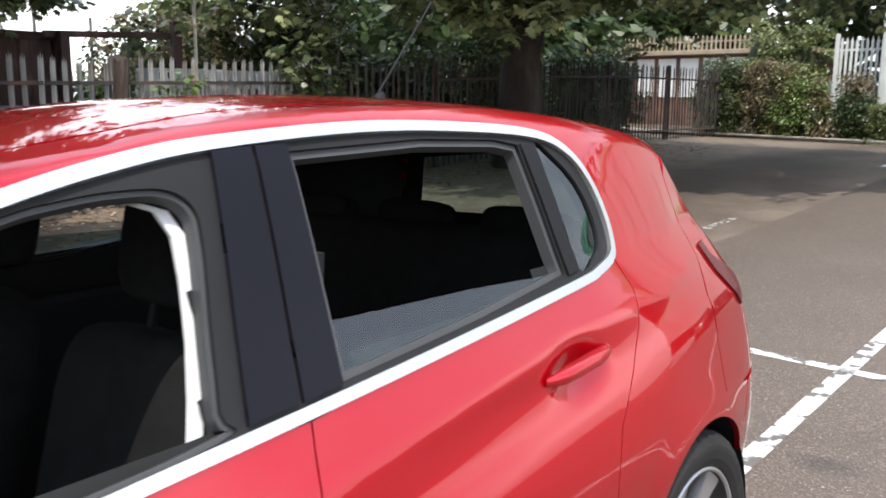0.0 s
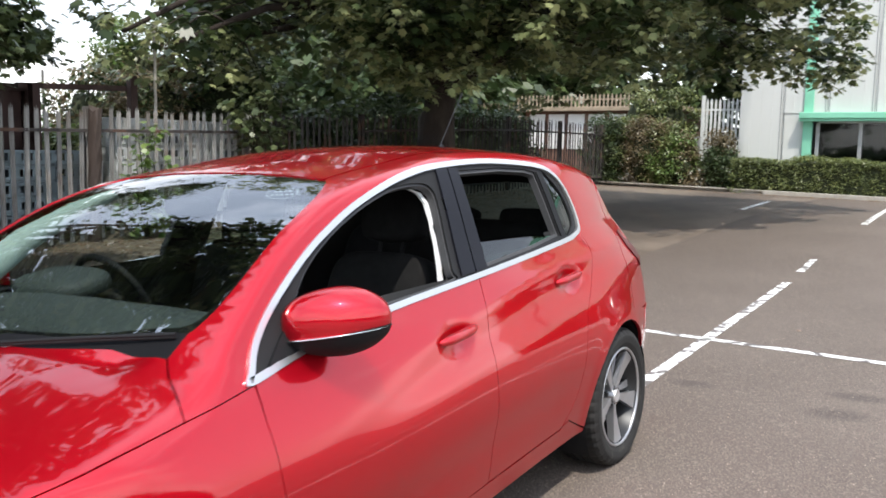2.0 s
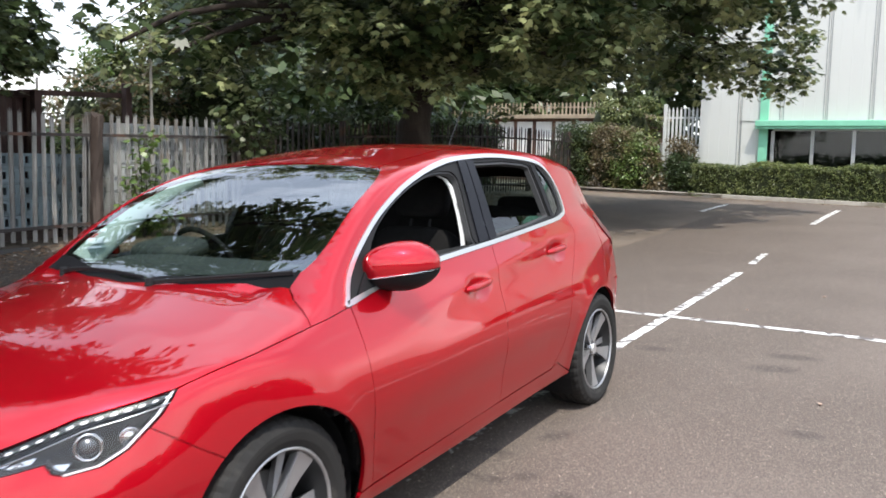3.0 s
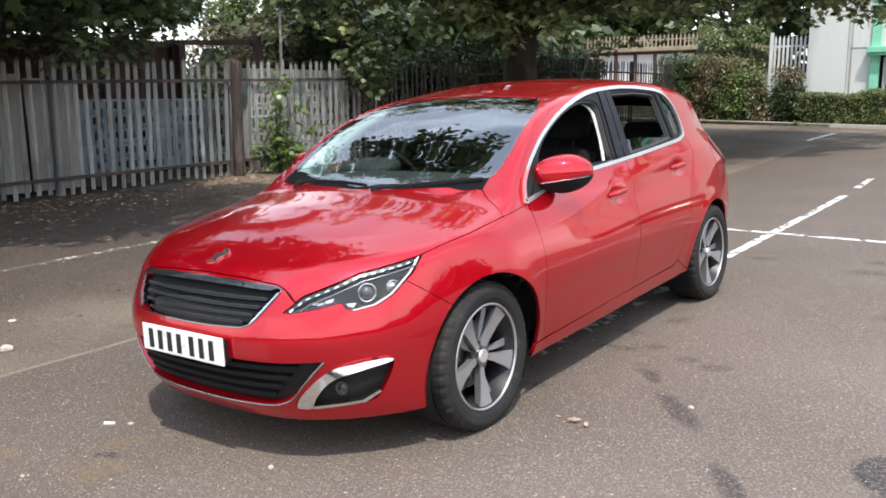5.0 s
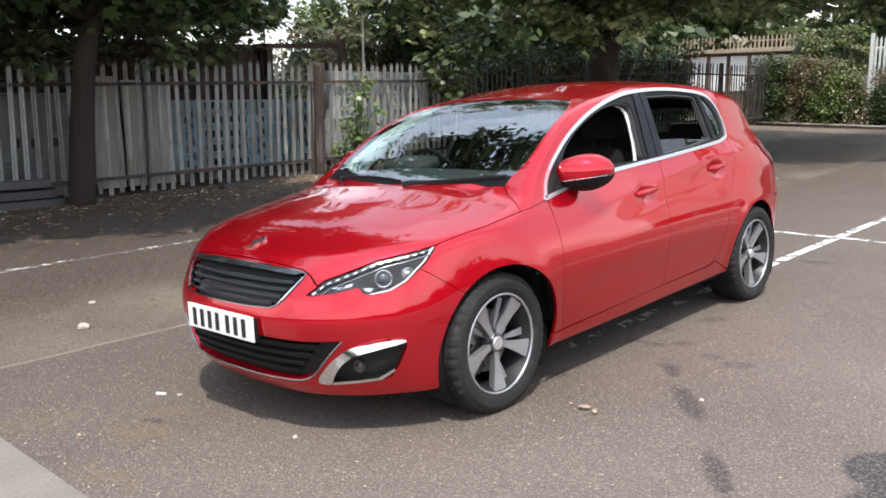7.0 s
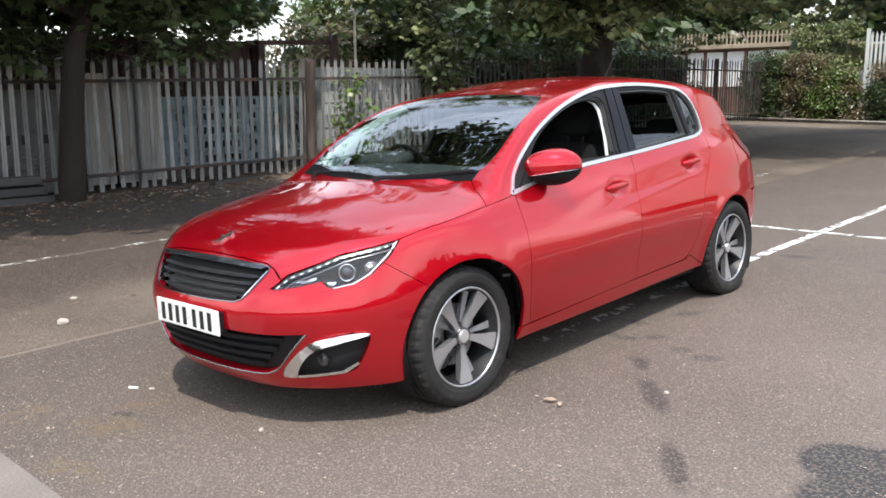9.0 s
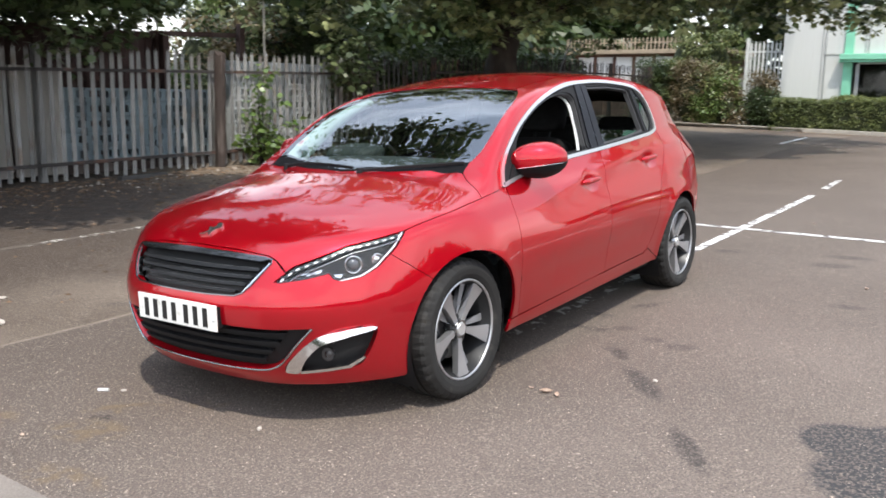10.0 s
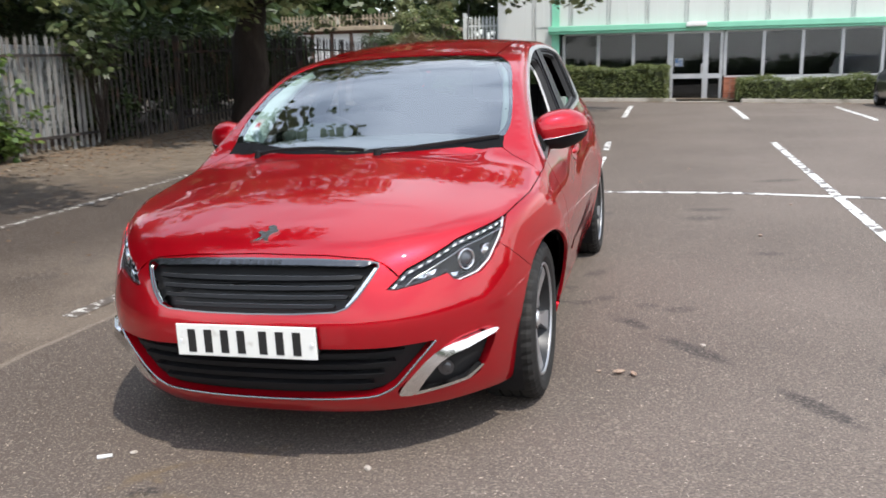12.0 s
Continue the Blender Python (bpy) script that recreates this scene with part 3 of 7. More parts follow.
C_SIDE = curve([(0.1, 0.72), (0.17, 0.79), (0.22, 0.822), (0.32, 0.852), (0.45, 0.88), (0.58, 0.898), (0.68, 0.892), (0.78, 0.866), (0.86, 0.828),
                (0.92, 0.792), (1.0, 0.749), (1.1, 0.706), (1.25, 0.645), (1.4, 0.574), (1.47, 0.53), (1.6, 0.43)])
C_WIDE = curve([(-0.9, 0.93), (-0.5, 0.965), (0.0, 0.99), (0.5, 0.99), (1.3, 1.0), (2.2, 1.0), (2.5, 0.995), (2.75, 0.975), (3.0, 0.93), (3.25, 0.87), (3.5, 0.8)])
C_CABIN = curve([(-0.9, 1.0), (1.2, 1.0), (2.0, 1.0), (2.4, 0.985), (2.7, 0.945), (2.95, 0.90), (3.5, 0.84)])
C_NOSE = curve([(0.1, -0.62), (0.17, -0.72), (0.22, -0.765), (0.3, -0.81), (0.38, -0.84), (0.46, -0.858), (0.53, -0.858), (0.6, -0.835), (0.68, -0.795), (0.76, -0.75), (0.95, -0.62)])
C_PLAN = curve([(0, 0), (0.15, 0.004), (0.25, 0.013), (0.41, 0.052), (0.5, 0.10), (0.6, 0.175), (0.68, 0.265), (0.742, 0.36), (0.79, 0.48), (0.84, 0.68), (0.9, 1.0), (1.0, 1.8), (1.2, 4.0)])
C_TAIL = curve([(0.1, 3.16), (0.2, 3.24), (0.3, 3.34), (0.45, 3.385), (0.6, 3.39), (0.7, 3.38), (0.85, 3.34), (0.95, 3.28), (1.05, 3.21), (1.3, 3.02), (1.6, 2.8)])
C_BACK = curve([(0, 0), (0.2, 0.008), (0.4, 0.035), (0.6, 0.11), (0.7, 0.19), (0.78, 0.31), (0.85, 0.52), (0.9, 0.85), (1.0, 1.6), (1.2, 4.0)])
C_RIDGE = curve([(0.5, 0.79), (0.85, 0.838), (1.2, 0.882), (1.7, 0.930), (2.1, 0.965), (2.4, 0.980), (2.64, 0.995), (2.94, 1.035), (3.2, 1.05)])
AXLES, HUB_Z, ARCH = (0.0, 2.60), 0.312, 0.354


def smin(a, b, k):
    h = np.clip(0.5 + 0.5 * (b - a) / k, 0, 1)
    return b + (a - b) * h - k * h * (1 - h)


def ease(v):
    v = np.clip(v, 0, 1)
    return v * v * (3 - 2 * v)


def solid(x, y, z):
    """Positive inside the car's outer form, negative outside."""
    x = np.abs(x)
    w = C_SIDE(z) * C_WIDE(y)
    w = np.where(z > 0.9, w * (1 + (C_CABIN(y) - 1) * np.clip((z - 0.9) / 0.2, 0, 1)), w)
    for ya in AXLES:  # lips of the wheel arches
        r = np.hypot(y - ya, z - HUB_Z)
        w = w + 0.007 * np.exp(-(((r - ARCH) / 0.05) ** 2))
    w = w - 0.052 * ease((y - 0.3) / 1.9) * ease((1.04 - z) / 0.3)  # the flank draws in towards the rear
    ridge = C_RIDGE(y)  # shoulder crease above the handles
    along = ease((y - 0.5) / 0.7) * ease((3.05 - y) / 0.45)
    w = w + 0.008 * np.exp(-np.sqrt((z - ridge) ** 2 + 3e-5) / 0.035) * along
    w = w - 0.008 * np.exp(-(((z - ridge + 0.085) / 0.055) ** 2)) * along * ease((2.8 - y) / 0.8)  # hollow under the crease
    low = 0.335 + 0.03 * y  # crease over the sill
    w = w - 0.006 * np.exp(-(((z - low - 0.09) / 0.08) ** 2)) * np.clip((y - 0.45) / 0.3, 0, 1) * np.clip((2.2 - y) / 0.3, 0, 1)
    w = w + 0.013 * np.exp(-(((z - 0.97) / 0.22) ** 2)) * (0.5 - 0.5 * np.cos(np.pi * np.clip((y - 2.0) / 0.95, 0, 1)))  # haunch before the tail lamp
    side = (w - x) * 0.95
    crest = C_TOP(y)
    dip = np.maximum(crest - (0.9535 + 0.14 * (y - 0.05) - 0.1 * (y - 0.05) ** 2), 0) * ease((y - 0.02) / 0.08)
    crest = crest - dip * ease((0.155 + 0.45 * x * x - y) / 0.06) * ease((0.61 - x) / 0.12)  # the bonnet stays flat up to the scuttle
    top = (crest - C_CROWN(y) * (x / 0.7) ** 2.2 - z) * 0.85
    front = (y - C_NOSE(z) - C_PLAN(x)) * np.clip(1.1 - 0.75 * x, 0.35, 1)
    rear = (C_TAIL(z) - C_BACK(x) - y) * np.clip(1.1 - 0.75 * x, 0.35, 1)
    k = np.where(z > 0.95, 0.03, 0.045)
    f = smin(side, top, k)
    f = smin(f, smin(front, rear, 0.03), 0.05)
    return smin(f, z - 0.17, 0.03)


def meet(eye, way, near, far):
    """Where rays come upon the form: bisection between a place outside (near) and one inside (far)."""
    eye, way = np.asarray(eye, float), np.asarray(way, float)
    a, b = np.full(len(eye), float(near)), np.full(len(eye), float(far))
    for _ in range(36):
        m = (a + b) / 2
        p = eye + way * m[:, None]
        inside = solid(p[:, 0], p[:, 1], p[:, 2]) > 0
        b, a = np.where(inside, m, b), np.where(inside, a, m)
    return eye + way * a[:, None]


def slope(p):
    """Outward normals of the form."""
    e = 2e-3
    g = np.stack([solid(*(p + e * d).T) - solid(*(p - e * d).T) for d in np.eye(3)], 1)
    return -g / np.maximum(np.linalg.norm(g, axis=1, keepdims=True), 1e-9)


# ---- skins: sheets that lie on the car's form, cut out by outlines
from mathutils.geometry import delaunay_2d_cdt

CAR = Matrix(((0.9995474, -0.0002662, -0.0300811), (-0.0002662, 0.9998434, -0.0176947), (0.0300811, 0.0176947, 0.9993908))).to_4x4()
CAR = Matrix.Translation((0, 1.3, 0)) @ CAR @ Matrix.Translation((0, -1.3, -0.014))  # it stands on the sloping ground
SCALE = {"side": (1, 1), "top": (1, 1), "front": (1, 1), "rear": (1, 1), "polar": (1, 0.75), "nose": (0.95, 1), "stern": (0.9, 1)}


def cast(kind, uv):
    """Places on the form for outline coordinates. side: y, z; top: x, y; front, rear: x, z; polar: y, angle; nose, stern: angle, z."""
    u, v = np.asarray(uv, float).T
    o = np.zeros_like(u)
    if kind == "side":
        return meet(np.stack([o + 1.3, u, v], 1), np.stack([o - 1, o, o], 1), 0, 1.3)
    if kind == "top":
        return meet(np.stack([u, v, o + 1.9], 1), np.stack([o, o, o - 1], 1), 0, 1.35)
    if kind == "front":
        return meet(np.stack([u, o - 1.4, v], 1), np.stack([o, o + 1, o], 1), 0, 2.0)
    if kind == "rear":
        return meet(np.stack([u, o + 4, v], 1), np.stack([o, o - 1, o], 1), 0, 2.0)
    if kind == "polar":
        return meet(np.stack([o, u, o + 0.75], 1), np.stack([np.sin(v), o, np.cos(v)], 1), 1.6, 0)
    if kind == "nose":
        return meet(np.stack([o, o + 0.25, v], 1), np.stack([np.sin(u), -np.cos(u), o], 1), 2.0, 0)
    return meet(np.stack([o, o + 2.3, v], 1), np.stack([np.sin(u), np.cos(u), o], 1), 2.0, 0)


def to_uv(kind, p):
    x, y, z = np.asarray(p, float).T
    return {"side": lambda: np.stack([y, z], 1), "top": lambda: np.stack([x, y], 1), "front": lambda: np.stack([x, z], 1), "rear": lambda: np.stack([x, z], 1),
            "polar": lambda: np.stack([y, np.arctan2(x, z - 0.75)], 1), "nose": lambda: np.stack([np.arctan2(x, 0.25 - y), z], 1),
            "stern": lambda: np.stack([np.arctan2(x, y - 2.3), z], 1)}[kind]()


def on(kind, pts, into):
    """Outline points told in one way, turned into another's coordinates."""
    return to_uv(into, cast(kind, pts)).tolist()


def rounded(pts, closed=True, n=6):
    """A smooth line through points."""
    p = [Vector(q) for q in pts]
    out, m = [], len(p)
    for i in range(m if closed else m - 1):
        a, b, c, d = (p[(i + k) % m] if closed else p[min(max(i + k, 0), m - 1)] for k in (-1, 0, 1, 2))
        for k in range(n):
            t = k / n
            out.append(tuple(0.5 * (2 * b + (c - a) * t + (2 * a - 5 * b + 4 * c - d) * t * t + (3 * b - a - 3 * c + d) * t ** 3)))
    return out if closed else out + [tuple(p[-1])]


def area(pts):
    p = np.asarray(pts, float)
    return 0.5 * float(np.sum(p[:, 0] * np.roll(p[:, 1], -1) - p[:, 1] * np.roll(p[:, 0], -1)))


def shrunk(pts, d):
    """An outline drawn in by d."""
    p = np.asarray(pts, float)
    keep = [i for i in range(len(p)) if np.linalg.norm(p[i] - p[i - 1]) > 1e-5]
    p = p[keep]
    s = 1 if area(p) > 0 else -1
    e = np.roll(p, -1, 0) - p
    e /= np.linalg.norm(e, axis=1, keepdims=True)
    nrm = np.stack([-e[:, 1], e[:, 0]], 1) * s
    b = nrm + np.roll(nrm, 1, 0)
    b /= np.maximum(np.sum(b * b, 1, keepdims=True), 0.5) / 2
    return (p + b * d).tolist()


def dense(pts, h):
    out = []
    for a, b in zip(pts, list(pts[1:]) + [pts[0]]):
        a, b = np.asarray(a, float), np.asarray(b, float)
        n = max(1, int(math.ceil(np.linalg.norm(b - a) / h)))
        out += [tuple(a + (b - a) * k / n) for k in range(n)]
    return out


def within(p, poly):
    x, y = p[:, 0], p[:, 1]
    res = np.zeros(len(p), bool)
    q = np.asarray(poly, float)
    for (xa, ya), (xb, yb) in zip(q, np.roll(q, -1, 0)):
        if ya == yb:
            continue
        res ^= ((ya > y) != (yb > y)) & (x < (xb - xa) * (y - ya) / (yb - ya) + xa)
    return res


def skin(name, kind, outline, mat, parent, holes=(), h=0.035, off=0.0, sx=1, skirt=0.014, label="", bump=None):
    """One panel of the form: its outline cut out, laid on, given a folded rim. sx=-1: on the car's other side."""
    sc = np.array(SCALE[kind])
    loops = [dense((np.asarray(o) * sc).tolist(), h) for o in (outline, *holes)]
    pts, edges = [], []
    for lp in loops:
        k = len(pts)
        pts += lp
        edges += [(k + i, k + (i + 1) % len(lp)) for i in range(len(lp))]
    o = np.asarray(loops[0])
    lo, hi = o.min(0), o.max(0)
    gx, gy = np.meshgrid(np.arange(lo[0] + h / 2, hi[0], h), np.arange(lo[1] + h / 2, hi[1], h * 0.87))
    gx[1::2] += h / 2
    g = np.stack([gx.ravel(), gy.ravel()], 1)
    ok = within(g, loops[0])
    for lp in loops[1:]:
        ok &= ~within(g, lp)
    g = g[ok]
    rim = np.asarray(pts)
    if len(g):
        g = g[np.array([np.min(np.sum((rim - q) ** 2, 1)) > (0.45 * h) ** 2 for q in g])]
    allp = [Vector(q) for q in pts] + [Vector(q) for q in g]
    vs, _, fs, *_ = delaunay_2d_cdt(allp, edges, [], 0, 1e-6)
    uv = np.array([tuple(v) for v in vs])
    fs = np.array([f for f in fs if len(f) == 3])
    mid = uv[fs].mean(1)
    ok = within(mid, loops[0])
    for lp in loops[1:]:
        ok &= ~within(mid, lp)
    fs = fs[ok]
    p = cast(kind, uv / sc)
    nv = slope(p)
    d = np.full(len(p), off)
    if bump is not None:
        d = d + bump(p)
    p = p + nv * d[:, None]
    tri = p[fs]
    fn = np.cross(tri[:, 1] - tri[:, 0], tri[:, 2] - tri[:, 0])
    flip = np.sum(fn * nv[fs].mean(1), 1) < 0
    fs[flip] = fs[flip][:, ::-1]
    faces, verts, norms = fs.tolist(), p.tolist(), nv.tolist()
    if bump is not None:
        acc = np.zeros_like(p)
        tri = p[fs]
        fn = np.cross(tri[:, 1] - tri[:, 0], tri[:, 2] - tri[:, 0])
        for k in range(3):
            np.add.at(acc, fs[:, k], fn)
        norms = (acc / np.maximum(np.linalg.norm(acc, axis=1, keepdims=True), 1e-12)).tolist()
    if skirt:
        seen = {}
        for f in faces:
            for a, b in ((f[0], f[1]), (f[1], f[2]), (f[2], f[0])):
                seen[(a, b)] = 1
        ring, extra = {}, []
        for (a, b) in seen:
            if (b, a) not in seen:
                for q in (a, b):
                    if q not in ring:
                        ring[q] = len(verts)
                        verts.append(verts[q])
                        verts.append((p[q] - nv[q] * skirt).tolist())
                        norms += [(0, 0, 0), (0, 0, 0)]
                extra.append((ring[b], ring[a], ring[a] + 1, ring[b] + 1))
        faces = faces + extra
    if sx < 0:
        verts = [(-x, y, z) for x, y, z in verts]
        norms = [(-x, y, z) for x, y, z in norms]
        faces = [f[::-1] for f in faces]
    me = bpy.data.meshes.new(name)
    me.from_pydata(verts, [], faces)
    me.materials.append(mat)
    me.shade_smooth()
    me.normals_split_custom_set_from_vertices(norms)
    ob = new(name, me)
    ob.parent = parent
    return tagged(ob, label)


def ribbon(name, pts, r, mat, parent, label="", closed=False, n=8, sx=1, flat=1.0):
    """A round bead along a line of points."""
    cu = bpy.data.curves.new(name, "CURVE")
    cu.dimensions, cu.bevel_depth, cu.bevel_resolution, cu.use_fill_caps = "3D", r, 2, True
    sp = cu.splines.new("POLY")
    sp.points.add(len(pts) - 1)
    for q, (x, y, z) in zip(sp.points, pts):
        q.co = (x * sx, y, z, 1)
    sp.use_cyclic_u = closed
    sp.use_smooth = True
    cu.materials.append(mat)
    ob = new(name, cu)
    ob.parent = parent
    return tagged(ob, label)


# ---- paints and trims of the car
def car_paint():
    m = bpy.data.materials.new("red_metallic_paint")
    m.use_nodes = True
    n, l = m.node_tree.nodes, m.node_tree.links
    b = n["Principled BSDF"]
    b.inputs["Metallic"].default_value = 0.72
    b.inputs["Roughness"].default_value = 0.34
    b.inputs["Specular IOR Level"].default_value = 0.25
    b.inputs["Specular Tint"].default_value = (1.0, 0.12, 0.14, 1)
    b.inputs["Coat Weight"].default_value = 1.0
    b.inputs["Coat IOR"].default_value = 1.6
    tc = n.new("ShaderNodeTexCoord")
    t = n.new("ShaderNodeTexNoise")
    t.inputs["Scale"].default_value, t.inputs["Detail"].default_value = 2.2, 3
    l.new(tc.outputs["Object"], t.inputs["Vector"])
    mx = n.new("ShaderNodeMixRGB")
    mx.inputs["Color1"].default_value, mx.inputs["Color2"].default_value = (0.50, 0.0030, 0.0125, 1), (0.55, 0.0036, 0.0150, 1)
    l.new(t.outputs["Fac"], mx.inputs["Fac"])
    l.new(mx.outputs[0], b.inputs["Base Color"])
    r = n.new("ShaderNodeMapRange")
    r.inputs["To Min"].default_value, r.inputs["To Max"].default_value = 0.012, 0.04
    l.new(t.outputs["Fac"], r.inputs["Value"])
    l.new(r.outputs[0], b.inputs["Coat Roughness"])
    return m


M_PAINT = car_paint()
M_CHROME = material("bright_chrome", (0.86, 0.86, 0.87), 0.09, metal=1.0)
M_SATIN = material("satin_silver_trim", (0.70, 0.69, 0.675), 0.28, metal=0.9)
M_GLOSS = material("gloss_black_trim", (0.012, 0.012, 0.014), 0.12, coat=0.6)
M_PILLAR = material("grained_dark_blue_black_film", (0.009, 0.009, 0.013), 0.30, spec=0.13, vary=0.1)
M_RUBBER = material("black_rubber", (0.017, 0.017, 0.018), 0.65, spec=0.2, vary=0.15)
M_SEAL = material("grey_window_seal", (0.06, 0.06, 0.062), 0.5, spec=0.3, vary=0.15)
M_PLASTIC = material("grained_black_plastic", (0.010, 0.010, 0.011), 0.6, spec=0.2, vary=0.15, bump=0.0006, scale=400)
M_INNER = material("dark_cabin_lining", (0.026, 0.026, 0.026), 0.9, spec=0.1, vary=0.2)
M_SEAT = material("charcoal_seat_cloth", (0.014, 0.0137, 0.0137), 0.9, spec=0.1, vary=0.25, vary_scale=20, bump=0.001, scale=300)
M_DASH = material("dark_grey_green_dashboard_plastic", (0.045, 0.055, 0.052), 0.65, vary=0.12, bump=0.0008, scale=250)
M_TRIM = material("pale_grey_pillar_lining", (0.52, 0.64, 0.59), 0.8, vary=0.06)
M_TYRE = material("dusty_tyre_rubber", (0.020, 0.019, 0.018), 0.75, spec=0.3, vary=0.25, vary_scale=9, stain=(0.04, 0.037, 0.033), stain_scale=12, stain_at=0.6)
M_RIM = material("machined_silver_alloy", (0.70, 0.70, 0.71), 0.30, metal=0.7, vary=0.06)
M_SPOKE = material("machined_grey_alloy", (0.44, 0.44, 0.45), 0.34, metal=0.75, vary=0.06)
M_SPOKE_SIDE = material("silver_painted_alloy", (0.30, 0.30, 0.31), 0.4, metal=0.6, vary=0.08)
M_RIM_DARK = material("dark_grey_painted_alloy", (0.035, 0.036, 0.038), 0.4, metal=0.5)
M_DISC = material("brake_disc_steel", (0.38, 0.37, 0.36), 0.35, metal=0.9, vary=0.15)
M_PLATE = material("white_number_plate", (0.78, 0.78, 0.74), 0.35, vary=0.04, stain=(0.6, 0.58, 0.53), stain_scale=14, stain_at=0.62)
M_BLACK = material("plain_black_print", (0.012, 0.012, 0.012), 0.5)
M_TAIL = material("red_tail_lamp_plastic", (0.085, 0.003, 0.005), 0.3, spec=0.3)
M_LED = material("clear_white_reflector", (0.86, 0.87, 0.89), 0.22, metal=0.15)
M_DARK_CHROME = material("dark_chrome_trim", (0.20, 0.202, 0.208), 0.14, metal=0.95)
M_BAR = material("black_chrome_bar", (0.13, 0.132, 0.138), 0.14, metal=0.95, bump=0.005, scale=45)
M_SLAT = material("satin_black_slat", (0.009, 0.009, 0.010), 0.42, spec=0.3, vary=0.1)
M_BADGE = material("aged_chrome_emblem", (0.66, 0.66, 0.67), 0.14, metal=0.95)
M_LAMP_BOWL = material("grey_lamp_reflector", (0.52, 0.525, 0.535), 0.24, metal=0.65)
M_BOWL = material("smoked_chrome_reflector", (0.34, 0.345, 0.355), 0.2, metal=0.95)
M_BORDER = material("black_glass_border", (0.006, 0.006, 0.007), 0.7, spec=0.1)
M_RECESS = material("satin_dark_grey_plastic", (0.030, 0.030, 0.031), 0.36, spec=0.45, vary=0.1)
M_LENS = material("dark_fog_lamp_lens", (0.10, 0.10, 0.105), 0.12, metal=0.6, coat=0.5)
M_BOWL_DARK = material("dark_lamp_bezel", (0.03, 0.031, 0.033), 0.3, metal=0.3)
M_SCREEN = glass_material("windscreen_glass", (0.70, 0.80, 0.79), 0.0, 1.3)
M_SIDE_GLASS = glass_material("greenish_side_glass", (0.42, 0.54, 0.51), 0.0, 0.48)
M_CLEAR = glass_material("clear_lamp_cover", (0.95, 0.96, 0.97), 0.0, 0.24)
M_STICKER = material("white_paper_sticker", (0.75, 0.75, 0.75), 0.7)
M_STICKER_PALE = material("pale_green_sticker_print", (0.30, 0.36, 0.35), 0.7)
M_STICKER_RED = material("red_print", (0.6, 0.06, 0.07), 0.6)

car = thing("car", "red metallic five-door hatchback parked with its side windows lowered", "car", CAR)

# ---- outlines, in metres of the car's frame
DLO = rounded([(0.372, 0.900), (0.385, 0.935), (0.432, 0.992), (0.512, 1.056), (0.605, 1.116), (0.70, 1.171), (0.80, 1.219), (0.955, 1.280), (1.13, 1.331), (1.29, 1.364), (1.46, 1.385),
               (1.75, 1.396), (2.02, 1.386), (2.24, 1.364), (2.34, 1.328), (2.395, 1.270), (2.416, 1.19), (2.409, 1.122), (2.380, 1.082), (2.31, 1.062), (2.22, 1.050),
               (1.8, 1.022), (1.48, 1.002), (1.2, 0.987), (0.93, 0.970), (0.59, 0.934)], n=5)
DLO_TOP = [q for q in DLO[: 19 * 5 + 1]]  # from the front corner over the roof edge to the rear corner
DLO_LOW = [q for q in DLO[19 * 5 :]] + [DLO[0]]  # from the rear corner back along the waist
WIN_F = rounded([(0.645, 0.975), (0.615, 1.045), (0.685, 1.122), (0.82, 1.201), (0.99, 1.268), (1.154, 1.313), (1.223, 1.324), (1.296, 1.329), (1.370, 1.324), (1.402, 1.296), (1.399, 1.25), (1.376, 1.155), (1.350, 1.045), (1.335, 1.012), (0.955, 0.992)], n=4)
WIN_R = [(1.592, 1.362), (1.9, 1.366), (2.11, 1.354), (2.180, 1.340), (2.188, 1.083), (1.9, 1.055), (1.556, 1.032)]
WIN_Q = rounded([(2.238, 1.330), (2.30, 1.305), (2.348, 1.250), (2.367, 1.185), (2.360, 1.130), (2.326, 1.101), (2.238, 1.091)], n=4)
SCREEN = [(x, y) for x, y in rounded([(0, 0.155), (0.3, 0.205), (0.52, 0.285), (0.615, 0.325), (0.640, 0.39), (0.638, 0.47), (0.628, 0.55), (0.608, 0.66), (0.583, 0.80), (0.547, 0.91), (0.505, 0.985), (0.47, 1.012), (0.3, 1.018), (0, 1.02)], closed=False, n=4)]
SCREEN_ALL = SCREEN + [(-x, y) for x, y in SCREEN[::-1][1:-1]]
LAMP = [(0.450, -0.752, 0.626), (0.500, -0.697, 0.677), (0.575, -0.622, 0.713), (0.630, -0.535, 0.748), (0.737, -0.306, 0.790), (0.754, -0.375, 0.733), (0.734, -0.463, 0.665),
        (0.705, -0.525, 0.634), (0.655, -0.590, 0.622), (0.633, -0.613, 0.630), (0.616, -0.622, 0.653), (0.548, -0.687, 0.634), (0.470, -0.742, 0.622)]
LAMP_UV = to_uv("nose", LAMP).tolist()
GRILLE = [(0, 0.722), (0.2, 0.720), (0.38, 0.711), (0.415, 0.703), (0.418, 0.692), (0.365, 0.610), (0.335, 0.580), (0.30, 0.568), (0.15, 0.563), (0, 0.562)]
INTAKE = [(0, 0.452), (0.26, 0.450), (0.47, 0.443), (0.585, 0.445), (0.515, 0.365), (0.455, 0.298), (0.41, 0.272), (0.36, 0.260), (0.2, 0.254), (0, 0.252)]
FOG = rounded([(0.452, 0.262), (0.485, 0.310), (0.58, 0.398), (0.645, 0.430), (0.722, 0.441), (0.742, 0.415), (0.705, 0.310), (0.655, 0.264), (0.50, 0.245)], n=3)


def both(half):
    """A half outline that starts and ends on the middle line, made whole."""
    return half + [(-x, z) for x, z in half[::-1][1:-1]]


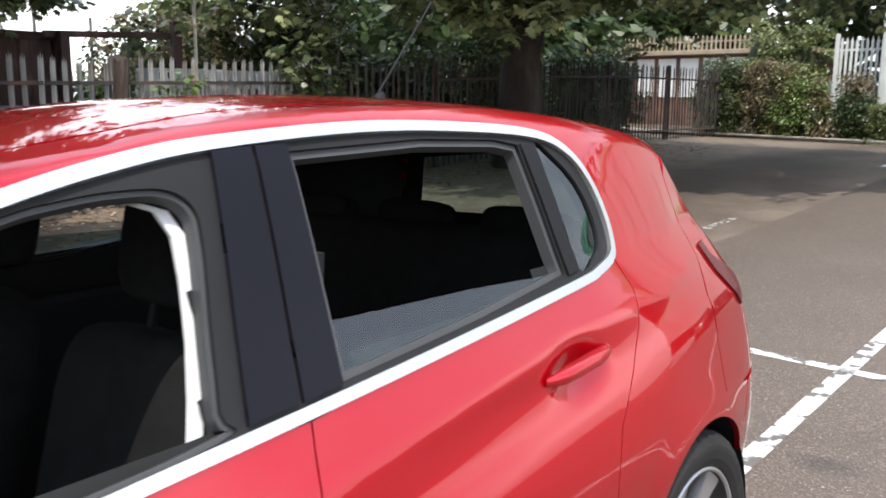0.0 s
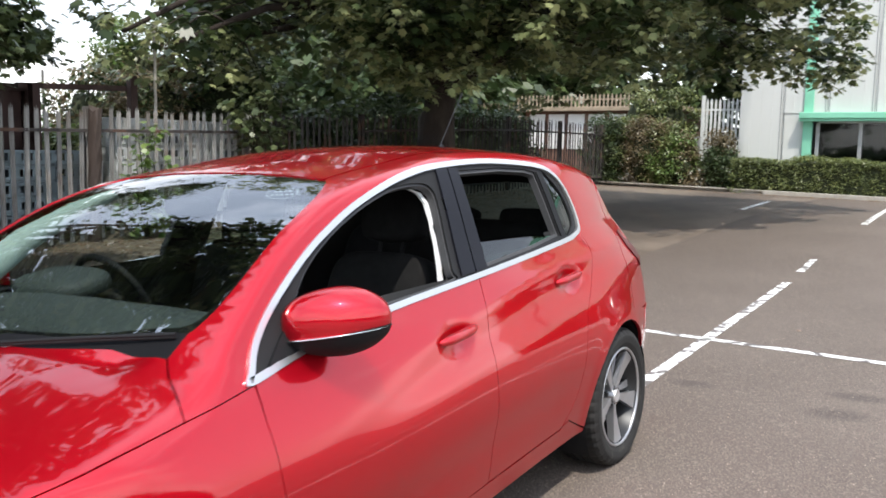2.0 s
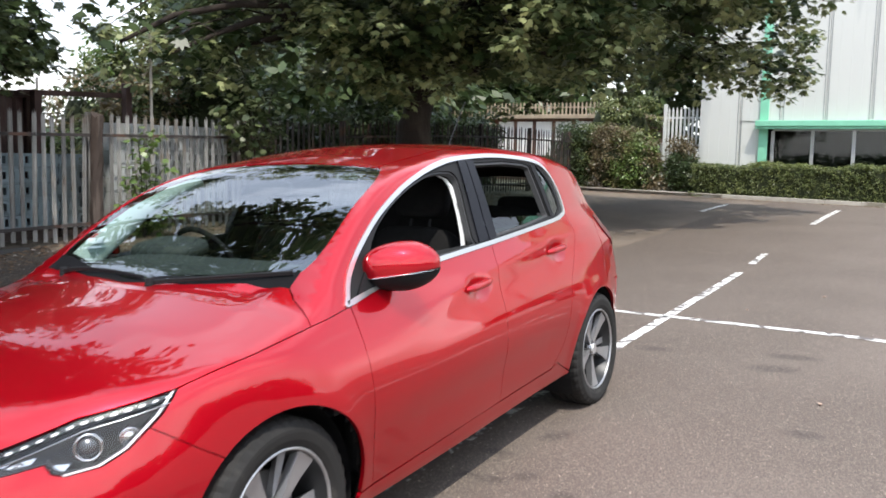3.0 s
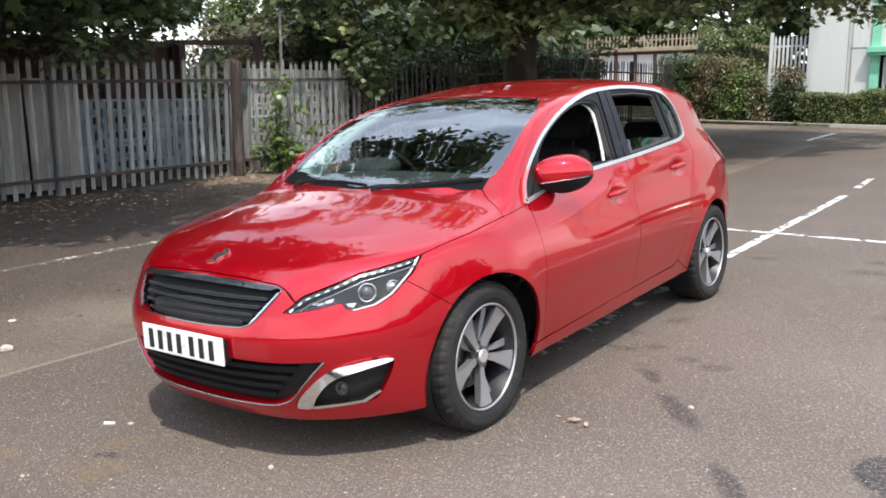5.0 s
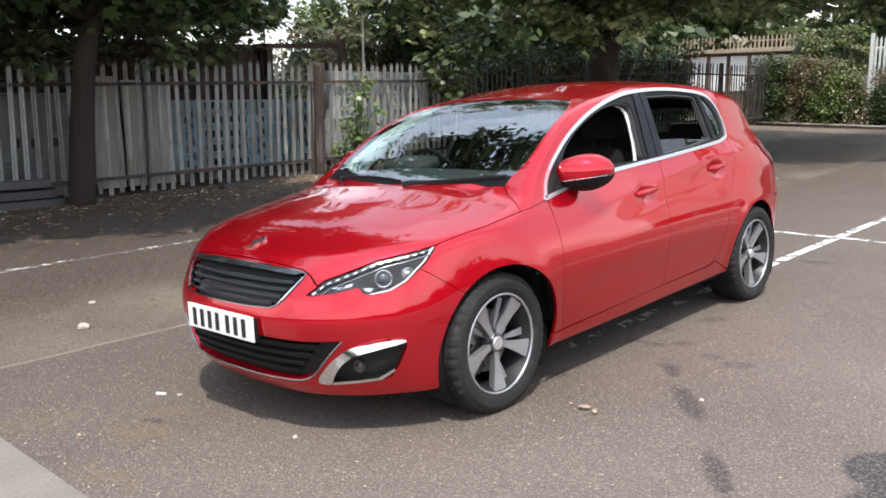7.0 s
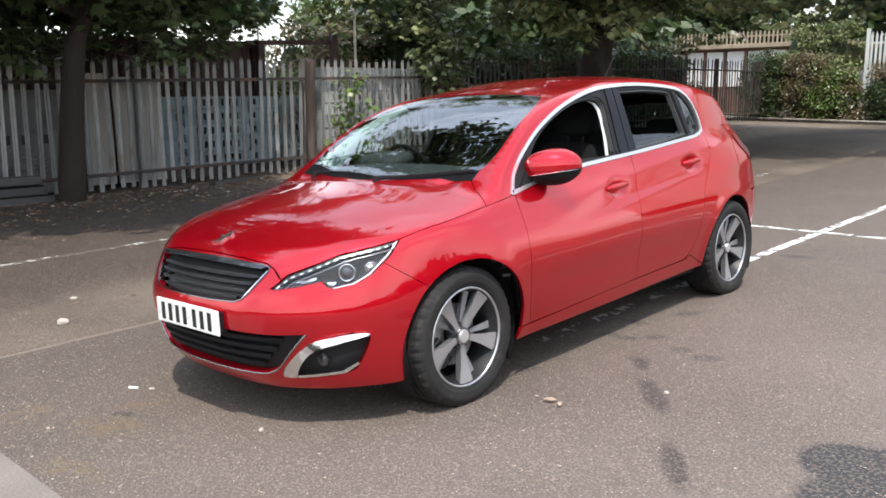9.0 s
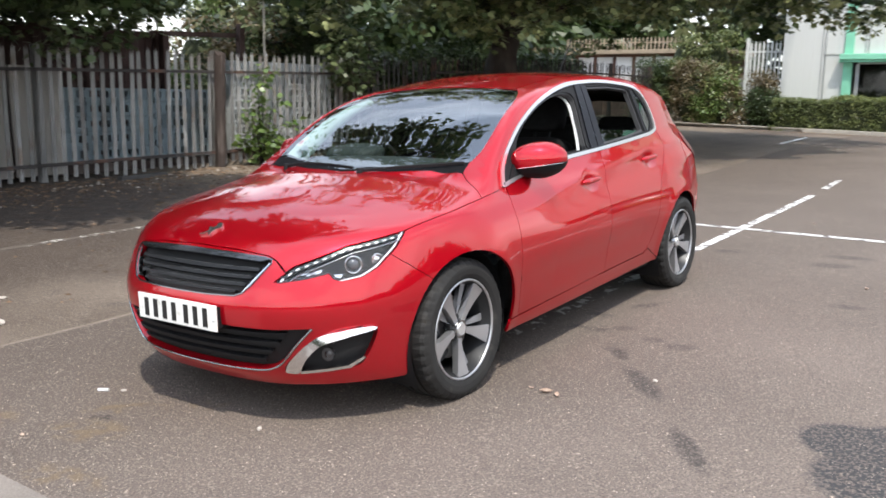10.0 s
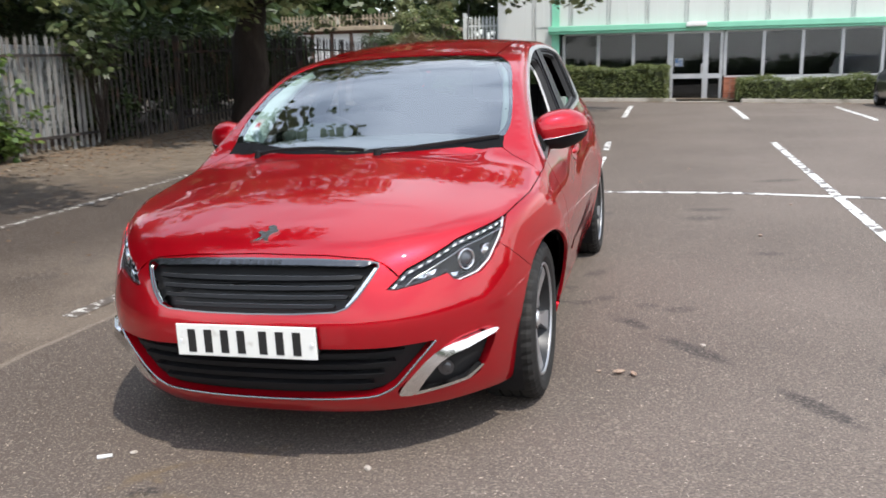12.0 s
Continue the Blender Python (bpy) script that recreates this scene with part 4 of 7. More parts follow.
def arc(ya, a0, a1, n=14, r=ARCH):
    return [(ya + r * math.sin(radians(a0 + (a1 - a0) * i / n)), HUB_Z + r * math.cos(radians(a0 + (a1 - a0) * i / n))) for i in range(n + 1)]


SEAM_A = [(0.385, 0.900), (0.375, 0.82), (0.378, 0.70), (0.385, 0.52), (0.405, 0.38), (0.43, 0.288)]  # front door, leading edge
SEAM_B = [(1.478, 1.000), (1.46, 0.93), (1.425, 0.80), (1.402, 0.65), (1.395, 0.45), (1.40, 0.324)]  # between the doors
SEAM_C = [(2.385, 1.083), (2.412, 1.015), (2.388, 0.94), (2.32, 0.86), (2.225, 0.77), (2.175, 0.68), (2.14, 0.56), (2.11, 0.46), (2.06, 0.395), (1.99, 0.339)]  # rear door, trailing edge
SEAM_N = [(-0.310, 0.793), (-0.19, 0.820), (-0.05, 0.842), (0.08, 0.860), (0.172, 0.872), (0.372, 0.899)]  # wing and bonnet



def fine(pts, n=6):
    """The same line, with n steps between its points."""
    out = []
    for a, b in zip(pts, pts[1:]):
        out += [tuple(np.asarray(a) + (np.asarray(b) - np.asarray(a)) * k / n) for k in range(n)]
    return out + [tuple(pts[-1])]


LAMP_MID = (np.array(LAMP_UV[0]) * 0.4 + np.array(LAMP_UV[1]) * 0.6).tolist()
SEAM_N = rounded(SEAM_N, closed=False, n=5)
SEAM_NX = cast("side", SEAM_N)
SEAM_P = fine([(float(SEAM_NX[20][0]), SEAM_N[20][0]), (0.680, 0.236), (0.634, 0.272)], 4)  # bonnet and pillar foot
SEAM_S = fine([tuple(arc(AXLES[1], 62, -97, 32)[-1]), (2.06, 0.356)], 8)  # rear quarter and sill
LAMP_SIDE = [(float(p[1]), float(p[2])) for p in cast("nose", fine(LAMP_UV[4:7], 8)) if p[2] > 0.705]  # wing and lamp
SEAM_W = fine([LAMP_SIDE[-1], (-0.305, 0.634), tuple(arc(0.0, -40, -108, 12)[0])], 6)  # wing and bumper
EDGE_B = cast("front", fine([(0.0, 0.737), (0.25, 0.730), (0.39, 0.717), (0.43, 0.701)], 4))  # bonnet and bumper

# handle recesses pressed into the doors
CUPS = ((1.238, 0.852), (2.130, 0.912))


def cups(p):
    d = np.zeros(len(p))
    for y, z in CUPS:
        u, v = (p[:, 1] - y) / 0.085, (p[:, 2] - z - 0.05 * (p[:, 1] - y)) / 0.042
        d -= 0.015 * np.exp(-((u * u + v * v) ** 1.6))
    return d


for sx in (1, -1):
    cut = [q for q in DLO_LOW if q[0] < 1.474]
    cut_r = [q for q in DLO_LOW if q[0] > 1.482]
    front = [(0.388, 0.904)] + SEAM_A[1:] + SEAM_B[::-1] + cut[:-1]
    door_f = skin("front_door", "side", shrunk(front, 0.0016), M_PAINT, car, h=0.016, sx=sx, bump=cups)
    rear = SEAM_B + SEAM_C[::-1] + cut_r[1:]
    door_r = skin("rear_door", "side", shrunk(rear, 0.0016), M_PAINT, car, h=0.016, sx=sx, bump=cups)
    for door_part, (hy, hz) in ((door_f, CUPS[0]), (door_r, CUPS[1])):
        q = cast("side", [(hy + t, hz + 0.05 * t + 0.004) for t in np.linspace(-0.118, 0.118, 13)])
        nv = slope(q)
        bm = bmesh.new()
        rows = []
        for i, (pt, nn) in enumerate(zip(q, nv)):
            s = abs(i - 6) / 6
            w, lift = 0.017 * (1 - 0.55 * s ** 4), 0.022 * (1 - s ** 4) + 0.004
            rows.append([bm.verts.new((sx * (pt[0] + nn[0] * (lift * c2 + 0.002)), pt[1], pt[2] + w * s2 + 0.003)) for c2, s2 in ((0.3, -1), (0.9, -0.75), (1.15, 0), (0.9, 0.75), (0.3, 1))])
        for a, b in zip(rows, rows[1:]):
            for k in range(4):
                bm.faces.new((a[k], a[k + 1], b[k + 1], b[k]))
            bm.faces.new((a[4], a[0], b[0], b[4]))
        bm.faces.new(rows[0])
        bm.faces.new(rows[-1][::-1])
        part("door_handle", bm, M_PAINT, door_part, smooth=True)
    sill = [(0.336, 0.222), (1.2, 0.236), (2.235, 0.256)] + [(y, z - 0.003) for y, z in SEAM_S] + [(2.003, 0.3425), (1.99, 0.334), (1.2, 0.317), (0.43, 0.283), (0.352, 0.281), (0.346, 0.25)]
    skin("sill", "side", shrunk(sill, 0.0012), M_PAINT, car, h=0.03, sx=sx)
    wing = [q for q in SEAM_N if q[0] > LAMP_SIDE[0][0] + 0.01] + [(0.384, 0.899)] + SEAM_A[1:] + [(0.36, 0.286)] + arc(0.0, 94, -40, 22)[:-1] + SEAM_W[::-1] + [(y + 0.002, z) for y, z in LAMP_SIDE[-2::-1]]
    skin("front_wing", "side", shrunk(wing, 0.0014), M_PAINT, car, h=0.022, sx=sx)

    # roof rail, pillars and rear quarter in one pressing
    loop = on("side", SEAM_N[:19:-1], "polar") + on("top", SEAM_P[1:] + [q for q in SCREEN if 0.325 < q[1] < 1.013 and q[0] > 0.47], "polar")
    loop += on("top", [(0.471, 1.03), (0.47, 1.6), (0.468, 2.2), (0.46, 2.7), (0.45, 2.93)], "polar")
    loop += on("stern", [(0.78, 1.22), (0.82, 1.12), (0.90, 1.02), (1.0, 0.93), (1.04, 0.82), (1.06, 0.70)], "polar") + on("side", [(2.98, 0.665)] + arc(AXLES[1], 62, -97, 32) + SEAM_S[1:] + [(2.003, 0.346)], "polar")
    loop += on("side", SEAM_C[::-1][1:] + DLO_TOP[::-1], "polar")
    skin("body_side", "polar", shrunk(loop, 0.0014), M_PAINT, car, h=0.026, sx=sx)

    # bright surround of the side windows, black frames, glass
    skin("window_surround", "side", shrunk(DLO, -0.001), M_SATIN, car, holes=[shrunk(DLO, 0.0165)], h=0.016, off=0.006, sx=sx, skirt=0.014, label="bright satin silver window surround")
    frame_out = shrunk(DLO, 0.0155)
    skin("window_frame", "side", frame_out, M_RUBBER, car, holes=[WIN_F, WIN_R, WIN_Q], h=0.022, off=-0.004, sx=sx, skirt=0.03, label="black rubber window frame")
    skin("pillar_cover", "side", [(1.380, 1.020), (1.466, 1.024), (1.521, 1.370), (1.453, 1.368)], M_PILLAR, car, h=0.02, off=0.004, sx=sx, label="dark blue-black pillar film")
    skin("pillar_cover", "side", [(1.474, 1.024), (1.549, 1.030), (1.588, 1.370), (1.529, 1.370)], M_PILLAR, car, h=0.02, off=0.004, sx=sx, label="dark blue-black pillar film")
    skin("quarter_bar", "side", [(2.192, 1.078), (2.234, 1.084), (2.234, 1.334), (2.184, 1.340)], M_PLASTIC, car, h=0.02, off=0.003, sx=sx)
    for outline, o in ((shrunk(WIN_F, -0.004), -0.012), (WIN_R, -0.012)):
        inner = shrunk(outline, 0.011)
        skin("window_seal", "side", outline, M_SEAL, car, holes=[inner], h=0.018, off=o, sx=sx, skirt=0.025)
    run = [(0.690, 1.318, 1.000), (0.676, 1.333, 1.05), (0.652, 1.352, 1.12), (0.622, 1.368, 1.20), (0.597, 1.376, 1.255), (0.574, 1.366, 1.290), (0.560, 1.33, 1.305)]
    bm = bmesh.new()
    rows = [[bm.verts.new((sx * (x + dx), y + dy, z)) for dx, dy in ((0.004, 0.004), (0.004, 0.023), (-0.006, 0.023), (-0.006, 0.004))] for x, y, z in run]
    for a, b in zip(rows, rows[1:]):
        for k in range(4):
            bm.faces.new((a[k], a[(k + 1) % 4], b[(k + 1) % 4], b[k]))
    bm.faces.new(rows[0]), bm.faces.new(rows[-1])
    # near side white: the sunlight on the strip is put into its colour
    part("glass_channel", bm, M_STICKER if sx > 0 else M_PLASTIC, car, "window channel, white on the sunlit side")
    g = skin("quarter_glass", "side", shrunk(WIN_Q, -0.006), M_SIDE_GLASS, car, h=0.03, off=-0.010, sx=sx, skirt=0)
    g.visible_shadow = False
    g = skin("rear_window", "side", [(1.53, 1.022), (2.19, 1.072), (2.188, 1.088), (1.9, 1.106), (1.545, 1.118)], M_SIDE_GLASS, car, h=0.04, off=-0.020, sx=sx, skirt=0, label="half-lowered tinted rear window")
    g.visible_shadow = False
    skin("mirror_sail", "side", [(0.442, 0.925), (0.655, 0.952), (0.648, 1.065), (0.53, 0.99)], M_PLASTIC, car, h=0.02, off=0.006, sx=sx)

    # tail lamp
    skin("tail_lamp", "stern", on("side", [(2.90, 1.032), (2.95, 1.038)], "stern") + [(0.80, 1.0), (0.72, 0.93), (0.80, 0.86)] + on("side", [(2.99, 0.895), (2.925, 0.965)], "stern"), M_TAIL, car, h=0.02, off=0.006, sx=sx, skirt=0.02, label="dark red tail lamp")

# bonnet, roof, tailgate
bon_half = [(float(x), float(y)) for x, y, z in EDGE_B] + [(float(p[0]), float(p[1]) + 0.001) for p in cast("nose", fine([LAMP_MID] + LAMP_UV[1:5], 6))]
bon_half += [(float(p[0]), q[0]) for p, q in zip(SEAM_NX[2:21], SEAM_N[2:21])] + SEAM_P[1:] + [(0.47, 0.246), (0.25, 0.172), (0.0, 0.128)]
skin("bonnet", "top", shrunk(both(bon_half), 0.0015), M_PAINT, car, h=0.026)
roof_half = [(0.0, 1.026), (0.3, 1.025), (0.468, 1.02), (0.468, 1.6), (0.465, 2.2), (0.457, 2.7), (0.447, 2.93), (0.3, 2.965), (0.0, 2.975)]
skin("roof", "top", shrunk(both(roof_half), 0.0025), M_PAINT, car, h=0.035)
tail = [(0.0, 1.332), (0.3, 1.326), (0.55, 1.305), (0.66, 1.285), (0.78, 1.22), (0.82, 1.12), (0.90, 1.02), (1.0, 0.93), (1.04, 0.82), (1.06, 0.70), (1.03, 0.668), (0.65, 0.675), (0.3, 0.653), (0.0, 0.635)]
HATCH = [(0, 1.285), (0.40, 1.262), (0.52, 1.08), (0.50, 1.03), (0, 1.02)]
hatch_uv = on("rear", both(HATCH), "stern")
skin("tailgate", "stern", shrunk(both(tail), 0.003), M_PAINT, car, holes=[hatch_uv], h=0.035)
skin("screen_border", "stern", shrunk(hatch_uv, -0.06), M_INNER, car, holes=[shrunk(hatch_uv, 0.012)], h=0.03, off=-0.014, skirt=0)
g = skin("rear_screen", "stern", hatch_uv, M_SIDE_GLASS, car, h=0.05, off=-0.004, skirt=0)
g.visible_shadow = False
sb = on("side", [(2.98, 0.655), (2.955, 0.58), (2.921, 0.481), (2.949, 0.38), (2.953, 0.30), (2.937, 0.2)], "stern")
sb = [(0.0, 0.632), (0.3, 0.65), (0.65, 0.672)] + [tuple(q) for q in sb] + [(0.6, 0.2), (0.0, 0.2)]
skin("rear_bumper", "stern", shrunk(both(sb), 0.003), M_PAINT, car, h=0.04)

# windscreen with its black border, wipers and scuttle
g = skin("windscreen", "top", shrunk(SCREEN_ALL, -0.004), M_SCREEN, car, h=0.05, off=-0.003, skirt=0)
g.visible_shadow = False
skin("windscreen_border", "top", SCREEN_ALL, M_BORDER, car, holes=[[(x * 0.975, y + 0.055 * max(0.0, 0.62 - y) / 0.46 - (0.022 if y > 0.9 else 0)) for x, y in SCREEN_ALL]], h=0.03, off=-0.007, skirt=0)
scut = [(0.0, 0.104), (0.25, 0.150), (0.47, 0.228), (0.632, 0.272), (0.640, 0.345), (0.52, 0.315), (0.3, 0.235), (0.0, 0.19)]
skin("scuttle", "top", both(scut), M_BORDER, car, h=0.03, off=-0.002, skirt=0.03)
for base, tip in (((0.13, 0.135), (0.61, 0.325)), ((-0.46, 0.225), (0.06, 0.165))):
    pts = []
    for t in np.linspace(0, 1, 12):
        x, y = base[0] + (tip[0] - base[0]) * t, base[1] + (tip[1] - base[1]) * t
        q = cast("top", [(x, y)])[0]
        pts.append(q + slope(q[None])[0] * (0.010 + 0.006 * math.sin(t * 3.1)))
    w = ribbon("wiper", pts, 0.0055, M_PLASTIC, car)
    ribbon("wiper_blade", [p - np.array((0, 0, 0.006)) for p in pts], 0.0045, M_RUBBER, w)
    bm = bmesh.new()
    q = cast("top", [base])[0]
    tube(bm, q - (0, 0, 0.01), q + np.array((0, 0, 0.022)), 0.020, 0.014, 14)
    part("wiper_pivot", bm, M_PLASTIC, w)

# front bumper, cut for grille, intake and fog lamps
nb = to_uv("nose", EDGE_B - np.array((0, 0, 0.001))).tolist() + [LAMP_MID] + to_uv("nose", [LAMP[0]] + LAMP[:6:-1][0:]).tolist()
nb += to_uv("nose", [LAMP[6]]).tolist() + on("side", SEAM_W + arc(0.0, -40, -108, 12)[1:] + [(-0.345, 0.192)], "nose") + [(0.75, 0.192), (0.4, 0.188), (0.0, 0.186)]
nose = []
for q in nb:
    if not nose or math.dist(q, nose[-1]) > 1e-4:
        nose.append(tuple(q))
g_uv, i_uv = on("front", both(GRILLE), "nose"), on("front", both(INTAKE), "nose")
f_uv = on("front", FOG, "nose")
f_uv2 = [(-a, z) for a, z in f_uv]
bumper = skin("front_bumper", "nose", shrunk(both(nose), 0.0014), M_PAINT, car, holes=[g_uv, i_uv, f_uv, f_uv2], h=0.024, skirt=0.03)

# grille: chrome surround, dark slats
grille = skin("grille", "nose", shrunk(g_uv, -0.002), M_DARK_CHROME, car, holes=[shrunk(g_uv, 0.0025)], h=0.016, off=0.004, skirt=0.006, label="chrome-framed black slatted grille")
for sx in (1, -1):
    end = on("front", [(0.418, 0.692), (0.365, 0.610), (0.335, 0.580), (0.328, 0.585), (0.357, 0.622), (0.404, 0.693)], "nose")
    skin("end_blade", "nose", end, M_CHROME, grille, h=0.016, off=-0.004, sx=sx, skirt=0.02)
skin("grille_back", "nose", g_uv, M_BLACK, grille, h=0.05, off=-0.045, skirt=0)
top_uv = on("front", [(0, 0.7225), (0.2, 0.7205), (0.38, 0.7115), (0.40, 0.704), (0.375, 0.696), (0.2, 0.703), (0, 0.705)], "nose")
skin("grille_bar", "nose", top_uv + [(-a, z) for a, z in top_uv[::-1][1:-1]], M_BAR, grille, h=0.02, off=0.004, skirt=0.02)
for k, zc in enumerate((0.672, 0.643, 0.614, 0.587)):
    half = 0.372 - 0.02 * k - (0.0 if k < 3 else 0.02)
    s = on("front", [(0, zc + 0.008), (half * 0.6, zc + 0.007), (half, zc + 0.005), (half - 0.005, zc - 0.005), (half * 0.6, zc - 0.005), (0, zc - 0.006)], "nose")
    skin("slat", "nose", s + [(-a, z) for a, z in s[::-1][1:-1]], M_SLAT, grille, h=0.03, off=-0.014, skirt=0.02)
    # highlight along the slat's upper edge, built as a thin dark-chrome bead
    edge = cast("front", [(half * t * 0.97, zc + 0.0075 - 0.0018 * abs(t)) for t in np.linspace(-1, 1, 25)])
    ribbon("slat_edge", (edge - slope(edge) * 0.0135).tolist(), 0.0012, M_DARK_CHROME, grille)
for k in range(7):
    s = on("front", [(-0.085 + 0.026 * k, 0.706), (-0.068 + 0.026 * k, 0.706), (-0.068 + 0.026 * k, 0.716), (-0.085 + 0.026 * k, 0.716)], "nose")
    skin("letter_bar", "nose", s, M_GLOSS, grille, h=0.02, off=0.0055, skirt=0.001)

# lower intake with slats and a bright lip
intake = skin("lower_intake", "nose", shrunk(i_uv, -0.004), M_BLACK, car, h=0.05, off=-0.04, skirt=0, label="black lower air intake with chrome lip")
for zc, half in ((0.415, 0.50), (0.375, 0.47), (0.335, 0.43), (0.297, 0.39)):
    s = on("front", [(0, zc + 0.010), (half * 0.6, zc + 0.010), (half, zc + 0.008), (half - 0.01, zc - 0.008), (half * 0.6, zc - 0.008), (0, zc - 0.008)], "nose")
    skin("slat", "nose", s + [(-a, z) for a, z in s[::-1][1:-1]], M_PLASTIC, intake, h=0.03, off=-0.012, skirt=0.025)
lip_pts = cast("front", rounded([(-x, z) for x, z in INTAKE[3:-1]] + [(0, 0.252)] + INTAKE[3:-1][::-1], closed=False, n=4))
ribbon("chrome_lip", (lip_pts + slope(lip_pts) * 0.002).tolist(), 0.0042, M_BOWL, intake)

def blade(p):
    """The trim's upper arm leans back, so that it looks up."""
    return 0.48 * np.clip((p[:, 0] - 0.50) / 0.06, 0, 1) * (0.262 + 0.95 * np.clip(p[:, 0] - 0.455, 0, 0.2) - p[:, 2]) + 0.004


for sx in (1, -1):
    # fog lamp recess: chrome blade over a dark bowl
    fog = skin("fog_lamp", "nose", f_uv, M_RECESS, car, h=0.03, off=-0.035, sx=sx, skirt=0, label="fog lamp in a black recess with chrome trim")
    skin("chrome_trim", "nose", on("front", rounded([(0.455, 0.262), (0.487, 0.311), (0.58, 0.397), (0.645, 0.429), (0.722, 0.440), (0.735, 0.428), (0.65, 0.405), (0.585, 0.368), (0.535, 0.31), (0.50, 0.256), (0.47, 0.254)], n=3), "nose"), M_CHROME, fog, h=0.010, off=0.003, sx=sx, skirt=0.012, bump=blade)
    skin("chrome_trim", "nose", on("front", [(0.50, 0.247), (0.655, 0.266), (0.70, 0.304), (0.697, 0.312), (0.65, 0.277), (0.505, 0.260)], "nose"), M_CHROME, fog, h=0.015, off=0.002, sx=sx, skirt=0.02)
    c = cast("front", [(0.612, 0.318)])[0]
    bm = bmesh.new()
    nn = slope(c[None])[0]
    c = c - nn * 0.032
    tube(bm, (sx * c[0], c[1] + 0.004, c[2]), (sx * (c[0] + 0.004), c[1] - 0.016, c[2]), 0.024, 0.027, 20)
    part("lamp_ring", bm, M_LENS, fog, smooth=False)
    bm = bmesh.new()
    bmesh.ops.create_uvsphere(bm, u_segments=16, v_segments=10, radius=0.024, matrix=Matrix.Translation((sx * c[0], c[1] - 0.008, c[2])) @ Matrix.Diagonal((1, 0.5, 1, 1)))
    part("lens", bm, M_LENS, fog, smooth=True)

    # headlamp
    lamp_ob = skin("headlamp", "nose", shrunk(LAMP_UV, 0.003), M_LAMP_BOWL, car, h=0.025, off=-0.040, sx=sx, skirt=0, label="clear headlamp with dark bowl and light strip")
    skin("bezel", "nose", shrunk(LAMP_UV, 0.002), M_BOWL_DARK, lamp_ob, holes=[shrunk(LAMP_UV, 0.011)], h=0.015, off=-0.012, sx=sx, skirt=0.028)
    strip = [LAMP[0], *LAMP[1:5]]
    a = np.array(to_uv("nose", strip))
    run = np.concatenate([[0], np.cumsum(np.linalg.norm(np.diff(a, axis=0), axis=1))])
    for i in range(15):
        t = run[-1] * (i + 0.7) / 15.4
        k = min(int(np.searchsorted(run, t)) - 1, 3)
        d = (a[k + 1] - a[k]) / np.linalg.norm(a[k + 1] - a[k])
        u = a[k] + d * (t - run[k])
        nn = np.array((d[1], -d[0]))
        s = [u + nn * 0.0065 - d * 0.0080, u + nn * 0.0065 + d * 0.0080, u + nn * 0.0125 + d * 0.0080, u + nn * 0.0125 - d * 0.0080]
        skin("light_cell", "nose", [tuple(q) for q in s], M_LED, lamp_ob, h=0.02, off=-0.010, sx=sx, skirt=0.004)
    out_strip = [LAMP_UV[4], LAMP_UV[5], LAMP_UV[6], LAMP_UV[7], LAMP_UV[8]]
    inner = [(p[0] - 0.010, p[1] + 0.004) for p in out_strip]
    skin("light_guide", "nose", [(p[0] - 0.004, p[1] + 0.001) for p in out_strip] + inner[::-1], M_LED, lamp_ob, h=0.015, off=-0.010, sx=sx, skirt=0.01)
    guide = [a[0] + (a[1] - a[0]) * 0.55, *a[1:]]
    low = [(u + 0.020 * (1 if k < 4 else 0.4), v - 0.026) for k, (u, v) in enumerate(guide)]
    q = cast("nose", fine(low, 6))
    ribbon("light_guide", (q - slope(q) * 0.008).tolist(), 0.0026, M_BOWL, lamp_ob, sx=sx)
    for (x, y, z), r, mat in (((0.669, -0.533, 0.690), 0.034, M_LENS), ((0.715, -0.44, 0.700), 0.024, M_CHROME), ((0.567, -0.66, 0.652), 0.018, M_LENS)):
        q = cast("nose", to_uv("nose", [(x, y, z)]))[0]
        nn = slope(q[None])[0]
        c = q - nn * 0.048
        bm = bmesh.new()
        rings = [[bm.verts.new((sx * (c[0] + nn[0] * d + r * k * math.cos(t) * nn[1]), c[1] + nn[1] * d - r * k * math.cos(t) * nn[0], c[2] + r * k * math.sin(t))) for t in (math.tau * i / 28 for i in range(28))]
                 for d, k in ((0.0, 1.15), (0.028, 1.1), (0.032, 1.0), (0.026, 0.86), (0.012, 0.80))]
        for ra, rb in zip(rings, rings[1:]):
            for i in range(28):
                bm.faces.new((ra[i], ra[(i + 1) % 28], rb[(i + 1) % 28], rb[i]))
        part("reflector_ring", bm, M_CHROME, lamp_ob, smooth=True)
        bm = bmesh.new()
        bmesh.ops.create_uvsphere(bm, u_segments=20, v_segments=12, radius=r * 0.84, matrix=Matrix.Translation((sx * (c[0] + nn[0] * 0.010), c[1] + nn[1] * 0.010, c[2])))
        part("projector_lens", bm, mat, lamp_ob, smooth=True)
    for q0, q1, q2 in (((0.520, -0.69, 0.655), (0.585, -0.62, 0.672), (0.575, -0.64, 0.645)), ((0.622, -0.615, 0.652), (0.655, -0.578, 0.650), (0.645, -0.59, 0.632))):
        skin("facet", "nose", to_uv("nose", [q0, q1, q2]).tolist(), M_CHROME, lamp_ob, h=0.02, off=-0.026, sx=sx, skirt=0.008)
    cover = skin("lamp_cover", "nose", shrunk(LAMP_UV, 0.002), M_CLEAR, lamp_ob, h=0.025, off=0.001, sx=sx, skirt=0)
    cover.visible_shadow = False

    # door mirror
    bm = bmesh.new()
    bmesh.ops.create_uvsphere(bm, u_segments=28, v_segments=18, radius=1.0)
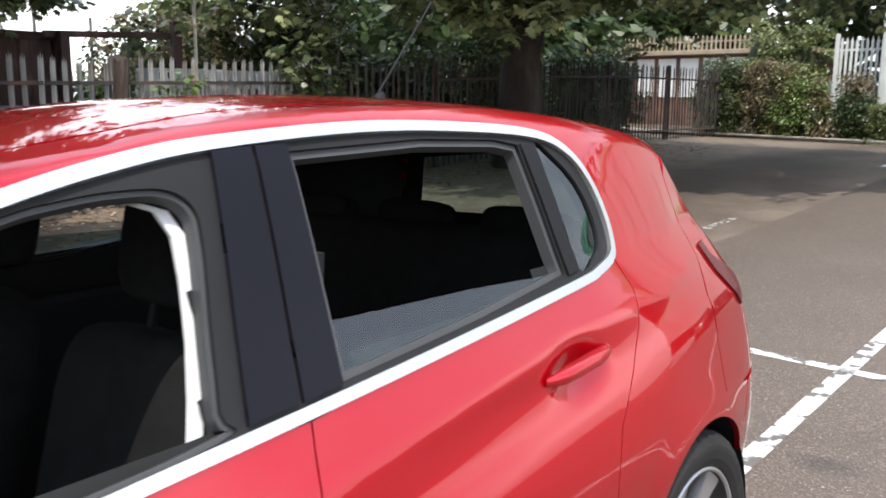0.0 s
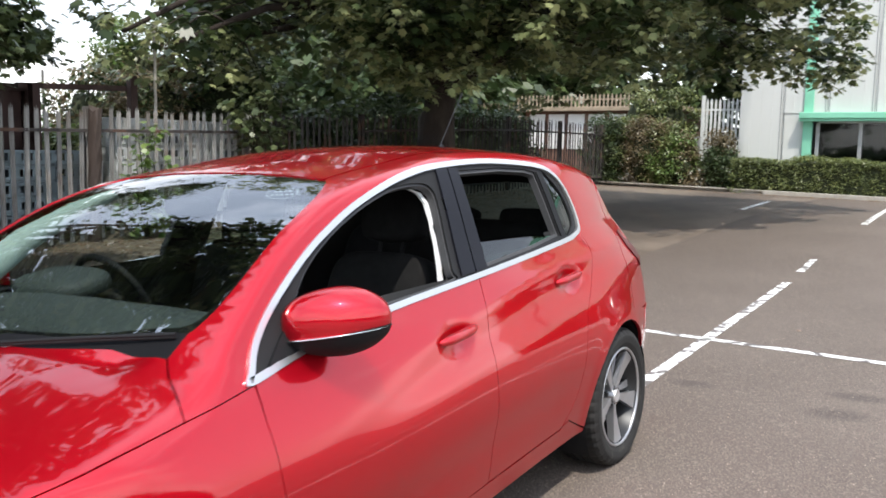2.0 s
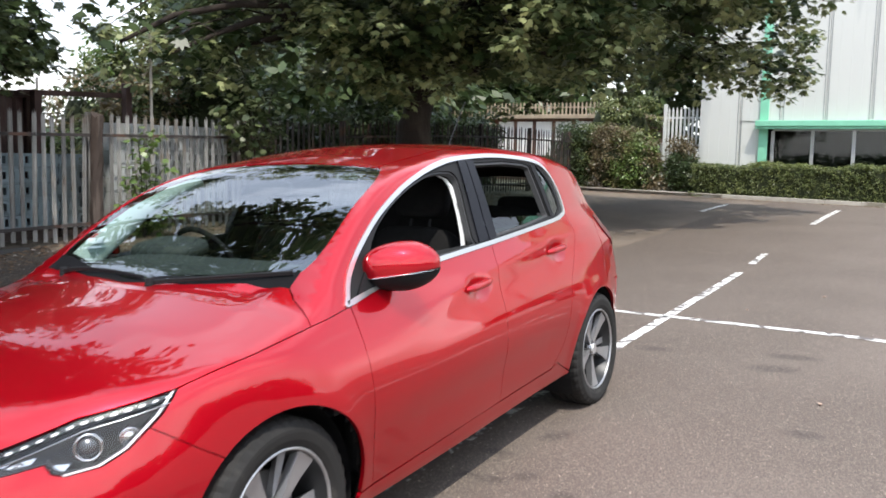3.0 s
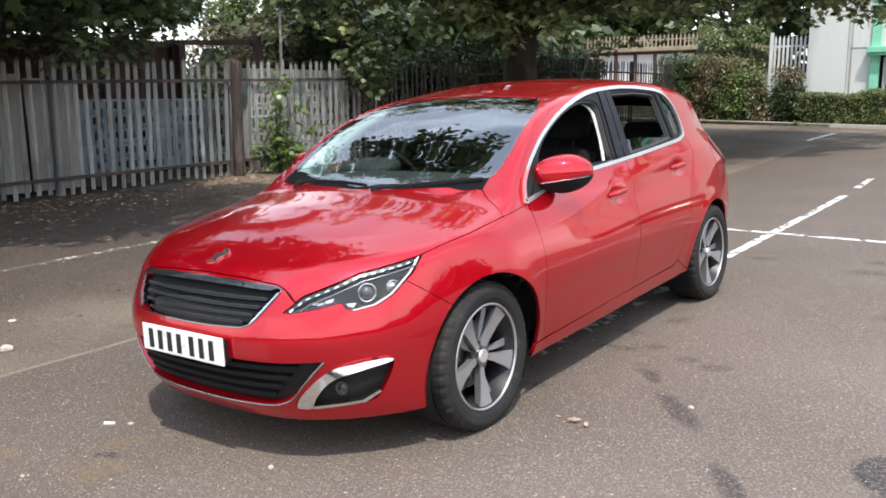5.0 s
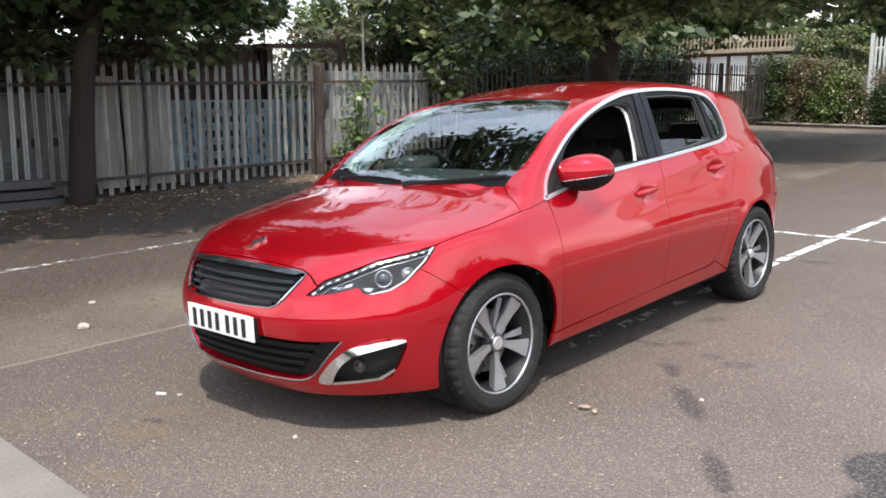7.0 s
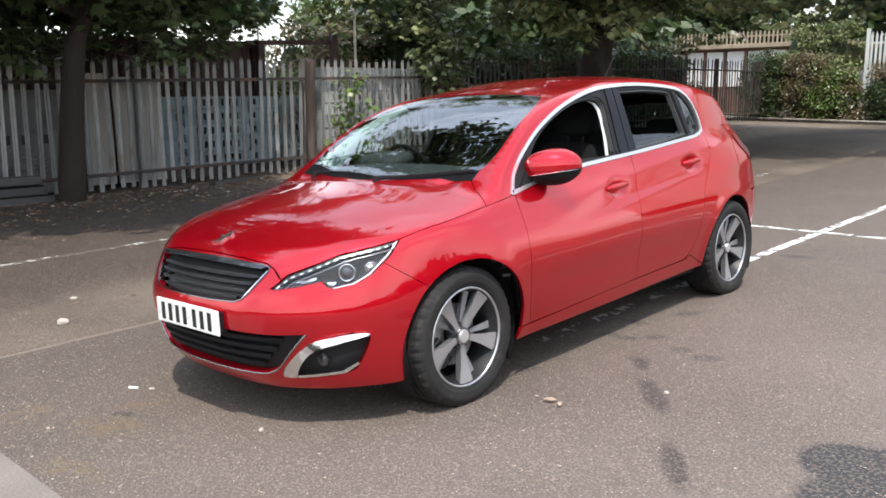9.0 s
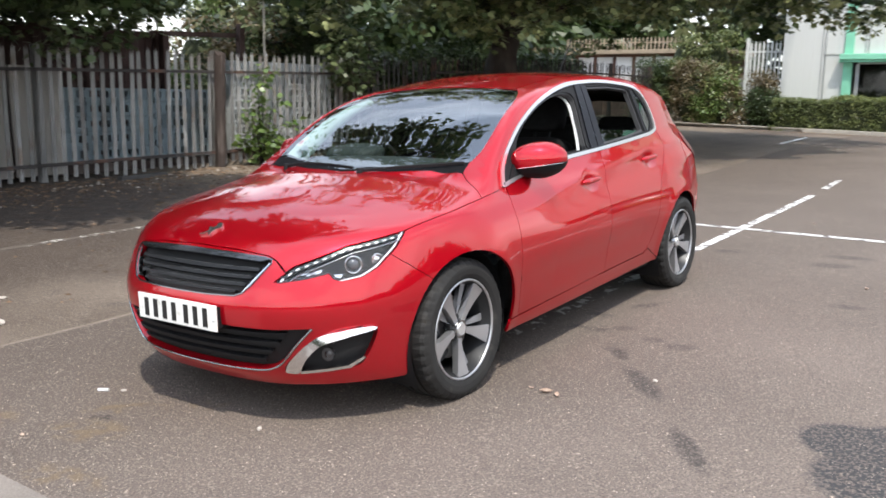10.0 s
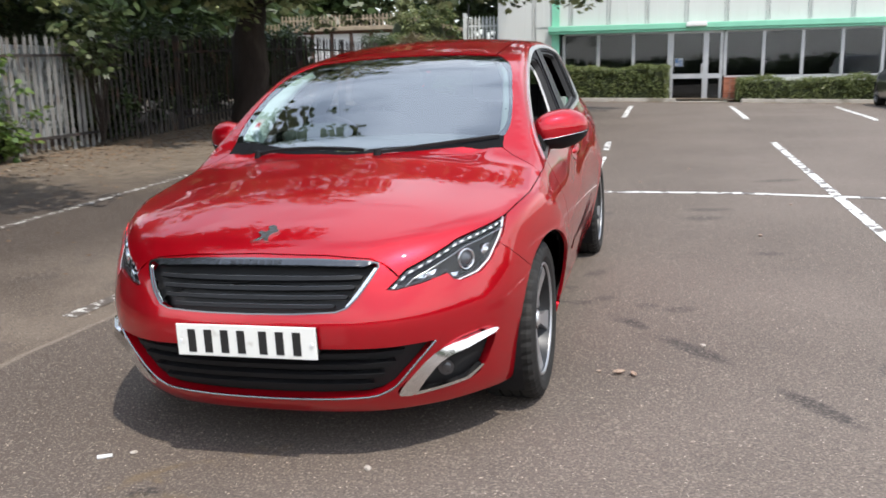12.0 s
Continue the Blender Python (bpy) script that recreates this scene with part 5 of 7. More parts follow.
    for v in bm.verts:
        x, y, z = v.co
        ex = 0.78
        x, z = math.copysign(abs(x) ** ex, x), math.copysign(abs(z) ** 0.75, z)
        y = y if y < 0 else y * 0.55
        taper = 1 - 0.28 * max(0, x) ** 2 - 0.10 * max(0, -x)
        v.co = (sx * (0.826 + 0.118 * x), 0.655 + 0.105 * y + 0.055 * x, 1.008 + 0.088 * z * taper + 0.006 * x)
    shell = part("door_mirror", bm, M_PAINT, car, "red door mirror housing over a black lower shell", smooth=True)
    bm = bmesh.new()
    bmesh.ops.create_uvsphere(bm, u_segments=28, v_segments=18, radius=1.0)
    for v in bm.verts:
        x, y, z = v.co
        x, z = math.copysign(abs(x) ** 0.78, x), math.copysign(abs(z) ** 0.75, z)
        y = y if y < 0 else y * 0.55
        taper = 1 - 0.28 * max(0, x) ** 2 - 0.10 * max(0, -x)
        z = min(z, -0.32 + 0.12 * x)
        v.co = (sx * (0.826 + 0.1195 * x), 0.655 + 0.1065 * y + 0.055 * x, 1.007 + 0.0895 * z * taper + 0.006 * x)
    part("lower_shell", bm, M_PLASTIC, shell, smooth=True)
    bm = bmesh.new()
    bmesh.ops.create_uvsphere(bm, u_segments=28, v_segments=8, radius=1.0)
    for v in bm.verts:
        x, y, z = v.co
        x = math.copysign(abs(x) ** 0.78, x)
        y = y if y < 0 else y * 0.3
        v.co = (sx * (0.830 + 0.114 * x), 0.650 + 0.107 * y + 0.055 * x, 0.979 + 0.005 * z + 0.016 * x)
    part("indicator_strip", bm, M_CHROME, shell, smooth=True)
    bm = bmesh.new()
    box(bm, *sorted((sx * 0.735, sx * 0.915)), 0.700, 0.706, 0.955, 1.062, 0.002)
    part("mirror_glass", bm, M_CHROME, shell)
    bm = bmesh.new()
    tube(bm, (sx * 0.70, 0.56, 0.945), (sx * 0.80, 0.645, 0.958), 0.030, 0.034, 12)
    part("mirror_arm", bm, M_PLASTIC, shell, smooth=True)

# badge and plate (plain shapes and bars)
c = cast("top", [(0, -0.66)])[0]
nn = slope(c[None])[0]
ax_v = Vector((0, nn[2], -nn[1])).normalized()
bm = bmesh.new()
outline = [(-0.040, -0.045), (-0.022, -0.030), (-0.010, -0.012), (-0.030, 0.004), (-0.026, 0.014), (-0.004, 0.008), (0.004, 0.022), (-0.006, 0.036), (0.010, 0.046), (0.026, 0.038), (0.034, 0.018),
           (0.040, 0.024), (0.040, 0.008), (0.024, -0.002), (0.016, -0.022), (0.024, -0.042), (0.008, -0.040), (0.000, -0.024), (-0.012, -0.040)]
slab(bm, outline, Vector(c) + Vector(nn) * 0.001, ((1, 0, 0), ax_v, Vector(nn)), 0.007)
part("badge", bm, M_BADGE, car, "chrome bonnet emblem as a plain shape")
bm = bmesh.new()
box(bm, -0.247, 0.247, -0.878, -0.870, 0.424, 0.531, 0.003)
plate = part("number_plate", bm, M_PLATE, car, "white front number plate with dark bars")
for x0 in (-0.214, -0.155, -0.096, -0.037, 0.040, 0.099, 0.158):
    bm = bmesh.new()
    box(bm, x0 + 0.009, x0 + 0.037, -0.8795, -0.8775, 0.437, 0.514)
    part("character_bar", bm, M_BLACK, plate)
for x0 in (-0.232, 0.232):
    bm = bmesh.new()
    tube(bm, (x0, -0.882, 0.475), (x0, -0.877, 0.475), 0.006, 0.006, 10)
    part("screw_cap", bm, M_STICKER, plate)
bm = bmesh.new()
box(bm, -0.24, 0.24, -0.870, -0.82, 0.435, 0.52)
part("plate_holder", bm, M_PLASTIC, plate)

# aerial
q = cast("top", [(0, 2.385)])[0]
aerial = ribbon("aerial", [q + np.array((-t * 0.05, t * 0.29, 0.02 + t * 0.265)) for t in (0, 0.5, 1)], 0.0032, M_PLASTIC, car)
bm = bmesh.new()
tube(bm, q - (0, 0.0, 0.004), q + np.array((0, 0.022, 0.03)), 0.026, 0.009, 14)
part("aerial_base", bm, M_PLASTIC, aerial, smooth=True)

# ---- what lies inside the panels: dark shell, floor, wheel housings
ys = np.concatenate([np.linspace(-0.80, 0.2, 34), np.linspace(0.23, 2.9, 90), np.linspace(2.93, 3.34, 14)])
an = np.linspace(-math.pi, math.pi, 121)
YY, AA = np.meshgrid(ys, an, indexing="ij")
zc = np.interp(YY, [-0.8, -0.5, 0.3, 3.4], [0.45, 0.5, 0.6, 0.6])
eye = np.stack([0 * YY, YY, zc], -1).reshape(-1, 3)
way = np.stack([np.sin(AA), 0 * AA, np.cos(AA)], -1).reshape(-1, 3)
P = meet(eye, way, 2.0, 0.0)
P = P - slope(P) * 0.034
G = P.reshape(len(ys), len(an), 3)
mid = (G[:-1, :-1] + G[1:, :-1] + G[:-1, 1:] + G[1:, 1:]) / 4
mf = mid.reshape(-1, 3)
syz, sxy, sxz = mf[:, 1:], np.stack([np.abs(mf[:, 0]), mf[:, 1]], 1), np.stack([np.abs(mf[:, 0]), mf[:, 2]], 1)
gone = np.zeros(len(mf), bool)
for o in (WIN_F, WIN_R, WIN_Q):
    gone |= within(syz, o) & (np.abs(mf[:, 0]) > 0.45)
gone |= within(sxy, SCREEN + [(0, 1.02)]) & (mf[:, 2] > 0.9)
gone |= within(sxz, [(0, 1.30), (0.43, 1.28), (0.55, 1.08), (0.53, 1.0), (0, 0.99)]) & (mf[:, 1] > 2.9)
for ya in AXLES:
    gone |= (np.hypot(mf[:, 1] - ya, mf[:, 2] - HUB_Z) < ARCH + 0.012) & (np.abs(mf[:, 0]) > 0.3)
idx = np.arange(len(ys) * len(an)).reshape(len(ys), len(an))
quads = np.stack([idx[:-1, :-1], idx[1:, :-1], idx[1:, 1:], idx[:-1, 1:]], -1).reshape(-1, 4)[~gone]
me = bpy.data.meshes.new("inner_shell")
me.from_pydata(P.tolist(), [], quads.tolist())
me.materials.append(M_INNER)
me.shade_smooth()
ob = new("inner_shell", me)
ob.parent = car
for ya in AXLES:
    for sx in (1, -1):
        bm = bmesh.new()
        ringv = [[bm.verts.new((sx * xx, ya + (ARCH + 0.004) * math.sin(t), HUB_Z + (ARCH + 0.004) * math.cos(t))) for t in np.linspace(-2.1, 2.1, 30)] for xx in (0.52, 0.80)]
        for i in range(29):
            bm.faces.new((ringv[0][i], ringv[0][i + 1], ringv[1][i + 1], ringv[1][i]))
        bm.faces.new(ringv[0])
        part("wheel_housing", bm, M_PLASTIC, car)
bm = bmesh.new()
box(bm, -0.70, 0.70, 0.42, 2.2, 0.19, 0.26, 0.02)
part("floor_pan", bm, M_INNER, car)

# ---- cabin
def cushion(x, y, z, sx_, sy_, sz_, lean=0.0, power=0.45):
    """A stuffed, rounded block."""
    bm = bmesh.new()
    bmesh.ops.create_uvsphere(bm, u_segments=24, v_segments=16, radius=1.0)
    rot = Matrix.Rotation(radians(lean), 3, "X")
    for v in bm.verts:
        c = Vector([math.copysign(abs(k) ** power, k) for k in v.co])
        v.co = rot @ Vector((c.x * sx_, c.y * sy_, c.z * sz_)) + Vector((x, y, z))
    return bm


for sx in (1, -1):
    seat = part("front_seat", cushion(sx * 0.36, 1.10, 0.55, 0.25, 0.27, 0.09), M_SEAT, car, "charcoal cloth front seat", smooth=True)
    part("backrest", cushion(sx * 0.36, 1.42, 0.805, 0.235, 0.075, 0.27, -16), M_SEAT, seat, smooth=True)
    part("headrest", cushion(sx * 0.36, 1.54, 1.20, 0.135, 0.05, 0.10, -12), M_SEAT, seat, smooth=True)
    for dx in (-0.05, 0.05):
        bm = bmesh.new()
        tube(bm, (sx * 0.36 + dx, 1.49, 1.02), (sx * 0.36 + dx, 1.545, 1.20), 0.007)
        part("headrest_post", bm, M_PLASTIC, seat)
bench = part("rear_bench", cushion(0, 2.08, 0.56, 0.62, 0.25, 0.10), M_SEAT, car, smooth=True)
part("backrest", cushion(0, 2.42, 0.84, 0.62, 0.08, 0.28, -22), M_SEAT, bench, smooth=True)
for x in (-0.38, 0.0, 0.38):
    part("headrest", cushion(x, 2.52, 1.10, 0.13, 0.045, 0.06, -15), M_SEAT, bench, smooth=True)
bm = bmesh.new()
pts = [(0.30, 0.955), (0.42, 1.005), (0.58, 1.015), (0.72, 0.985), (0.80, 0.90), (0.80, 0.60), (0.30, 0.55)]
rows = [[bm.verts.new((x, y + 0.06 * (1 - (x / 0.66) ** 2) * -1, z - 0.06 * (x / 0.66) ** 4)) for y, z in pts] for x in np.linspace(-0.67, 0.67, 15)]
for a, b in zip(rows, rows[1:]):
    for k in range(len(pts)):
        bm.faces.new((a[k], a[(k + 1) % len(pts)], b[(k + 1) % len(pts)], b[k]))
bmesh.ops.bevel(bm, geom=[e for e in bm.edges if abs(e.verts[0].co.x - e.verts[1].co.x) > 0.01], offset=0.02, segments=3, affect="EDGES")
dash = part("dashboard", bm, M_DASH, car, "dark grey-green dashboard", smooth=True)
part("instrument_hood", cushion(-0.36, 0.66, 1.015, 0.17, 0.12, 0.045, 8, 0.7), M_DASH, dash, smooth=True)
bm = bmesh.new()
ringp = []
for i in range(40):
    t = math.tau * i / 40
    ringp.append([bm.verts.new((-0.36 + (0.178 + 0.014 * math.cos(s)) * math.cos(t), 0.86 + 0.014 * math.sin(s) - 0.42 * 0.178 * math.sin(t) * -1 * -1, 0.93 + (0.178 + 0.014 * math.cos(s)) * math.sin(t) * 0.9)) for s in (math.tau * k / 8 for k in range(8))])
for i in range(40):
    for k in range(8):
        bm.faces.new((ringp[i][k], ringp[i][(k + 1) % 8], ringp[(i + 1) % 40][(k + 1) % 8], ringp[(i + 1) % 40][k]))
wheel_s = part("steering_wheel", bm, M_PLASTIC, car, smooth=True)
part("steering_boss", cushion(-0.36, 0.84, 0.92, 0.09, 0.03, 0.06, 20, 0.7), M_PLASTIC, wheel_s, smooth=True)
part("rear_view_mirror", cushion(0.0, 0.90, 1.265, 0.115, 0.02, 0.035, 0, 0.5), M_PLASTIC, car, smooth=True)
for sx in (1, -1):
    q0 = cast("top", [(0.622, 0.36), (0.628, 0.47), (0.600, 0.66), (0.560, 0.84), (0.505, 0.97)])
    bm = bmesh.new()
    rows = []
    for k, a in enumerate(q0):
        a, g = Vector(a) - Vector((0.004, 0, 0.024)), 1.0 - 0.17 * k
        rows.append([bm.verts.new((sx * v.x, v.y, v.z)) for v in (a, a + g * Vector((-0.040, 0.015, -0.030)), a + g * Vector((-0.060, 0.05, -0.085)), a + g * Vector((-0.02, 0.09, -0.10)))])
    for a, b in zip(rows, rows[1:]):
        for k in (0, 1, 2):
            bm.faces.new((a[k], a[k + 1], b[k + 1], b[k]))
    part("pillar_lining", bm, M_TRIM, car, smooth=True)
    bm = bmesh.new()
    box(bm, *sorted((sx * 0.70, sx * 0.76)), 0.45, 2.2, 0.3, 0.93, 0.02)
    part("door_lining", bm, M_INNER, car)
    bm = bmesh.new()
    tube(bm, (sx * 0.60, 1.62, 1.20), (sx * 0.60, 1.55, 0.62), 0.022, 0.022, 8)
    part("seat_belt", bm, M_RUBBER, car)
# stickers on the windscreen
skin("sticker", "top", [(-0.590, 0.42), (-0.545, 0.41), (-0.54, 0.48), (-0.575, 0.49)], M_STICKER, car, h=0.03, off=-0.006, skirt=0)
skin("sticker", "top", [(-0.580, 0.435), (-0.555, 0.43), (-0.552, 0.455), (-0.571, 0.46)], M_STICKER_RED, car, h=0.03, off=-0.0045, skirt=0)
def oval(k):
    return [(0.425 + k * (0.048 * math.cos(t) + 0.030 * math.sin(t)), 0.885 + k * (0.018 * math.cos(t) - 0.040 * math.sin(t))) for t in (math.tau * i / 40 for i in range(40))]


ring = skin("sticker", "top", oval(1.0), M_STICKER_PALE, car, holes=[oval(0.93)], h=0.012, off=-0.005, skirt=0, label="oval window sticker with pale bars")
for v, n in ((-0.3, 4), (0.3, 5)):
    for k in range(n):
        u = (k - (n - 1) / 2) * 0.30
        pts = [(0.425 + 0.048 * a + 0.030 * b, 0.885 + 0.018 * a - 0.040 * b) for a, b in ((u - 0.09, v - 0.13), (u + 0.09, v - 0.13), (u + 0.09, v + 0.13), (u - 0.09, v + 0.13))]
        skin("letter_bar", "top", pts, M_STICKER_PALE, ring, h=0.01, off=-0.005, skirt=0)

# ---- wheels
TYRE_R, RIM_R = 0.312, 0.222


def make_wheel():
    """A tyre with tread and a five-spoke alloy, facing +x, with the hub at the origin."""
    w = new("wheel")
    bm = bmesh.new()
    prof = [(-0.10, 0.222), (-0.112, 0.245), (-0.114, 0.275), (-0.100, 0.302), (-0.085, 0.310), (-0.045, 0.312), (-0.043, 0.305), (-0.034, 0.305), (-0.032, 0.312), (-0.004, 0.312), (-0.004, 0.305),
            (0.006, 0.305), (0.006, 0.312), (0.034, 0.312), (0.036, 0.305), (0.045, 0.305), (0.047, 0.312), (0.085, 0.310), (0.100, 0.302), (0.113, 0.278), (0.114, 0.268), (0.111, 0.245), (0.104, 0.230), (0.096, 0.219)]
    N = 120
    rings = []
    for i in range(N):
        t = math.tau * i / N
        cut = 0.005 if i % 3 == 0 else 0.0
        ring = []
        for px, pr in prof:
            r = pr - (cut if (abs(px) > 0.05 and pr > 0.300) else 0.0)
            ring.append(bm.verts.new((px, r * math.sin(t), r * math.cos(t))))
        rings.append(ring)
    for i in range(N):
        a, b = rings[i], rings[(i + 1) % N]
        for k in range(len(prof) - 1):
            bm.faces.new((a[k], a[k + 1], b[k + 1], b[k]))
    part("tyre", bm, M_TYRE, w, "dusty black road tyre", smooth=False)
    bm = bmesh.new()
    prof = [(0.100, 0.223), (0.104, 0.220), (0.103, 0.2145), (0.096, 0.2125)]
    prof_in = [(0.096, 0.2125), (0.06, 0.198), (0.0, 0.185), (-0.09, 0.195), (-0.10, 0.222)]
    for prf, nm, mt in ((prof, "rim_edge", M_SPOKE), (prof_in, "rim_barrel", M_RIM_DARK)):
        bm = bmesh.new()
        rings = [[bm.verts.new((px, pr * math.sin(math.tau * i / 72), pr * math.cos(math.tau * i / 72))) for px, pr in prf] for i in range(72)]
        for i in range(72):
            a, b = rings[i], rings[(i + 1) % 72]
            for k in range(len(prf) - 1):
                bm.faces.new((a[k], a[k + 1], b[k + 1], b[k]))
        part(nm, bm, mt, w, smooth=True)
    for s in range(5):
        t = math.tau * s / 5
        for kind in (0, 1):
            bm = bmesh.new()
            if kind == 0:  # machined blade, widening outwards, its end cut aslant
                edge = [(0.030, -0.014), (0.030, 0.014), (0.08, 0.016), (0.14, 0.026), (0.204, 0.045), (0.211, 0.040), (0.213, -0.034), (0.206, -0.041), (0.14, -0.024), (0.08, -0.015)]
                face, back, mt = lambda r: 0.070 + 0.020 * (r / 0.21) ** 2, 0.035, M_SPOKE
            else:  # second arm beside it, set back
                edge = [(0.045, -0.018), (0.075, -0.036), (0.13, -0.064), (0.203, -0.100), (0.209, -0.060), (0.14, -0.036), (0.08, -0.021)]
                face, back, mt = lambda r: 0.044 + 0.014 * (r / 0.21) ** 2, 0.03, M_SPOKE_SIDE
            front_v = [bm.verts.new((face(r), q, r)) for r, q in edge]
            back_v = [bm.verts.new((face(r) - back, q * 0.8, r)) for r, q in edge]
            ff = bm.faces.new(front_v)
            bm.faces.new(back_v[::-1])
            for i in range(len(edge)):
                j = (i + 1) % len(edge)
                bm.faces.new((front_v[i], back_v[i], back_v[j], front_v[j]))
            bmesh.ops.bevel(bm, geom=list(ff.edges), offset=0.003, segments=2, affect="EDGES")
            bmesh.ops.rotate(bm, verts=bm.verts, cent=(0, 0, 0), matrix=Matrix.Rotation(t, 3, "X"))
            part("spoke" if kind == 0 else "spoke_arm", bm, mt, w)
    bm = bmesh.new()
    tube(bm, (0.03, 0, 0), (0.078, 0, 0), 0.055, 0.040, 30)
    part("hub", bm, M_BOWL, w)
    bm = bmesh.new()
    tube(bm, (0.078, 0, 0), (0.084, 0, 0), 0.030, 0.027, 30)
    part("hub_cap", bm, M_RIM, w, "plain silver centre cap")
    for s in range(5):
        t = math.tau * (s + 0.5) / 5
        bm = bmesh.new()
        tube(bm, (0.03, 0.054 * math.sin(t), 0.054 * math.cos(t)), (0.062, 0.054 * math.sin(t), 0.054 * math.cos(t)), 0.0095, 0.0095, 6)
        part("wheel_bolt", bm, M_RIM_DARK, w)
    bm = bmesh.new()
    tube(bm, (-0.01, 0, 0), (0.012, 0, 0), 0.140, 0.140, 40)
    part("brake_disc", bm, M_DISC, w)
    bm = bmesh.new()
    box(bm, -0.04, 0.03, -0.145, -0.075, -0.07, 0.07, 0.012)
    part("brake_caliper", bm, M_RIM_DARK, w)
    return w


wheel = make_wheel()
wheel.parent = car
wheel.matrix_basis = pose(0.728, -0.008, 0.317, 36, 0, 0)
for x, y, rx, rz in ((0.716, AXLES[1], 36, 0), (-0.728, 0.0, 40, 180), (-0.716, AXLES[1], 10, 180)):
    w2 = copy_thing(wheel, pose(x, y, 0.317, rx, 0, rz))
    w2.parent = car
for w2 in [o for o in car.children if o.name.startswith("wheel") and not o.data]:
    w2.empty_display_size = 0.05


# ---- palisade fence along the yard
FX = -8.2


def make_paling(pale):
    thin = 1.0 if pale else 0.8
    """One W-section paling with a split, pointed head."""
    bm = bmesh.new()
    prof = [(-0.034, 0.0), (-0.022, 0.012), (-0.008, 0.002), (0.008, 0.002), (0.022, 0.012), (0.034, 0.0)]
    z = [0.03, 1.66, 1.70, 1.80]
    rows = []
    for k, h in enumerate(z):
        if k < 3:
            rows.append([bm.verts.new((dx, u * thin, h + (0.0 if k < 2 else 0.04 * (1 - abs(u) / 0.034)))) for u, dx in prof])
    for a, b in zip(rows, rows[1:]):
        for i in range(5):
            bm.faces.new((a[i], a[i + 1], b[i + 1], b[i]))
    for i, j, u in ((0, 2, -0.026), (3, 5, 0.026), (2, 3, 0.0)):
        tip = bm.verts.new((0.004, u * thin, 1.82 if u == 0 else 1.79))
        for q in range(i, j):
            bm.faces.new((rows[2][q], rows[2][q + 1], tip))
    geom = bmesh.ops.extrude_face_region(bm, geom=bm.faces[:])
    bmesh.ops.translate(bm, verts=[v for v in geom["geom"] if isinstance(v, bmesh.types.BMVert)], vec=(-0.004, 0, 0))
    return mesh_of(bm, "paling", M_PALE_STEEL if pale else M_RUST_SHADE_STEEL)


pales = {True: make_paling(True), False: make_paling(False)}
rng = random.Random(7)
# far run's darkness is partly the tree's shadow, put into its steel colour
for y0, y1, pale in ((-5.6, 9.6, True), (9.6, 25.2, False)):
    fence = thing("palisade_fence", "weathered galvanised palisade fence with pointed palings" if pale else "dark rusty palisade fence with pointed palings, tree shadow in its colour", "fence", kind="structure")
    y = y0
    while y < y1:
        ob = new("paling", pales[pale])
        ob.parent = fence
        ob.matrix_basis = pose(FX + rng.uniform(-0.006, 0.006), y, ground_z(FX, y) + rng.uniform(-0.035, 0.035), rng.uniform(-0.9, 0.9), rng.uniform(-1, 1), rng.uniform(-5, 5))
        y += 0.155
    y = 0.31 - 5.88 if pale else 9.15 + 2.94
    while y < y1:
        bm = bmesh.new()
        zg_ = ground_z(FX, y)
        box(bm, FX - 0.10, FX - 0.085, y - 0.05, y + 0.05, zg_ - 0.3, zg_ + 1.82)
        box(bm, FX - 0.035, FX - 0.02, y - 0.05, y + 0.05, zg_ - 0.3, zg_ + 1.82)
        box(bm, FX - 0.085, FX - 0.035, y - 0.006, y + 0.006, zg_ - 0.3, zg_ + 1.82)
        part("post", bm, M_PALE_STEEL if pale else M_RUST_SHADE_STEEL, fence)
        for h in (0.24, 1.50):
            bm = bmesh.new()
            ya, yb = y, min(y + 2.94, y1)
            za, zb = ground_z(FX, ya) + h, ground_z(FX, yb) + h
            slab(bm, [(0, -0.018), (1, -0.018 + zb - za), (1, 0.018 + zb - za), (0, 0.018)], (FX + 0.030, ya, za), ((0, yb - ya, 0), (0, 0, 1), (-1, 0, 0)), 0.008)
            slab(bm, [(0, -0.026), (1, -0.026 + zb - za), (1, -0.018 + zb - za), (0, -0.018)], (FX + 0.060, ya, za), ((0, yb - ya, 0), (0, 0, 1), (-1, 0, 0)), 0.038)
            part("rail", bm, M_RUST_SHADE_STEEL, fence)
        y += 2.94


def rough_post(name, x, y, r, h, mat, label, lean=(0.0, 0.0), category="post"):
    """A split, uneven timber post."""
    bm = bmesh.new()
    rr = random.Random(int(1000 * (x + y)))
    n, rows = 12, []
    for k in range(12):
        t = k / 11
        rows.append([bm.verts.new((x + lean[0] * t + r * (1 + rr.uniform(-0.18, 0.18)) * math.cos(math.tau * i / n), y + lean[1] * t + r * (1 + rr.uniform(-0.18, 0.18)) * math.sin(math.tau * i / n),
                                   ground_z(x, y) - 0.1 + (h + 0.1) * t + (rr.uniform(-0.08, 0.04) if k == 11 else 0))) for i in range(n)])
    for a, b in zip(rows, rows[1:]):
        for i in range(n):
            bm.faces.new((a[i], a[(i + 1) % n], b[(i + 1) % n], b[i]))
    bm.faces.new(rows[-1])
    return solo(name, bm, mat, label, category)


rough_post("timber_post", FX + 0.07, 6.16, 0.085, 1.80, M_WOOD, "split weathered brown timber post beside the fence", (0.0, 0.06))

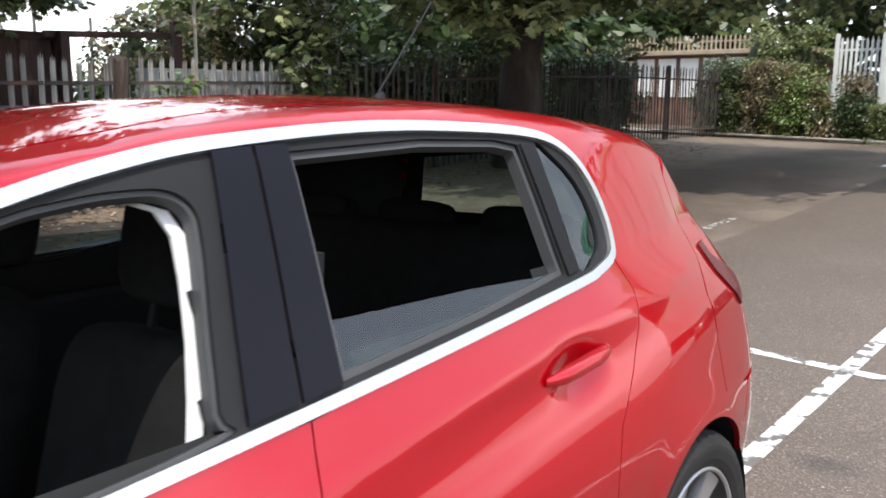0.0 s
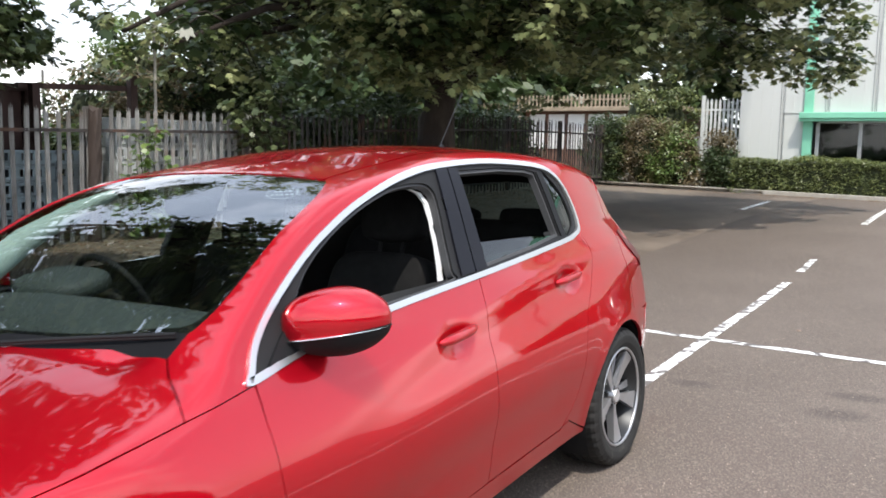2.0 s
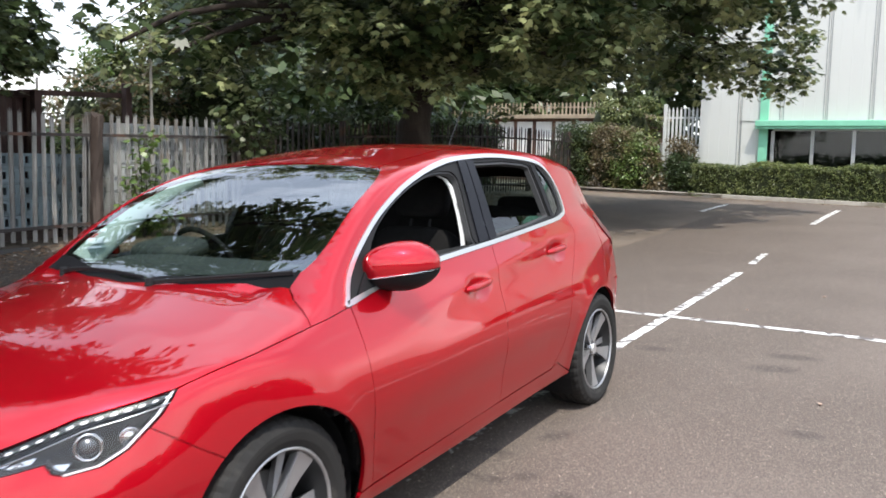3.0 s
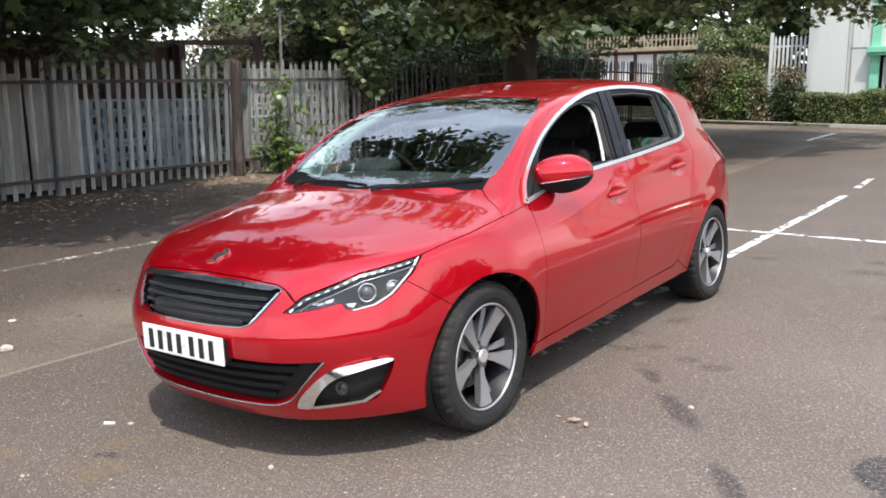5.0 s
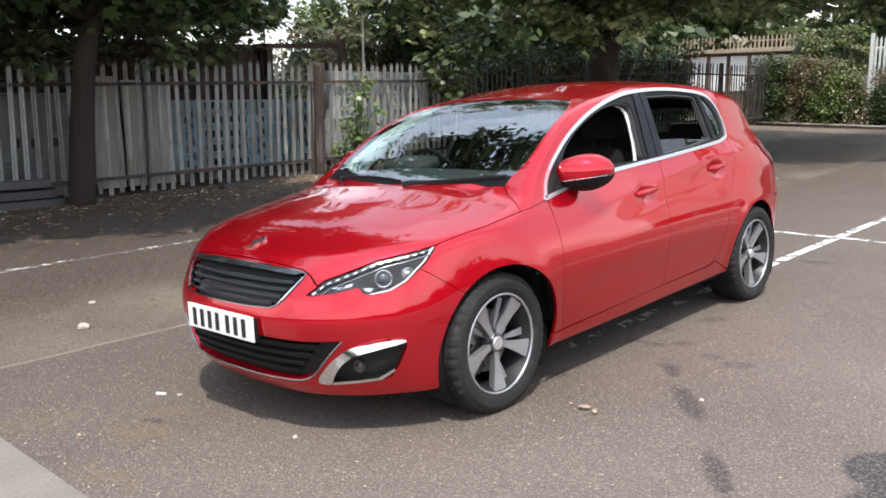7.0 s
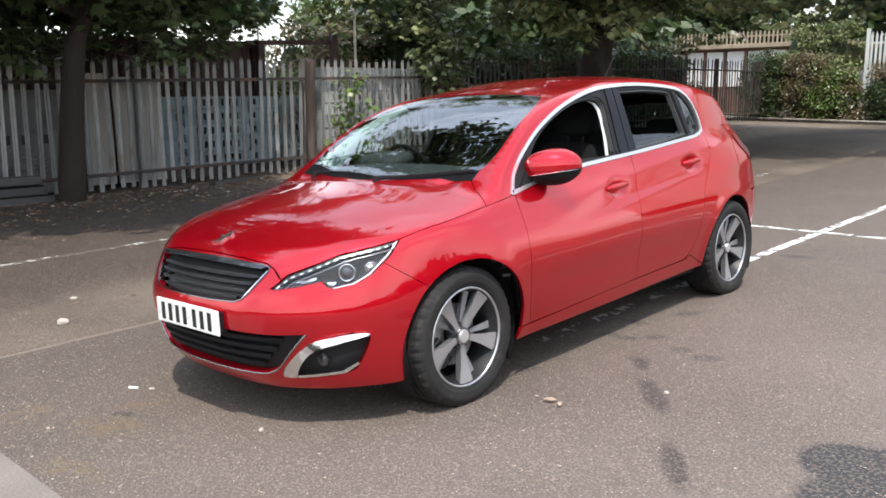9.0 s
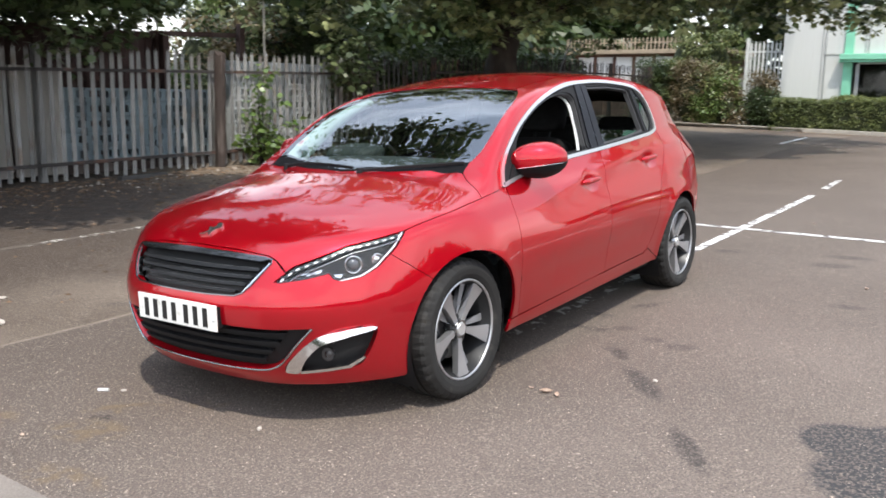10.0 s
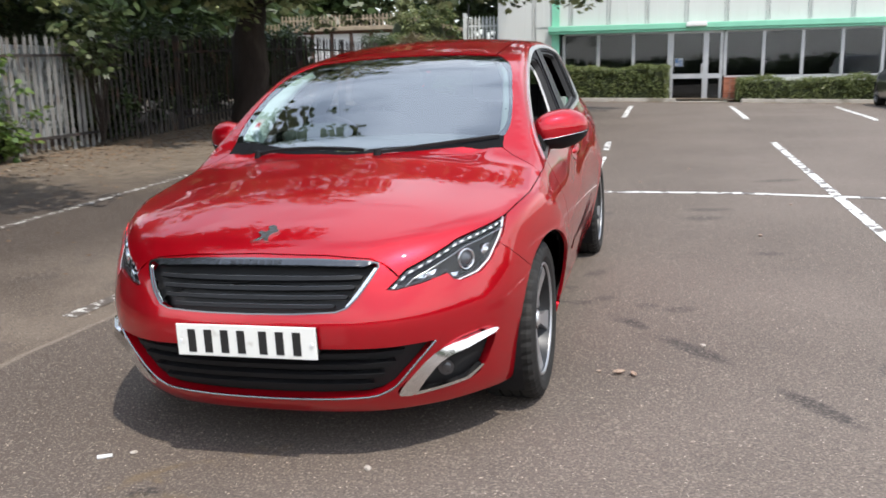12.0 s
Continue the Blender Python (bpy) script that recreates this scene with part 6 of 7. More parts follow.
# ---- the yard behind the fence: stacked crates, boards, rusty frame, container
def make_crate(mat):
    """A slotted plastic crate, 0.58 x 0.4 x 0.22."""
    c = new("plastic_crate")
    bm = bmesh.new()
    box(bm, -0.2, 0.2, -0.29, 0.29, 0.0, 0.035, 0.008)
    part("base", bm, mat, c)
    for s in (-1, 1):
        bm = bmesh.new()
        for za, zb in ((0.036, 0.075), (0.175, 0.215)):
            box(bm, s * 0.2 - 0.012, s * 0.2 + 0.012, -0.29, 0.29, za, zb, 0.004)
        for k in range(5):
            u = -0.264 + 0.132 * k
            box(bm, s * 0.2 - 0.011, s * 0.2 + 0.011, u - 0.04, u + 0.04, 0.0755, 0.1745)
        part("side", bm, mat, c)
        bm = bmesh.new()
        box(bm, -0.187, 0.187, s * 0.278 - 0.012, s * 0.278 + 0.012, 0.036, 0.215, 0.004)
        part("end", bm, mat, c)
    return c


for mat, y0, cols, rows_, x0, lab in ((M_BLUEBOX, 3.95, 5, 5, -9.0, "faded blue-grey slotted plastic crate in a stack"), (M_WHITEBOX, 7.35, 4, 7, -9.05, "weathered white slotted plastic crate in a stack")):
    first = make_crate(mat)
    tagged(first, lab, "crate", "stacked crates behind the fence")
    for r in range(rows_):
        for c in range(cols):
            m = pose(x0 + rng.uniform(-0.02, 0.02), y0 + 0.6 * c, ground_z(x0, y0) + 0.16 + 0.218 * r, 0, 0, rng.uniform(-1.5, 1.5))
            if r == 0 and c == 0:
                first.matrix_world = m
            else:
                copy_thing(first, m)
    for c in range(cols):
        pal = thing("timber_pallet", "grey-brown timber pallet under stacked crates", "pallet", group="pallets behind the fence")
        zg_, ya = ground_z(x0, y0), y0 + 0.6 * c
        for dx in (-0.15, 0.15):
            bm = bmesh.new()
            box(bm, x0 + dx - 0.05, x0 + dx + 0.05, ya - 0.29, ya + 0.29, zg_ - 0.02, zg_ + 0.135)
            part("bearer", bm, M_WOOD, pal)
        for dy in (-0.23, 0.0, 0.23):
            bm = bmesh.new()
            box(bm, x0 - 0.2, x0 + 0.2, ya + dy - 0.05, ya + dy + 0.05, zg_ + 0.136, zg_ + 0.158)
            part("plank", bm, M_WOOD, pal)

for y0, w, h, lean in ((2.62, 0.42, 1.56, 3), (3.08, 0.40, 1.50, 2), (3.46, 0.36, 1.44, 4)):
    bm = bmesh.new()
    box(bm, -0.02, 0.02, 0, w, 0, h, 0.004)
    solo("board", bm, M_BOARD, "pale weathered board leaning behind the fence", "board", "boards behind the fence", m=pose(-8.62, y0, ground_z(-8.6, y0) + 0.05, 0, -lean, 0))

cab = thing("metal_cabinet", "pale grey louvred metal cabinet behind the fence", "cabinet")
M_CAB = material("weathered_pale_grey_sheet", (0.13, 0.13, 0.125), 0.6, vary=0.15, stain=(0.075, 0.070, 0.062), stain_scale=3.0, stretch=(1, 1, 0.3))
CX, CY0, CY1, CZ0, CZ1 = -8.62, 0.45, 2.32, 0.06, 0.87
bm = bmesh.new()
box(bm, CX - 0.5, CX, CY0, CY1, CZ0, CZ1, 0.008)
part("body", bm, M_CAB, cab)
bm = bmesh.new()
box(bm, CX - 0.5, CX - 0.03, CY0 + 0.02, CY1 - 0.02, CZ1 + 0.004, CZ1 + 0.52, 0.008)
part("upper_body", bm, M_CAB, cab)
bm = bmesh.new()
box(bm, CX - 0.51, CX - 0.01, CY0, CY1, CZ1 + 0.526, CZ1 + 0.56, 0.006)
part("top", bm, M_CAB, cab)
for y in np.arange(CY0 + 0.10, CY1 - 0.1, 0.255):
    bm = bmesh.new()
    box(bm, CX + 0.0005, CX + 0.004, y - 0.055, y + 0.055, CZ1 - 0.15, CZ1 - 0.03)
    part("slot", bm, M_BLACK, cab)
for y in np.arange(CY0 + 0.18, CY1 - 0.1, 0.16):
    for k in range(5):
        bm = bmesh.new()
        slab(bm, [(-0.05, 0), (0.05, 0), (0.05, 0.028), (-0.05, 0.028)], (CX + 0.001, y, CZ0 + 0.28 + 0.055 * k), ((0, 1, 0), (0.45, 0, -0.9), (0.9, 0, 0.45)), 0.003)
        part("louvre", bm, M_CAB, cab)

cont = thing("shipping_container", "dark red-brown corrugated steel container in the yard", "container")
bm = bmesh.new()
xs = []
y = -6.0
while y < 6.15:
    xs += [(y, 0.0), (y + 0.10, 0.0), (y + 0.14, 0.035), (y + 0.24, 0.035)]
    y += 0.28
lo = [bm.verts.new((-9.75 - d, yy, 0.12)) for yy, d in xs]
hi = [bm.verts.new((-9.75 - d, yy, 2.16)) for yy, d in xs]
for i in range(len(xs) - 1):
    bm.faces.new((lo[i], lo[i + 1], hi[i + 1], hi[i]))
part("wall", bm, M_RUST, cont)
bm = bmesh.new()
box(bm, -12.1, -9.72, -6.05, 6.3, 2.16, 2.26, 0.02)
box(bm, -12.1, -9.70, -6.05, 6.3, 0.0, 0.12, 0.02)
for yy in (-6.05, 6.18):
    box(bm, -9.86, -9.70, yy, yy + 0.12, 0.12, 2.16, 0.01)
part("frame", bm, M_RUST, cont)
bm = bmesh.new()
box(bm, -12.1, -12.0, -6.0, 6.2, 0.12, 2.16)
box(bm, -12.0, -9.8, 6.2, 6.24, 0.12, 2.16)
box(bm, -12.0, -9.8, -6.0, -5.96, 0.12, 2.16)
part("end_wall", bm, M_RUST, cont)

rack = thing("steel_rack", "rusty open steel rack standing in the yard", "rack")
for yy in (6.2, 7.85):
    bm = bmesh.new()
    box(bm, -9.56, -9.44, yy - 0.06, yy + 0.06, ground_z(-9.5, yy) - 0.1, 2.27 if yy < 7 else 2.50, 0.006)
    part("upright", bm, M_RUST, rack)
bm = bmesh.new()
slab(bm, [(0, -0.06), (1, 0.02), (1, 0.10), (0, 0.02)], (-9.565, 6.0, 2.25), ((0, 2.0, 0), (0, 0, 1), (-1, 0, 0)), 0.08)
part("beam", bm, M_RUST, rack)
pole = thing("lamp_pole", "thin rusty steel pole behind the fence", "pole")
bm = bmesh.new()
tube(bm, (-8.5, 7.5, -0.1), (-8.5, 7.5, 3.2), 0.028, 0.022, 10)
part("shaft", bm, M_BOARD, pole)

# ---- brick huts with white shutters behind the far fence
def hut(x0, x1, y0, z1, n, label, mat=M_HUT_WHITE):
    h = thing("brick_hut", label, "hut")
    bm = bmesh.new()
    box(bm, x0, x1, y0, y0 + 3.0, 0.2, z1)
    part("wall", bm, M_HUT_WALL, h)
    bm = bmesh.new()
    box(bm, x0 - 0.25, x1 + 0.25, y0 - 0.3, y0 + 3.2, z1 + 0.002, z1 + 0.16, 0.02)
    part("roof", bm, M_HUT_ROOF, h)
    w = (x1 - x0 - 0.3) / n
    for i in range(n):
        bm = bmesh.new()
        box(bm, x0 + 0.2 + w * i, x0 + 0.2 + w * i + w * 0.8, y0 - 0.04, y0 + 0.01, z1 - 1.4, z1 - 0.1, 0.01)
        part("shutter", bm, mat, h)
    k = 0
    xx = x0 - 0.2
    while xx < x1 + 0.2:
        bm = bmesh.new()
        slab(bm, [(-0.035, 0), (0.035, 0), (0.035, 0.40), (0.0, 0.47), (-0.035, 0.40)], (xx, y0 - 0.26, z1 + 0.16), ((1, 0.0, 0), (0.0, 0, 1), (0, 1, 0)), 0.012)
        part("roof_spike", bm, M_HUT_ROOF, h)
        xx += 0.16
    bm = bmesh.new()
    box(bm, x0 - 0.25, x1 + 0.25, y0 - 0.245, y0 - 0.225, z1 + 0.40, z1 + 0.45)
    part("spike_rail", bm, M_HUT_ROOF, h)
    return h


hut(-13.6, -7.6, 29.0, 2.95, 7, "low brick hut with white shutters and a spiked roof rail")
hh = hut(-17.8, -13.75, 28.4, 2.62, 3, "low brick hut with brown shutters and a spiked roof rail", M_HUT_ROOF)

# ---- pale palisade gate beside the building
gate = thing("metal_gate", "tall pale galvanised palisade gate beside the building", "gate", kind="structure")
GYY = 25.3
for i in range(10):
    bm = bmesh.new()
    xx = -5.5 + 0.125 * i
    slab(bm, [(-0.034, 0), (0.034, 0), (0.034, 2.5), (0.0, 2.62), (-0.034, 2.5)], (xx, GYY, 0.5), ((1, 0, 0), (0, 0, 1), (0, 1, 0)), 0.012)
    part("paling", bm, M_CLAD, gate)
bm = bmesh.new()
box(bm, -5.66, -5.56, GYY - 0.05, GYY + 0.05, 0.3, 3.2, 0.008)
part("post", bm, M_CLAD, gate)
bm = bmesh.new()
for h in (0.85, 1.9, 2.75):
    box(bm, -5.56, -4.36, GYY + 0.013, GYY + 0.05, h, h + 0.06)
part("rail", bm, M_CLAD, gate)
bm = bmesh.new()
box(bm, -9.5, -5.7, 26.5, 26.55, 0.4, 2.0, 0.01)
solo("panel_fence", bm, M_BOARD, "grey panel fence behind the shrubs", "fence", kind="structure")

# ---- foliage
LEAF = np.array([(0, 0), (-0.22, 0.10), (-0.50, 0.30), (-0.27, 0.42), (-0.36, 0.72), (-0.10, 0.62), (0, 1.0), (0.10, 0.62), (0.36, 0.72), (0.27, 0.42), (0.50, 0.30), (0.22, 0.10)])
SMALL = np.array([(0, 0), (-0.28, 0.35), (-0.2, 0.75), (0, 1.0), (0.2, 0.75), (0.28, 0.35)])


def leaves(name, spots, per, size, mat, parent=None, seed=1, shape=LEAF, flat=0.45, spread=1.0, label="", category="", kind=""):
    """A mass of single leaves, gathered in clumps round the spots (x, y, z, radius)."""
    r = np.random.default_rng(seed)
    spots = np.asarray(spots, float)
    n = len(spots) * per
    c = np.repeat(spots, per, 0)
    d = r.normal(size=(n, 3))
    d /= np.linalg.norm(d, axis=1, keepdims=True)
    pos = c[:, :3] + d * (c[:, 3] * r.random(n) ** 0.5 * spread)[:, None] * np.array((1, 1, 0.75))
    nv = np.stack([r.normal(size=n) * flat, r.normal(size=n) * flat, np.ones(n)], 1) + d * 0.35
    nv /= np.linalg.norm(nv, axis=1, keepdims=True)
    a = d + r.normal(size=(n, 3)) * 0.6 - np.array((0, 0, 0.5))
    a -= nv * np.sum(a * nv, 1, keepdims=True)
    a /= np.linalg.norm(a, axis=1, keepdims=True)
    b = np.cross(nv, a)
    s = size * r.uniform(0.65, 1.25, n)
    k = len(shape)
    curl = 0.16 * shape[:, 1] ** 2 + 0.22 * np.abs(shape[:, 0])
    v = pos[:, None] + s[:, None, None] * (shape[None, :, 1:2] * a[:, None] + shape[None, :, 0:1] * b[:, None] - curl[None, :, None] * nv[:, None])
    me = bpy.data.meshes.new(name)
    me.vertices.add(n * k)
    me.vertices.foreach_set("co", v.reshape(-1))
    me.loops.add(n * k)
    me.loops.foreach_set("vertex_index", np.arange(n * k))
    me.polygons.add(n)
    me.polygons.foreach_set("loop_start", np.arange(n) * k)
    me.polygons.foreach_set("loop_total", np.full(n, k))
    me.materials.append(mat)
    me.update()
    ob = new(name, me)
    if parent is not None:
        ob.parent = parent
    return tagged(ob, label, category, kind=kind)


def limb(bm, pts, r0, r1, n=9):
    """A bent, tapering limb."""
    rr = []
    m = len(pts)
    for i, p in enumerate(pts):
        p = Vector(p)
        d = (Vector(pts[min(i + 1, m - 1)]) - Vector(pts[max(i - 1, 0)])).normalized()
        q = d.to_track_quat("Z", "Y")
        rad = r0 + (r1 - r0) * i / (m - 1)
        rr.append([bm.verts.new(p + q @ Vector((rad * math.cos(math.tau * k / n), rad * math.sin(math.tau * k / n), 0))) for k in range(n)])
    for a, b in zip(rr, rr[1:]):
        for k in range(n):
            bm.faces.new((a[k], a[(k + 1) % n], b[(k + 1) % n], b[k]))


def bend(a, b, n, rnd, sag=0.0):
    a, b = Vector(a), Vector(b)
    L = (b - a).length
    out = []
    for i in range(n + 1):
        t = i / n
        p = a.lerp(b, t) + Vector((rnd.uniform(-1, 1), rnd.uniform(-1, 1), rnd.uniform(-0.6, 0.6))) * L * 0.035 * (1 if 0 < i < n else 0)
        p.z += L * 0.16 * math.sin(math.pi * t) - sag * t * t
        out.append(p)
    return out


def tree(name, label, foot, height, trunk_r, fork, limbs, seed, per, size, keep, inner=260, lean=(0.15, 0.1), mat=None):
    """Trunk, limbs and a crown of leaf clumps. limbs: ends of the main boughs, each with the radius of its spray. keep: whether a clump may stand at a place."""
    rnd = random.Random(seed)
    t = thing(name, label, "tree")
    x, y = foot
    z0 = ground_z(x, y) - 0.1
    bm = bmesh.new()
    top = Vector((x + lean[0], y + lean[1], fork))
    limb(bm, [(x, y, z0), (x + 0.02, y, z0 + 0.25), *bend((x, y, z0 + 0.5), top, 4, rnd)[1:]], trunk_r * 1.35, trunk_r * 0.8, 14)
    part("trunk", bm, M_BARK, t, smooth=True)
    spots, deep = [], []
    for ex, ey, ez, er in limbs:
        bm = bmesh.new()
        pts = bend(top, (ex, ey, ez), 7, rnd)
        limb(bm, pts, trunk_r * 0.42, 0.03)
        for k in range(int(er * er * 9)):
            d = Vector((rnd.gauss(0, 1), rnd.gauss(0, 1), rnd.gauss(0, 0.62)))
            d = d.normalized() * er * rnd.random() ** 0.4
            p = Vector((ex, ey, ez)) + d
            if keep(p):
                spots.append((p.x, p.y, p.z, rnd.uniform(0.28, 0.5)))
                if rnd.random() < 0.3:
                    limb(bm, bend(pts[rnd.randrange(3, 8)], p, 3, rnd), 0.022, 0.006, 5)
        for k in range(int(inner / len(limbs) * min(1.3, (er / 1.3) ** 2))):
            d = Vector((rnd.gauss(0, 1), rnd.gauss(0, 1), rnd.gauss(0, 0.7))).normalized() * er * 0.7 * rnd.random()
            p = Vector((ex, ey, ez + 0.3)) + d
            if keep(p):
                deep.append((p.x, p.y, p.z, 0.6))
        part("limb", bm, M_BARK, t, smooth=True)
    leaves("crown", spots, per, size, mat or M_LEAF, t, seed)
    # larger, darker filler leaves: the crown's inner shade is in their colour
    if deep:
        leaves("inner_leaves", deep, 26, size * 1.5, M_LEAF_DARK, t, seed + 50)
    return t


big = [(-0.6, 11.2, 6.4, 1.5), (0.2, 12.6, 6.6, 1.4), (-1.7, 10.2, 6.4, 1.4), (-8.4, 7.8, 2.95, 0.55), (-8.7, 7.1, 3.05, 0.5), (-8.6, 9.2, 3.2, 0.9), (-10.3, 10.2, 3.5, 1.3), (-5.8, 10.8, 3.1, 1.2), (-6.8, 11.2, 2.9, 1.2), (-4.8, 12.2, 3.2, 1.2), (-2.6, 17.6, 3.5, 1.3), (-1.2, 18.6, 3.4, 1.1), (-4.6, 15.6, 3.4, 1.4), (-6.4, 12.0, 3.6, 1.5), (-3.4, 11.8, 3.6, 1.3), (-6.6, 10.2, 3.4, 1.5), (-5.6, 9.6, 4.8, 1.8), (-4.2, 11.0, 4.3, 1.7), (-3.6, 13.2, 4.0, 1.6), (-2.6, 11.6, 5.6, 1.9), (-2.2, 15.0, 4.2, 1.7), (-0.6, 14.6, 5.0, 1.6), (-4.5, 14.5, 4.6, 1.8),
       (-6.8, 14.6, 4.0, 1.8), (-9.2, 12.0, 4.2, 2.0), (-9.6, 14.8, 4.6, 2.0), (-7.4, 17.0, 4.4, 2.0), (-4.6, 17.6, 4.6, 2.0), (-1.6, 17.4, 4.7, 1.6), (-8.6, 9.4, 4.6, 1.7), (-7.2, 12.4, 6.4, 2.6),
       (-4.4, 13.0, 7.0, 2.6), (-1.8, 14.0, 6.8, 2.2), (-6.6, 16.0, 7.2, 2.6), (0.6, 16.4, 5.6, 1.3), (-8.0, 19.2, 5.0, 2.2), (-10.8, 17.6, 5.4, 2.2), (-5.0, 9.0, 6.8, 2.2), (-8.2, 9.8, 7.0, 2.4)]
tree("sycamore_tree", "large spreading sycamore tree with dense dark green leaves", (-7.2, 13.0), 9, 0.34, 2.7, big, 3, 34, 0.175,
     lambda p: p.z > 2.35 + 0.25 * math.sin(p.y * 2.1) + 0.2 * math.sin(p.x * 3.3 + 1) and not (p.x > -0.4 and p.z < 3.6), 420)
near = [(-3.0, 1.9, 6.2, 0.7), (-4.2, 2.7, 6.3, 0.75), (-4.2, 1.2, 6.0, 1.3), (-5.6, 1.6, 6.0, 1.3), (-7.0, 1.7, 6.1, 1.3), (-7.6, 0.4, 6.0, 1.5), (-3.6, 0.4, 6.2, 0.9), (-5.6, -0.3, 6.1, 1.5), (-8.0, 4.9, 4.9, 1.0), (-8.6, 6.3, 5.4, 0.9), (-9.9, 5.4, 4.9, 1.0), (-5.2, 2.2, 5.6, 0.8), (-8.6, 5.3, 2.55, 0.8), (-9.4, 5.7, 2.7, 0.9), (-10.4, 4.8, 2.8, 1.1), (-5.2, 1.4, 4.4, 1.5), (-4.8, -0.2, 4.6, 1.5), (-7.4, 2.6, 2.5, 0.9), (-8.0, 3.6, 2.5, 0.9), (-7.8, 1.2, 2.4, 0.9), (-8.6, 2.2, 2.4, 1.0), (-7.2, 0.2, 2.4, 1.0), (-8.9, 3.4, 2.5, 1.0), (-8.6, -0.4, 2.4, 1.1), (-8.0, 4.7, 2.8, 0.8), (-9.2, 1.2, 2.6, 1.2), (-7.4, 1.0, 3.6, 1.5), (-6.6, -0.8, 3.6, 1.6), (-8.6, 3.2, 3.7, 1.5), (-8.8, 0.6, 4.2, 1.8), (-5.2, 0.2, 4.6, 1.6), (-7.0, 1.2, 5.2, 1.6), (-8.6, -2.4, 4.2, 2.0), (-5.0, -2.2, 5.0, 1.8), (-8.0, 0.4, 2.9, 1.3), (-7.0, -0.4, 2.9, 1.2), (-8.2, 2.6, 2.9, 1.2), (-7.6, 3.5, 3.0, 1.2), (-8.4, 4.4, 3.3, 1.2), (-7.0, 2.2, 2.8, 1.1), (-8.7, 1.5, 2.7, 1.3), (-8.8, -1.0, 2.8, 1.4), (-9.6, 3.0, 3.2, 1.5), (-9.8, 0.6, 3.2, 1.6), (-6.2, -2.4, 3.4, 1.5), (-7.4, -3.6, 3.2, 1.6)]
# this crown hangs in shade, and its duller leaf colour carries that
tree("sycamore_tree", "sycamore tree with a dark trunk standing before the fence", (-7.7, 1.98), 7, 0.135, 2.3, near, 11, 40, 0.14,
     lambda p: p.z > 1.78 + 0.16 * math.sin(p.y * 2.7) + 0.15 * math.sin(p.x * 3.1) + (0.35 if p.y > 4.6 else 0.0) and not (p.x > -6.6 and p.z < 3.15) and not (p.y + 0.58 * (p.x + 6.5) > 4.5 and p.z < 3.4), 1100, (0.1, 0.28), M_LEAF_DULL)

# low shoots that hang before the fence, a creeper at the timber post
sap = thing("sapling", "leafy green sapling growing against the fence", "shrub")
rnd = random.Random(4)
spots = []
for k in range(9):
    end = (-7.9 + rnd.uniform(-0.3, 0.5), 9.2 + rnd.uniform(-0.75, 0.75), 1.55 + rnd.uniform(0.2, 1.25))
    pts = bend((-8.0, 9.3, ground_z(-8, 9.3)), end, 4, rnd)
    bm = bmesh.new()
    limb(bm, pts, 0.02, 0.005, 5)
    part("stem", bm, M_BARK, sap)
    spots += [(*p, 0.26) for p in pts[2:] if p[2] > 1.4]
leaves("leaves", spots, 16, 0.15, M_LEAF_DULL, sap, 21)
climber = thing("climbing_shrub", "bright green shrub climbing beside the timber post", "shrub")
spots = []
for k in range(12):
    end = (-7.95 + rnd.uniform(-0.1, 0.35), 6.85 + rnd.uniform(-0.45, 0.5), 0.45 + rnd.uniform(0.0, 0.55) if k < 8 else 0.9 + rnd.uniform(0.2, 0.75))
    pts = bend((-7.95, 6.85, ground_z(-8, 6.8)), end, 3, rnd)
    bm = bmesh.new()
    limb(bm, pts, 0.012, 0.004, 5)
    part("stem", bm, M_BARK, climber)
    spots += [(*p, 0.2) for p in pts[1:]]
leaves("leaves", spots, 16, 0.11, M_LEAF_BRIGHT, climber, 22)


def hedge(x0, x1, y0, y1, z0, z1, label, seed, mat=M_HEDGE, size=0.055, dens=900):
    """A clipped hedge: dark fill for its inner shade, thousands of small leaves on its faces."""
    r = np.random.default_rng(seed)
    h = thing("hedge", label, "hedge")
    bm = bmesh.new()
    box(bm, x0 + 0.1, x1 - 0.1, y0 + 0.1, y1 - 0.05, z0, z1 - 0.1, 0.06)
    part("core", bm, M_CORE_DARK, h)
    n = int(dens * ((x1 - x0) * ((z1 - z0) + (y1 - y0)) + 2 * (y1 - y0) * (z1 - z0)) / 6)
    sp = []
    for _ in range(n):
        f = r.random()
        x = r.uniform(x0, x1)
        wav = 0.05 * math.sin(x * 2.3) + 0.04 * math.sin(x * 5.1 + 1)
        if f < 0.5:
            sp.append((x, y0 + 0.07 + r.uniform(-0.05, 0.06), r.uniform(z0, z1 + wav - 0.04), 0.09))
        elif f < 0.9:
            sp.append((x, r.uniform(y0, y1), z1 + wav - 0.05 + r.uniform(-0.05, 0.04), 0.09))
        else:
            sp.append((x0 + 0.06 if r.random() < 0.5 else x1 - 0.06, r.uniform(y0, y1), r.uniform(z0, z1), 0.09))
    leaves("leaves", sp, 12, size, mat, h, seed, SMALL, 0.8)
    return h


# solid fill, coloured dark for the shade among the leaves
M_CORE_DARK = material("dark_shade_core", (0.035, 0.043, 0.018), 0.95, vary=0.3)
hedge(-4.25, 0.98, 23.45, 24.45, 0.36, 1.38, "clipped olive green hedge along the building", 31)
hedge(2.95, 9.6, 23.5, 24.4, 0.28, 0.99, "clipped low hedge under the office windows", 32)


